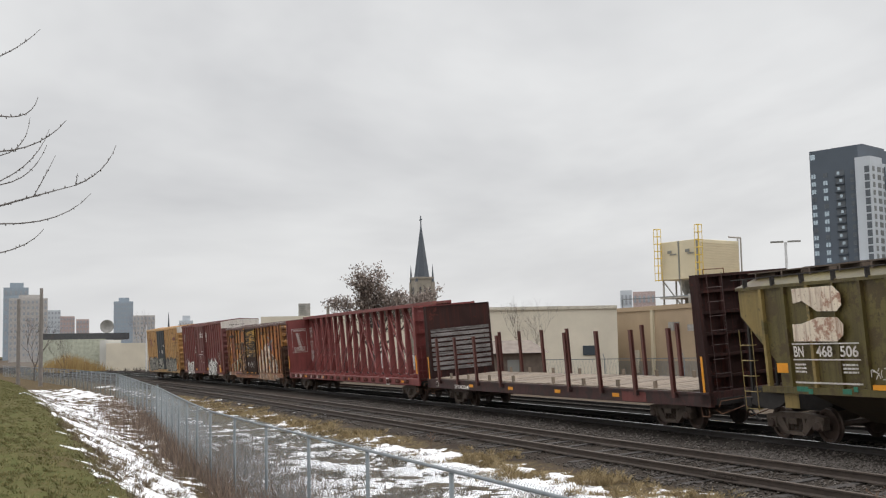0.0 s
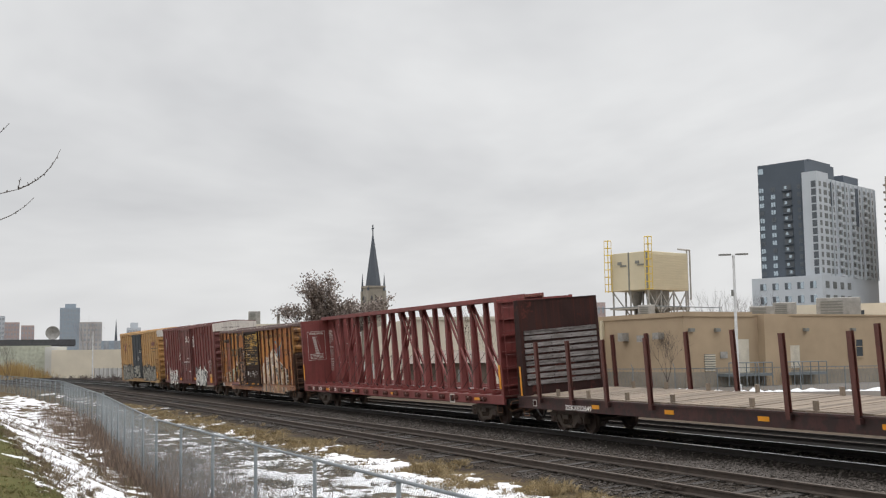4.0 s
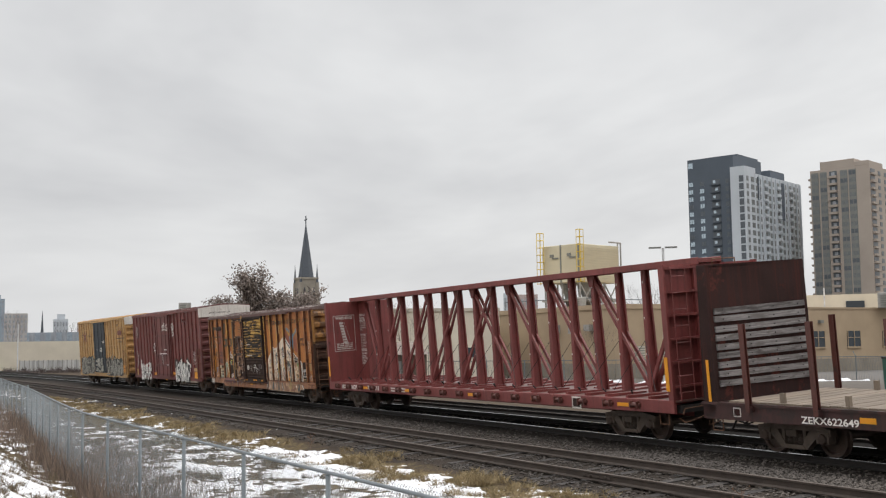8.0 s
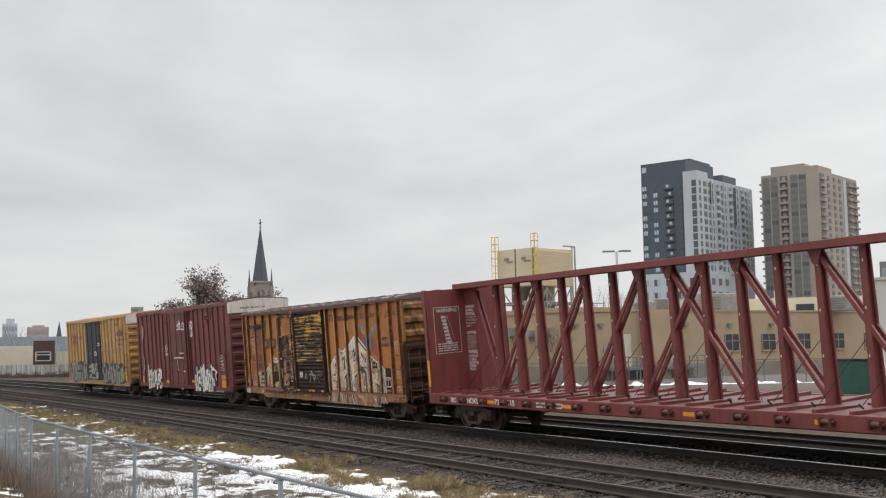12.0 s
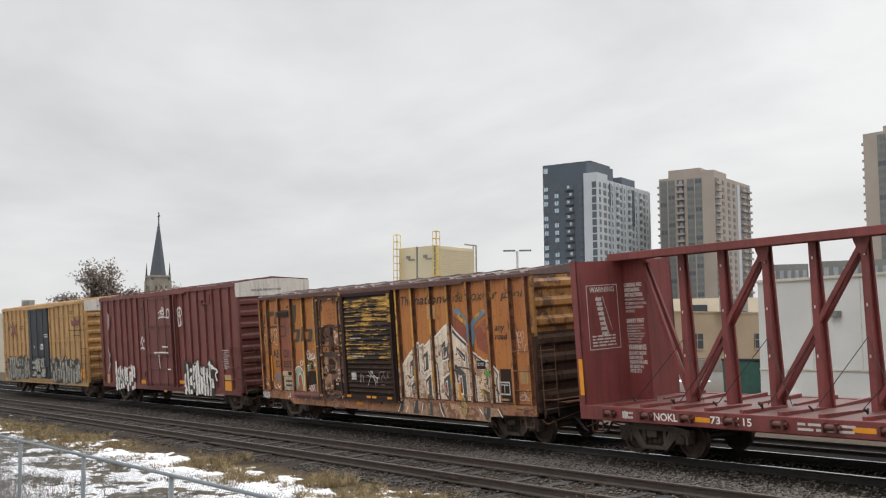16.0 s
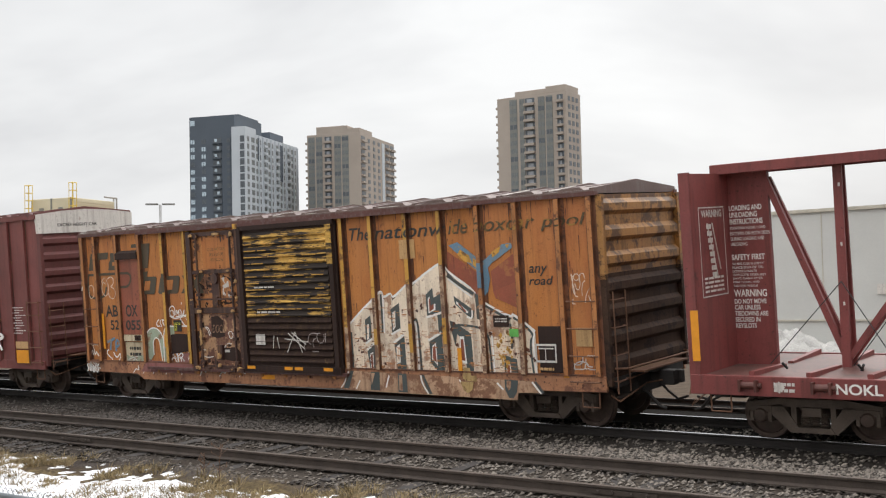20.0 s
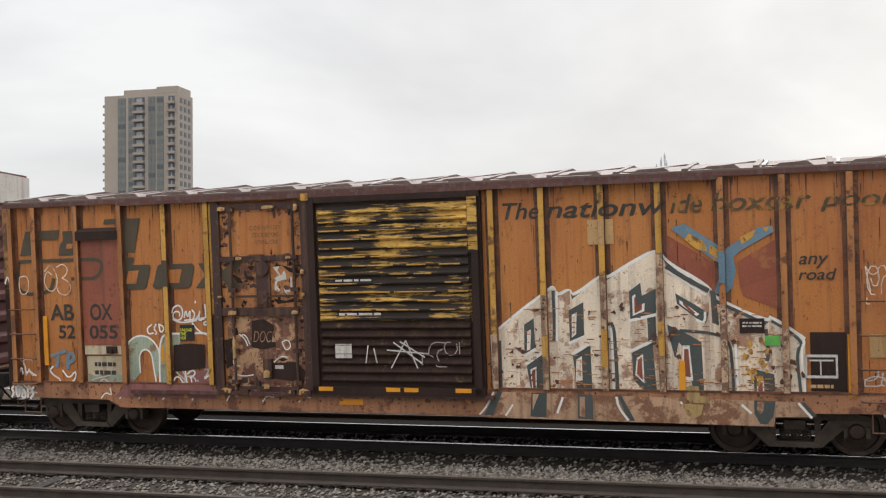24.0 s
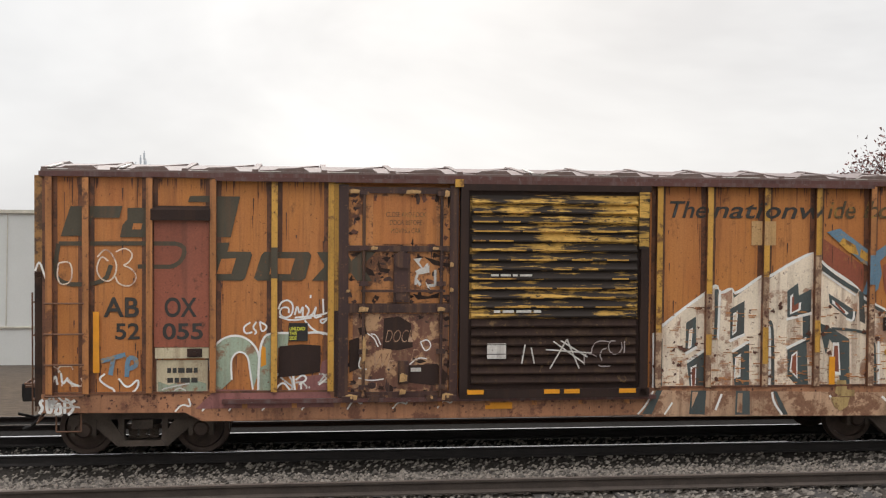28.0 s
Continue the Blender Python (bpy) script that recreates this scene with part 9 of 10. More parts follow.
        d = (b2 - a).normalized()
        ln = (b2 - a).length
        bm = bmesh.new()
        for k in range(int(ln / 9)):
            p = a + d * (4 + 9 * k)
            beam(bm, (p.x, p.y, z - 1.4), ((p + d * 2.2).x, (p + d * 2.2).y, z - 1.4), 0.3, 1.1)
        loose("window", bm, M_GLASS, hl)
    for az, dist, z, sx, sz in ((48.1, 118, 5.95, 4.2, 1.9), (42.2, 125, 5.95, 3.0, 1.6), (50.6, 112, 5.95, 2.2, 1.3), (51.6, 112, 5.95, 2.6, 1.0), (77.2, 171, 7.7, 1.8, 2.0), (76.0, 173, 7.7, 0.5, 1.6), (57.3, 108, 5.95, 1.6, 1.2)):
        p = at(az, dist)
        un = thing("rooftop_unit", "grey rooftop ventilation unit", "ventilation unit", pose(p.x, p.y, z, 0, 0, az))
        bm = bmesh.new()
        box(bm, -sx / 2, sx / 2, 0, 1.8, 0.0, sz)
        part("casing", bm, M_HVAC, un, bevel=0.06)
        bm = bmesh.new()
        for k in range(5):
            box(bm, -sx * 0.4, sx * 0.1, -0.06, 0.0, sz * (0.15 + 0.15 * k), sz * (0.22 + 0.15 * k))
        loose("grille_slat", bm, M_TANG, un)
    # cream cabinet on legs with yellow caged ladders
    p = at(57.15, 112)
    cab = thing("rooftop_dust_collector", "cream sheet-metal dust collector on legs with yellow caged ladders", "industrial equipment", pose(p.x, p.y, 5.95, 0, 0, 90 + 57.15 - 40))
    bm = bmesh.new()
    box(bm, 0, 6.3, 0, 5.0, 2.9, 6.75)
    part("cabinet", bm, M_CREAMBOX, cab, bevel=0.05)
    bm = bmesh.new()
    for k in range(14):
        box(bm, 0.3, 6.1, -0.06, 0.0, 3.1 + 0.25 * k, 3.2 + 0.25 * k)
    loose("louvre", bm, M_CREAMBOX, cab)
    bm = bmesh.new()
    box(bm, -0.06, 0, 2.4, 2.55, 2.9, 6.75)
    box(bm, -0.06, 0, 0.0, 0.2, 2.9, 6.75)
    for y in (1.1, 3.4):
        box(bm, -0.08, 0, y, y + 0.5, 5.55, 5.85)
        box(bm, -0.08, 0, y - 0.6, y + 0.2, 5.35, 5.5)
    loose("panel_mark", bm, M_TANG, cab, "dark emblem and door seams")
    bm = bmesh.new()
    for x in (0.2, 2.1, 4.1, 6.1):
        for y in (0.2, 2.5, 4.8):
            tube(bm, (x, y, 0), (x, y, 2.9), 0.10, 6)
    for x in (0.2, 2.1, 4.1):
        beam(bm, (x, 0.2, 0.2), (x + 2.0, 0.2, 2.8), 0.1, 0.1)
        beam(bm, (x + 2.0, 0.2, 0.2), (x, 0.2, 2.8), 0.1, 0.1)
    box(bm, -0.5, 6.8, 0.3, 4.7, 1.0, 1.25)
    for x, y in ((0.2, 0.2), (0.2, 2.5)):
        beam(bm, (x, y, 0.2), (x + (2.4 if y < 1 and x > 0.1 else 0), y + (2.3 if x < 1 else 0), 2.8), 0.1, 0.1)
    for y in (1.3, 3.6):
        tube(bm, (2.4, y, 2.9), (2.4, y, 1.3), 0.9, 10, 0.3)
        tube(bm, (2.4, y, 1.3), (2.4, y, 0.0), 0.3, 10)
    tube(bm, (3.9, 1.5, 2.9), (3.9, 1.5, 0.3), 0.7, 10)
    loose("support", bm, M_HVAC, cab)
    bm = bmesh.new()
    bent(bm, [(6.5, -0.1, 2.0), (6.5, -0.1, 7.1), (4.6, -0.1, 7.1)], 0.09)
    bent(bm, [(6.8, 0.5, 0.0), (6.8, 0.5, 7.1)], 0.09)
    part("vent_pipe", bm, M_HVAC, cab)
    for x, y in ((-0.4, 4.9), (-0.35, -0.35)):
        bm = bmesh.new()
        for dx, dy in ((0, 0), (0.5, 0), (0, 0.5), (0.5, 0.5)):
            tube(bm, (x + dx - 0.4, y + dy - 0.4, 2.8), (x + dx - 0.4, y + dy - 0.4, 8.1), 0.032, 5)
        for k in range(8):
            z = 2.9 + 0.74 * k
            bent(bm, [(x - 0.42, y - 0.42, z), (x + 0.12, y - 0.42, z), (x + 0.12, y + 0.12, z), (x - 0.42, y + 0.12, z), (x - 0.42, y - 0.42, z)], 0.028, 4)
        part("caged_ladder", bm, M_YSTEEL, cab, "yellow safety cage ladder")
    bm = bmesh.new()
    bent(bm, [(-2.5, -2.5, 0), (-2.5, -2.5, 1.1), (-2.5, 8, 1.1), (-2.5, 8, 0)], 0.05)
    bent(bm, [(-2.5, -2.5, 1.1), (8, -2.5, 1.1), (8, -2.5, 0)], 0.05)
    part("roof_railing", bm, M_GALV, cab)
    # grey clad warehouse straight across the tracks
    gw = thing("grey_warehouse", "long grey-clad warehouse wall with flush doors and flat roof", "building")
    bm = bmesh.new()
    box(bm, -43.5, -6.2, 50, 80, -0.6, 6.03)
    part("wall", bm, M_GREYW, gw)
    bm = bmesh.new()
    box(bm, -6.2, 26, 49.2, 80, -0.6, 6.45)
    part("front_block", bm, M_GREYW, gw)
    bm = bmesh.new()
    box(bm, -43.6, -6.2, 49.9, 80.1, 5.95, 6.10)
    box(bm, -6.3, 26.1, 49.1, 80.1, 6.38, 6.52)
    box(bm, -6.25, 26.1, 49.12, 49.2, 4.7, 4.95)
    loose("coping", bm, M_TRIM, gw)
    bm = bmesh.new()
    box(bm, -43.5, -6.2, 49.93, 50.0, 1.02, 1.10)
    for k in range(12):
        box(bm, -42.9 + 3.1 * k, -42.87 + 3.1 * k, 49.97, 50, 1.1, 5.95)
    loose("cladding_seam", bm, M_TRIM, gw)
    put("flush_door", gw, "greyd", M_HVAC, -2.2, 0.6, 49.1, 49.25, -0.5, 2.4)
    put("sign_plate", gw, "whitel", M_WHITE, -15.7, -15.0, 49.93, 50.0, 2.2, 2.65)
    for x in (-38.5, -27.0):
        put("wall_light", gw, "tang", M_TANG, x, x + 0.6, 49.6, 50, 3.9, 4.2)
    # low yard buildings at the far end of the line
    for az0, az1, dist, z0, z1, mat, label in ((90.0, 85.8, 230, 5.6, 6.8, M_DARKROOF, "dark flat roof of a low depot"), (90.0, 86.9, 228, -0.5, 5.6, M_DEPOT, "pale green-grey depot wall"),
                                              (87.2, 86.2, 215, -0.5, 5.2, M_GREYW, "low grey depot extension wall"), (86.9, 82.02, 210, -0.5, 4.55, M_CREAM, "long low cream-painted yard wall"), (82.0, 81.02, 190, -0.5, 5.15, M_BRICK, "small brown brick yard office"),
                                              (80.95, 74, 205, -0.5, 3.45, M_CREAM, "long low cream-painted yard wall")):
        a, b2 = at(az1, dist), at(az0, dist)
        out = (a + b2).normalized() * 12
        ob = thing("yard_building", label, "building")
        part("wall", wall_block("b", [(a.x, a.y), (b2.x, b2.y), ((b2 + out).x, (b2 + out).y), ((a + out).x, (a + out).y)], z0, z1, mat, ""), mat, ob)
        if mat is M_BRICK:
            d = (b2 - a).normalized()
            p, q = a + d * 0.75, a + d * 2.75
            bm = bmesh.new()
            beam(bm, (p.x, p.y, 2.65), (q.x, q.y, 2.65), 0.3, 1.4)
            pane = part("window", bm, M_GLASS, ob)
            bm = bmesh.new()
            for z in (1.95, 2.9, 3.35):
                beam(bm, (p.x, p.y, z), (q.x, q.y, z), 0.4, 0.13)
            for k in range(4):
                r = p.lerp(q, k / 3)
                beam(bm, (r.x, r.y, 1.95), (r.x, r.y, 3.35), 0.4, 0.13)
            part("window_frame", bm, M_WHITE, pane, "white-painted window frame")
    # pale boarded fence in front of the yard office
    yf = thing("yard_fence", "long pale grey boarded fence along the yard", "fence")
    p, q = at(84.9, 187), at(78.0, 186)
    n = 64
    board = bmesh.new()
    box(board, -0.165, 0.165, -0.03, 0.03, 0, 1.8)
    board = mesh_of("fence_board", board, M_FENCEW)
    for k in range(n):
        r = p.lerp(q, k / n)
        d = (q - p).length / n
        if k % 2 == 0:
            bm = bmesh.new()
            box(bm, r.x - 0.07, r.x + 0.07, r.y - 0.07, r.y + 0.07, -0.5, 1.42)
            part("post", bm, M_HVAC, yf)
        piece("board", board, yf, pose(r.x, r.y, -0.46, 0, 0, math.degrees(math.atan2((q - p).y, (q - p).x))) @ Matrix.Translation((d / 2, 0, 0)) @ Matrix.Diagonal((d / 0.34, 1, 1, 1)))
    p = at(86.86, 233, 6.85)
    ds = thing("satellite_dish", "pale round satellite dish on a depot roof", "satellite dish", pose(p.x, p.y, p.z, 0, 0, 86.86))
    bm = bmesh.new()
    lathe_y(bm, [(0.15, 0.4), (0.9, 0.2), (1.35, -0.15), (1.3, -0.2), (0.8, 0.1), (0.15, 0.3)], 0, 1.3, 18)
    part("bowl", bm, M_HVAC, ds)
    bm = bmesh.new()
    tube(bm, (0, 0.5, 1.6), (0, 0.8, -0.2), 0.15, 6)
    tube(bm, (0, 0.4, 1.6), (0, -1.0, 1.6), 0.08, 6)
    part("mount", bm, M_TANG, ds)


def build_poles():
    p = at(52.95, 92, -0.6)
    lp = thing("parking_lot_lamp", "tall white pole with two flat lamp heads", "street lamp", pose(p.x, p.y, p.z, 0, 0, 52.95))
    bm = bmesh.new()
    tube(bm, (0, 0, 0), (0, 0, 10.9), 0.15, 10, 0.10)
    tube(bm, (0, 0, 0), (0, 0, 0.6), 0.3, 10)
    part("pole", bm, M_LAMPPOLE, lp, smooth=False)
    for s in (-1, 1):
        bm = bmesh.new()
        box(bm, min(s * 0.15, s * 1.15), max(s * 0.15, s * 1.15), -0.2, 0.2, 10.88, 10.99)
        part("lamp_head", bm, M_TANG, lp)
    bm = bmesh.new()
    box(bm, -0.28, -0.1, -0.1, 0.1, 7.6, 8.1)
    part("camera_box", bm, M_TANG, lp)
    for az, dist, top in ((89.93, 120, 3.26), (90.94, 130, 2.74)):
        p = at(az, dist, 0)
        up = thing("utility_pole", "bare weathered timber utility pole", "utility pole", pose(p.x, p.y, 0))
        bm = bmesh.new()
        tube(bm, (0, 0, -0.5), (0, 0, EYE_Z + dist * math.tan(radians(top))), 0.22, 8, 0.16)
        part("pole", bm, M_POLE, up)
    for az, dist, top in ((85.0, 190, 1.4), (73.3, 165, 3.0), (45.3, 125, 2.6)):
        p = at(az, dist, 0)
        up = thing("thin_mast", "thin grey metal mast", "mast", pose(p.x, p.y, 0))
        bm = bmesh.new()
        tube(bm, (0, 0, -0.5), (0, 0, EYE_Z + dist * math.tan(radians(top))), 0.12, 6, 0.07)
        part("pole", bm, M_LAMPPOLE, up)
    p = at(7.7, 300, -1)
    an = thing("rooftop_antennas", "cluster of mobile-phone antennas on a far roof", "antenna", pose(p.x, p.y, 0, 0, 0, 7.7))
    bm = bmesh.new()
    for k, h in ((-1.6, 36.6), (-0.4, 38.4), (0.5, 39.6), (0.9, 37.6), (2.0, 36.2)):
        tube(bm, (k, 0, 25), (k, 0, h), 0.13, 6)
        box(bm, k - 0.25, k + 0.25, -0.2, 0.2, h - 2.2, h - 0.6)
    beam(bm, (-2, 0, 35), (2.2, 0, 35), 0.2, 0.2)
    loose("antenna", bm, M_PALEP, an)
    bm = bmesh.new()
    box(bm, -14, 10, 0, 16, 0, 34)
    part("roof_block", bm, M_TANT, an)
    # back fence beyond the tracks
    fb = thing("back_fence", "grey chain-link fence in front of the factory", "fence")
    pts = [at(a, d2) for a, d2 in ((70, 100), (62, 93), (56, 88), (50, 92), (44, 95), (41.5, 90))]
    for p, q in zip(pts, pts[1:]):
        ln = (q - p).length
        n = max(1, int(ln / 3))
        for k in range(n):
            r = p.lerp(q, k / n)
            bm = bmesh.new()
            tube(bm, (r.x, r.y, -0.6), (r.x, r.y, 1.35), 0.045, 5)
            if k % 2 == 0:
                tube(bm, (r.x, r.y, 1.35), (r.x - 0.25, r.y, 1.75), 0.03, 5)
            part("post", bm, M_GALV, fb)
        bm = bmesh.new()
        for k in range(int(ln / 0.3)):
            r, s2 = p.lerp(q, k * 0.3 / ln), p.lerp(q, min(1, (k * 0.3 + 0.3) / ln))
            for za, zb in ((-0.5, 1.3), (1.3, -0.5)):
                beam(bm, (r.x, r.y, za), (s2.x, s2.y, zb), 0.009, 0.009)
        beam(bm, (p.x, p.y, 1.33), (q.x, q.y, 1.33), 0.06, 0.06)
        part("mesh_panel", bm, M_GALV, fb)
    V, F = [], []
    n, p, q = 70, at(57.0, 90), at(43.5, 93)
    side = Vector((p.x, p.y, 0)).normalized()
    for k in range(n + 1):
        c = p.lerp(q, k / n)
        h = max(0.0, 0.10 + 0.35 * nz(k * 0.3, 1.7, 1.0, 4.0) + 0.25 * nz(k * 0.9, 3.1, 1.0, 8.0))
        for e, z in ((-1.1, -0.08), (-0.5, h * 0.8), (0.0, h), (0.5, h * 0.7), (1.1, -0.08)):
            w = side * (e * (0.7 + h))
            V.append((c.x + w.x, c.y + w.y, float(ground_z(c.x, c.y)) + z))
    for k in range(n):
        F += [(5 * k + i, 5 * k + i + 1, 5 * k + i + 6, 5 * k + i + 5) for i in range(4)]
    tagged(new("snow_bank", raw("snow_bank", V, F, M_SNOWBANK, True)), "low ragged bank of old snow along the back fence", "snow", kind="stuff")
    p = at(41.4, 70)
    bx = thing("green_dumpster", "dark green steel waste container by the fence", "dumpster", pose(p.x, p.y, -0.6, 0, 0, 10))
    bm = bmesh.new()
    prism(bm, [(-1.5, 0), (1.5, 0), (1.6, 2.0), (-1.6, 2.2)], -0.8, 0.8)
    part("bin", bm, plain("dark_green_steel", (0.02, 0.075, 0.055), 0.6), bx, bevel=0.03)
    bm = bmesh.new()
    box(bm, -1.6, 1.6, -0.85, 0.85, 2.1, 2.2)
    part("lid", bm, M_BLACK, bx)


def limb(bm, p, d, ln, r, depth, rnd, tips, spread=0.55, up=0.12):
    """A branch that forks, tapering; its ends are collected in tips."""
    n = 3
    for i in range(n):
        d2 = (d + Vector((rnd.uniform(-1, 1), rnd.uniform(-1, 1), rnd.uniform(-0.6, 1))) * 0.16 + Vector((0, 0, up * 0.3))).normalized()
        q = p + d2 * ln / n
        tube(bm, p, q, r * (1 - 0.22 * i), 5 if r > 0.02 else 3, r * (1 - 0.22 * (i + 1)), caps=False)
        if depth > 0 and i > 0:
            side = Vector((rnd.uniform(-1, 1), rnd.uniform(-1, 1), rnd.uniform(-0.1, 0.8))).normalized()
            limb(bm, q, (d2 + side * spread * 1.6).normalized(), ln * rnd.uniform(0.5, 0.75), r * 0.5, depth - 1, rnd, tips, spread, up)
        p, d = q, d2
    if depth > 0:
        for _ in range(2):
            side = Vector((rnd.uniform(-1, 1), rnd.uniform(-1, 1), rnd.uniform(-0.2, 0.7))).normalized()
            limb(bm, p, (d + side * spread).normalized(), ln * rnd.uniform(0.6, 0.8), r * 0.55, depth - 1, rnd, tips, spread, up)
    tips.append(p)


def tree(name, label, x, y, z, h, seed, depth=4, leaves=None, leaf_size=0.12, per=4, r=0.2, spread=0.55, limbs=(), clump=1.0):
    rnd = random.Random(seed)
    tr = thing(name, label, "tree", pose(x, y, z))
    bm, tips = bmesh.new(), []
    tube(bm, (0, 0, -0.3), (0, 0, h * 0.22), r * 1.25, 9, r, caps=False)
    for k in range(len(limbs) or 4):
        a = k * 1.57 + rnd.uniform(-0.5, 0.5)
        d, ln = limbs[k] if limbs else (Vector((math.cos(a) * 0.55, math.sin(a) * 0.55, 1)), 0.36)
        limb(bm, Vector((0, 0, h * (0.16 + 0.03 * (k % 4)))), d.normalized(), h * ln, r * 0.6, depth - 1, rnd, tips, spread)
    part("trunk", bm, M_BARK, tr)
    if leaves:
        V, F = [], []
        for t in tips:
            # withered leaves hang on in clumps; many ends are bare
            if clump < 1 and rnd.random() > clump:
                continue
            for _ in range(per):
                c = t + Vector((rnd.gauss(0, 1), rnd.gauss(0, 1), rnd.gauss(0, 0.7))) * leaf_size * 2.2
                a, b = Vector((rnd.uniform(-1, 1), rnd.uniform(-1, 1), rnd.uniform(-1, 1))).normalized(), Vector((rnd.uniform(-1, 1), rnd.uniform(-1, 1), rnd.uniform(-1, 1))).normalized()
                a, b = a * leaf_size, b * leaf_size * 0.6
                i = len(V)
                V += [c - a, c + b, c + a, c - b]
                F.append((i, i + 1, i + 2, i + 3))
        ob = new("crown", raw("crown", V, F, leaves))
        ob.parent = tr
        tagged(ob, "withered leaves", kind="stuff")
    return tr


def build_trees():
    m, n, l, b = shade("withered_leaf", 0.9)
    g = n.new("ShaderNodeNewGeometry")
    l.new(ramp_of(n, l, g.outputs["Random Per Island"], 0, 1, (0.13, 0.105, 0.095), (0.33, 0.27, 0.23)), b.inputs["Base Color"])
    p = at(73.62, 150, -0.5)
    ash_side = Vector((math.cos(radians(73.75)), math.sin(radians(73.75)), 0))
    tree("ash_tree", "leafless spreading tree with brown seed clusters beside the church", p.x, p.y, p.z, 11.0, 4, 5, m, 0.19, 13, 0.3, 0.46,
         limbs=[(ash_side * e + Vector((0.1, 0.2, 1)), ln) for e, ln in ((-0.75, 0.33), (-0.22, 0.38), (0.2, 0.28), (0.95, 0.35), (0.6, 0.34), (-0.5, 0.35))], clump=0.36)
    m_red, n, l, b = shade("dark_red_leaf", 0.9)
    g = n.new("ShaderNodeNewGeometry")
    l.new(ramp_of(n, l, g.outputs["Random Per Island"], 0, 1, (0.075, 0.028, 0.026), (0.21, 0.085, 0.07)), b.inputs["Base Color"])
    p = at(-32.3, 42, -0.5)
    tree("maple_tree", "bare tree with a few dark red withered leaves", p.x, p.y, p.z, 7.55, 9, 5, m_red, 0.075, 4, 0.16, 0.6)
    for az, d2, h, s in ((51.9, 120, 8.5, 21), (53.5, 122, 9.0, 22), (66.0, 92, 6.5, 23), (56.4, 86, 4.6, 24), (82.9, 330, 11, 25), (85.3, 330, 14, 26), (90.2, 150, 7.5, 27), (30.5, 44, 3.6, 28), (88.9, 140, 5, 29), (3.7, 47, 3.4, 30), (80.8, 170, 4, 31)):
        p = at(az, d2, -0.5)
        tree("bare_tree", "small leafless grey-brown tree", p.x, p.y, p.z, h, s, 4, None, r=0.028 if h < 4.5 else 0.05 if h < 7 else 0.09)
    # orange-twigged shrub at the bend of the line
    m2, n, l, b = shade("orange_twigs", 0.9)
    g = n.new("ShaderNodeNewGeometry")
    l.new(ramp_of(n, l, g.outputs["Random Per Island"], 0, 1, (0.24, 0.14, 0.055), (0.42, 0.31, 0.13)), b.inputs["Base Color"])
    rnd = random.Random(3)
    V, F = [], []
    for _ in range(1800):
        a = rnd.gauss(88.6, 0.75)
        c = at(a, rnd.uniform(186, 196), -0.5)
        top = c + Vector((rnd.uniform(-0.6, 0.6), rnd.uniform(-0.6, 0.6), rnd.uniform(1.4, 3.8) * max(0.3, 1 - abs(a - 88.6) * 0.3)))
        s = Vector((0.0, 0.05, 0))
        i = len(V)
        V += [c - s, c + s, top]
        F.append((i, i + 1, i + 2))
    tagged(new("willow_shrub", raw("willow_shrub", V, F, m2)), "clump of orange-yellow willow twigs by the line", "shrub", kind="stuff")
    V, F = [], []
    for _ in range(2600):
        a = rnd.uniform(74.5, 87.0)
        c = at(a, rnd.uniform(178, 186), -0.5)
        top = c + Vector((rnd.uniform(-1, 1), rnd.uniform(-1, 1), rnd.uniform(0.3, 1.0) * (1.1 if math.sin(a * 9) > 0.2 else 0.6)))
        s = Vector((0.0, 0.06, 0))
        i = len(V)
        V += [c - s, c + s, top]
        F.append((i, i + 1, i + 2))
    tagged(new("brushwood", raw("brushwood", V, F, M_BARK)), "low bare brush along the yard walls", "shrub", kind="stuff")
    # near tree, out of view but for its drooping twigs
    base = at(101, 7.0, 0.9)
    tr = thing("larch_tree", "thin bare twigs with small knobbly buds, curving upwards", "tree", pose(base.x, base.y, base.z))
    bm = bmesh.new()
    tube(bm, (0, 0, -0.2), (0.1, 0, 5.2), 0.14, 10, 0.06)
    part("trunk", bm, M_BARK, tr)
    rnd = random.Random(6)
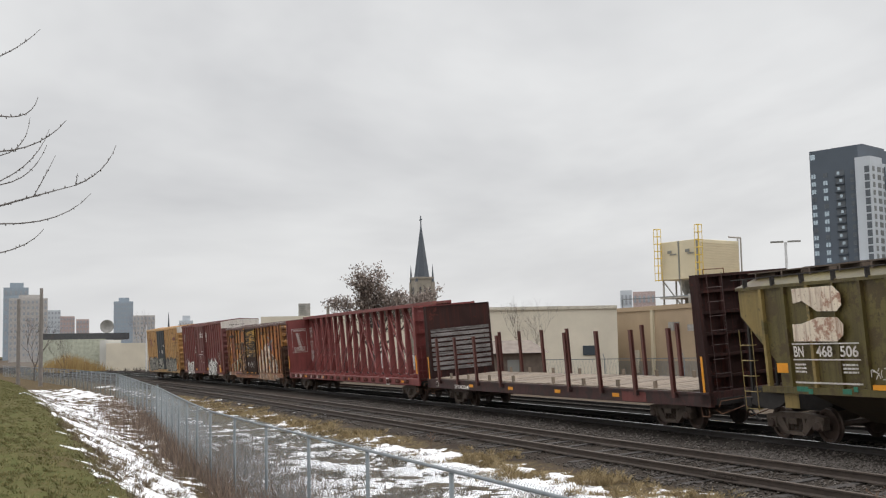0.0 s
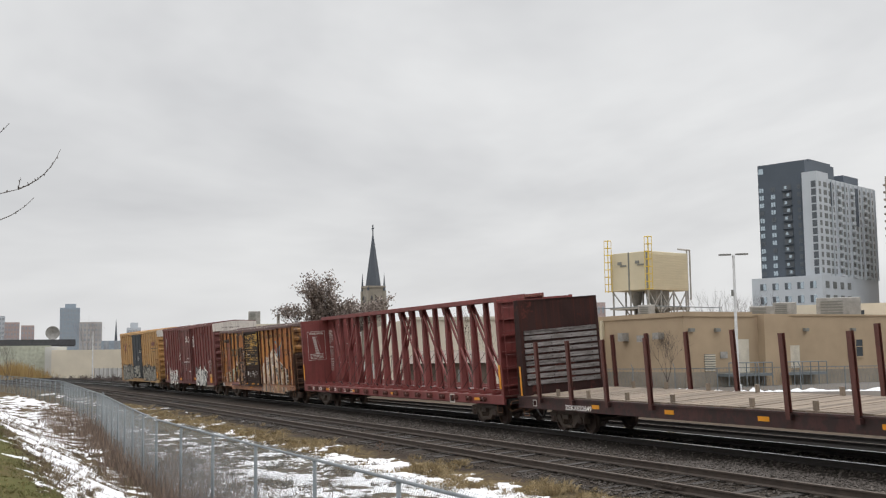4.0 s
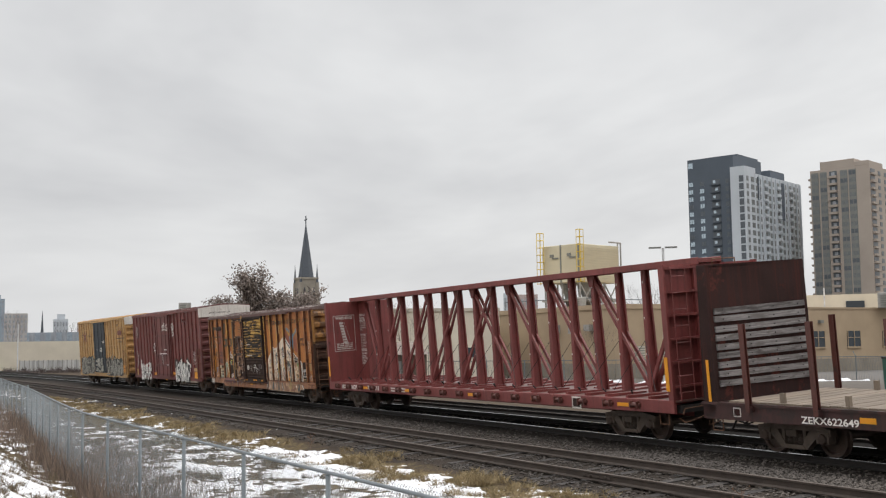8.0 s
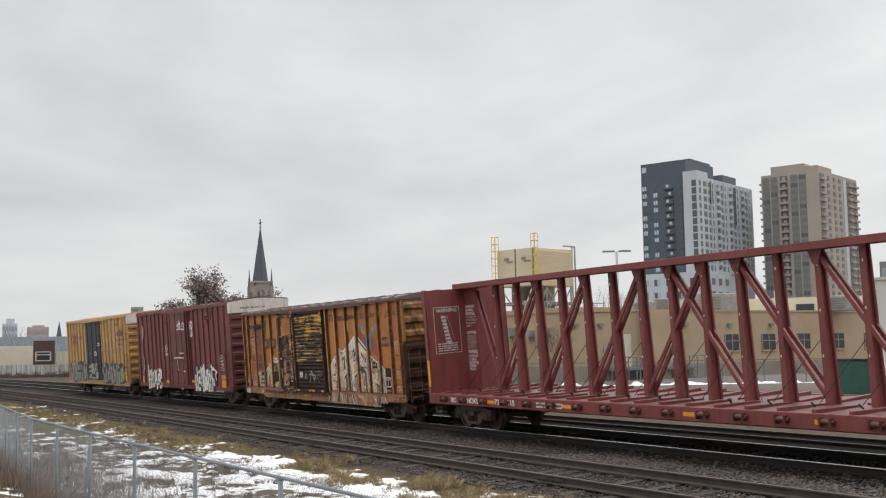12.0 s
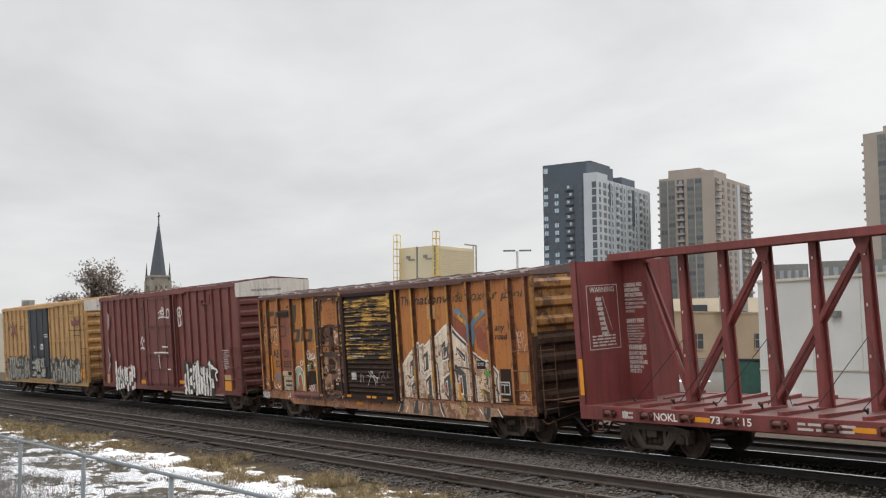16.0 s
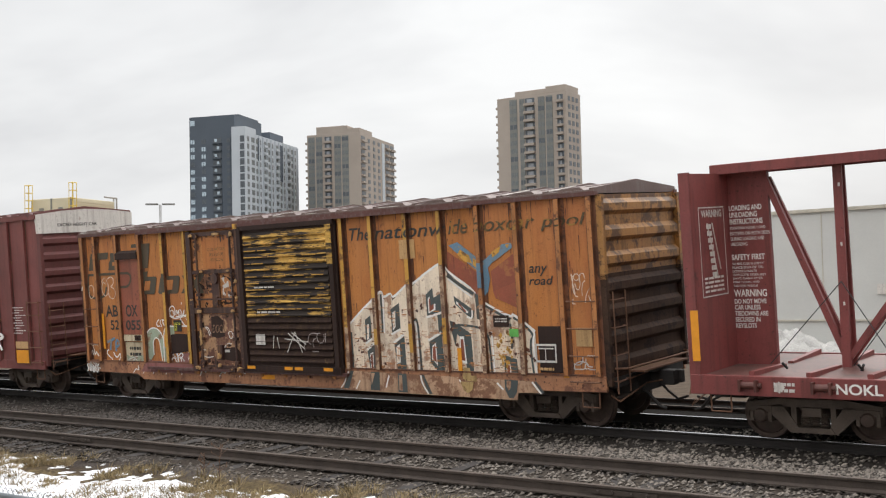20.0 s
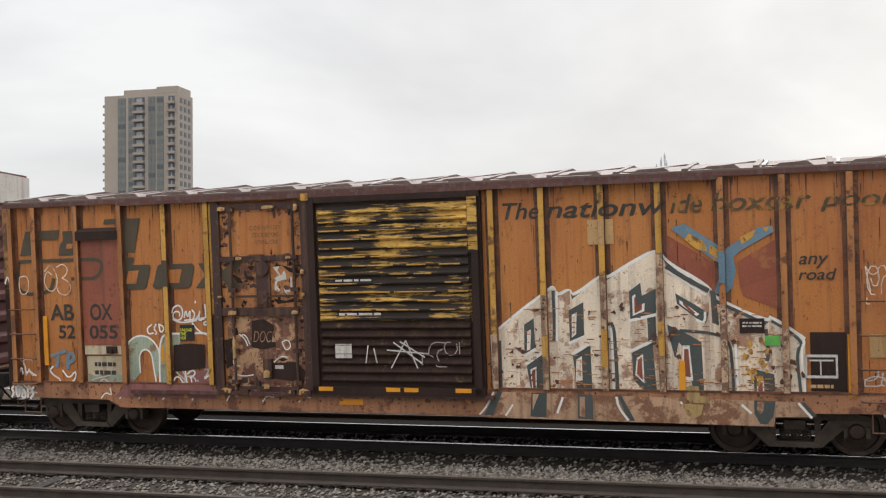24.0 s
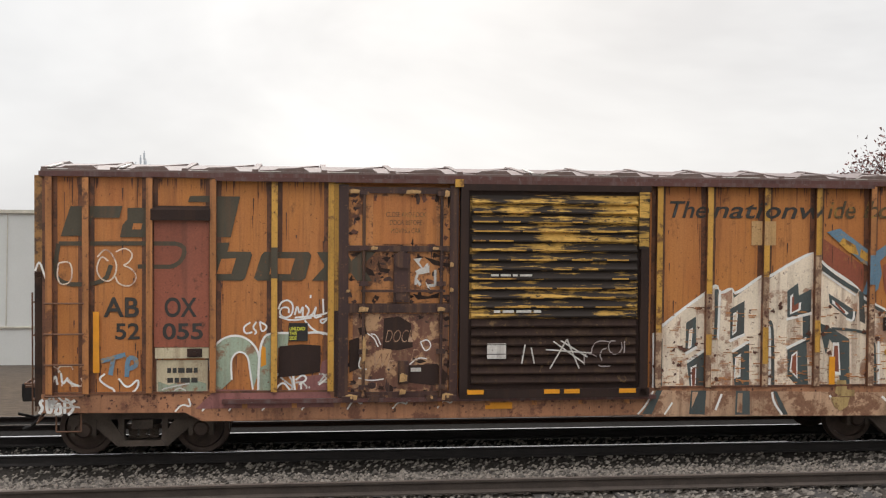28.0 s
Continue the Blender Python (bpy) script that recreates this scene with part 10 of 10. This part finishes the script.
    # each twig: bearing and height angle of its start, bend and tip; thickness; whether it springs from the trunk
    for a0, e0, a1, e1, a2, e2, r, main in ((91.9, 14.27, 90.88, 14.8, 90.06, 15.68, 0.0035, 1), (91.85, 11.46, 90.4, 11.3, 90.14, 12.45, 0.004, 1), (91.83, 9.78, 89.9, 10.0, 88.82, 11.41, 0.0045, 1),
                                            (91.81, 8.38, 90.1, 9.3, 89.6, 10.96, 0.0035, 1), (91.8, 8.2, 90.3, 8.5, 89.7, 10.2, 0.0035, 1), (91.82, 9.59, 90.6, 9.9, 90.49, 11.51, 0.003, 1),
                                            (91.79, 7.2, 90.0, 7.8, 88.36, 8.28, 0.006, 1), (88.36, 8.28, 86.9, 8.9, 86.45, 10.29, 0.004, 0), (91.77, 6.34, 88.9, 6.3, 87.62, 7.91, 0.0045, 1),
                                            (91.75, 4.96, 90.4, 5.3, 89.8, 6.13, 0.0035, 1), (90.31, 7.67, 89.85, 8.5, 89.3, 9.7, 0.003, 0), (88.36, 8.28, 88.3, 8.5, 88.26, 8.88, 0.0025, 0)):
        p0, p1, p2 = (at(u, 6.6, EYE_Z + 6.6 * math.tan(radians(v))) - base + Vector((-0.054, -0.11, 0)) for u, v in ((a0, e0), (a1, e1), (a2, e2)))
        pts = [p0 * (1 - s) ** 2 + p1 * 2 * s * (1 - s) + p2 * s * s for s in (0, 0.17, 0.34, 0.5, 0.67, 0.84, 1)]
        bm = bmesh.new()
        if main:
            start = Vector((0.05, 0, p0.z - 0.25))
            tube(bm, start, p0, 0.012, 6, r, caps=False)
        for i, (p, q) in enumerate(zip(pts, pts[1:])):
            tube(bm, p, q, r * (1 - 0.11 * i), 5, r * (1 - 0.11 * (i + 1)), caps=False)
            for k in range(3 if i < 4 else 1):
                o = p.lerp(q, (k + rnd.random()) / 3)
                tube(bm, o, o + Vector((rnd.uniform(-0.006, 0.006), rnd.uniform(-0.006, 0.006), rnd.uniform(-0.012, 0.016))), r * 1.1, 4, r * 0.5)
        part("branch", bm, M_TWIG, tr)


build_ground()
build_snow()
build_tracks()
build_fence()
build_factory()
build_towers()
build_church()
build_poles()
build_trees()
build_grass()
build_stones()
build_orange_boxcar()
build_red_boxcar()
build_yellow_boxcar()
build_centerbeam()
build_flat_car()
build_hopper()
motions()
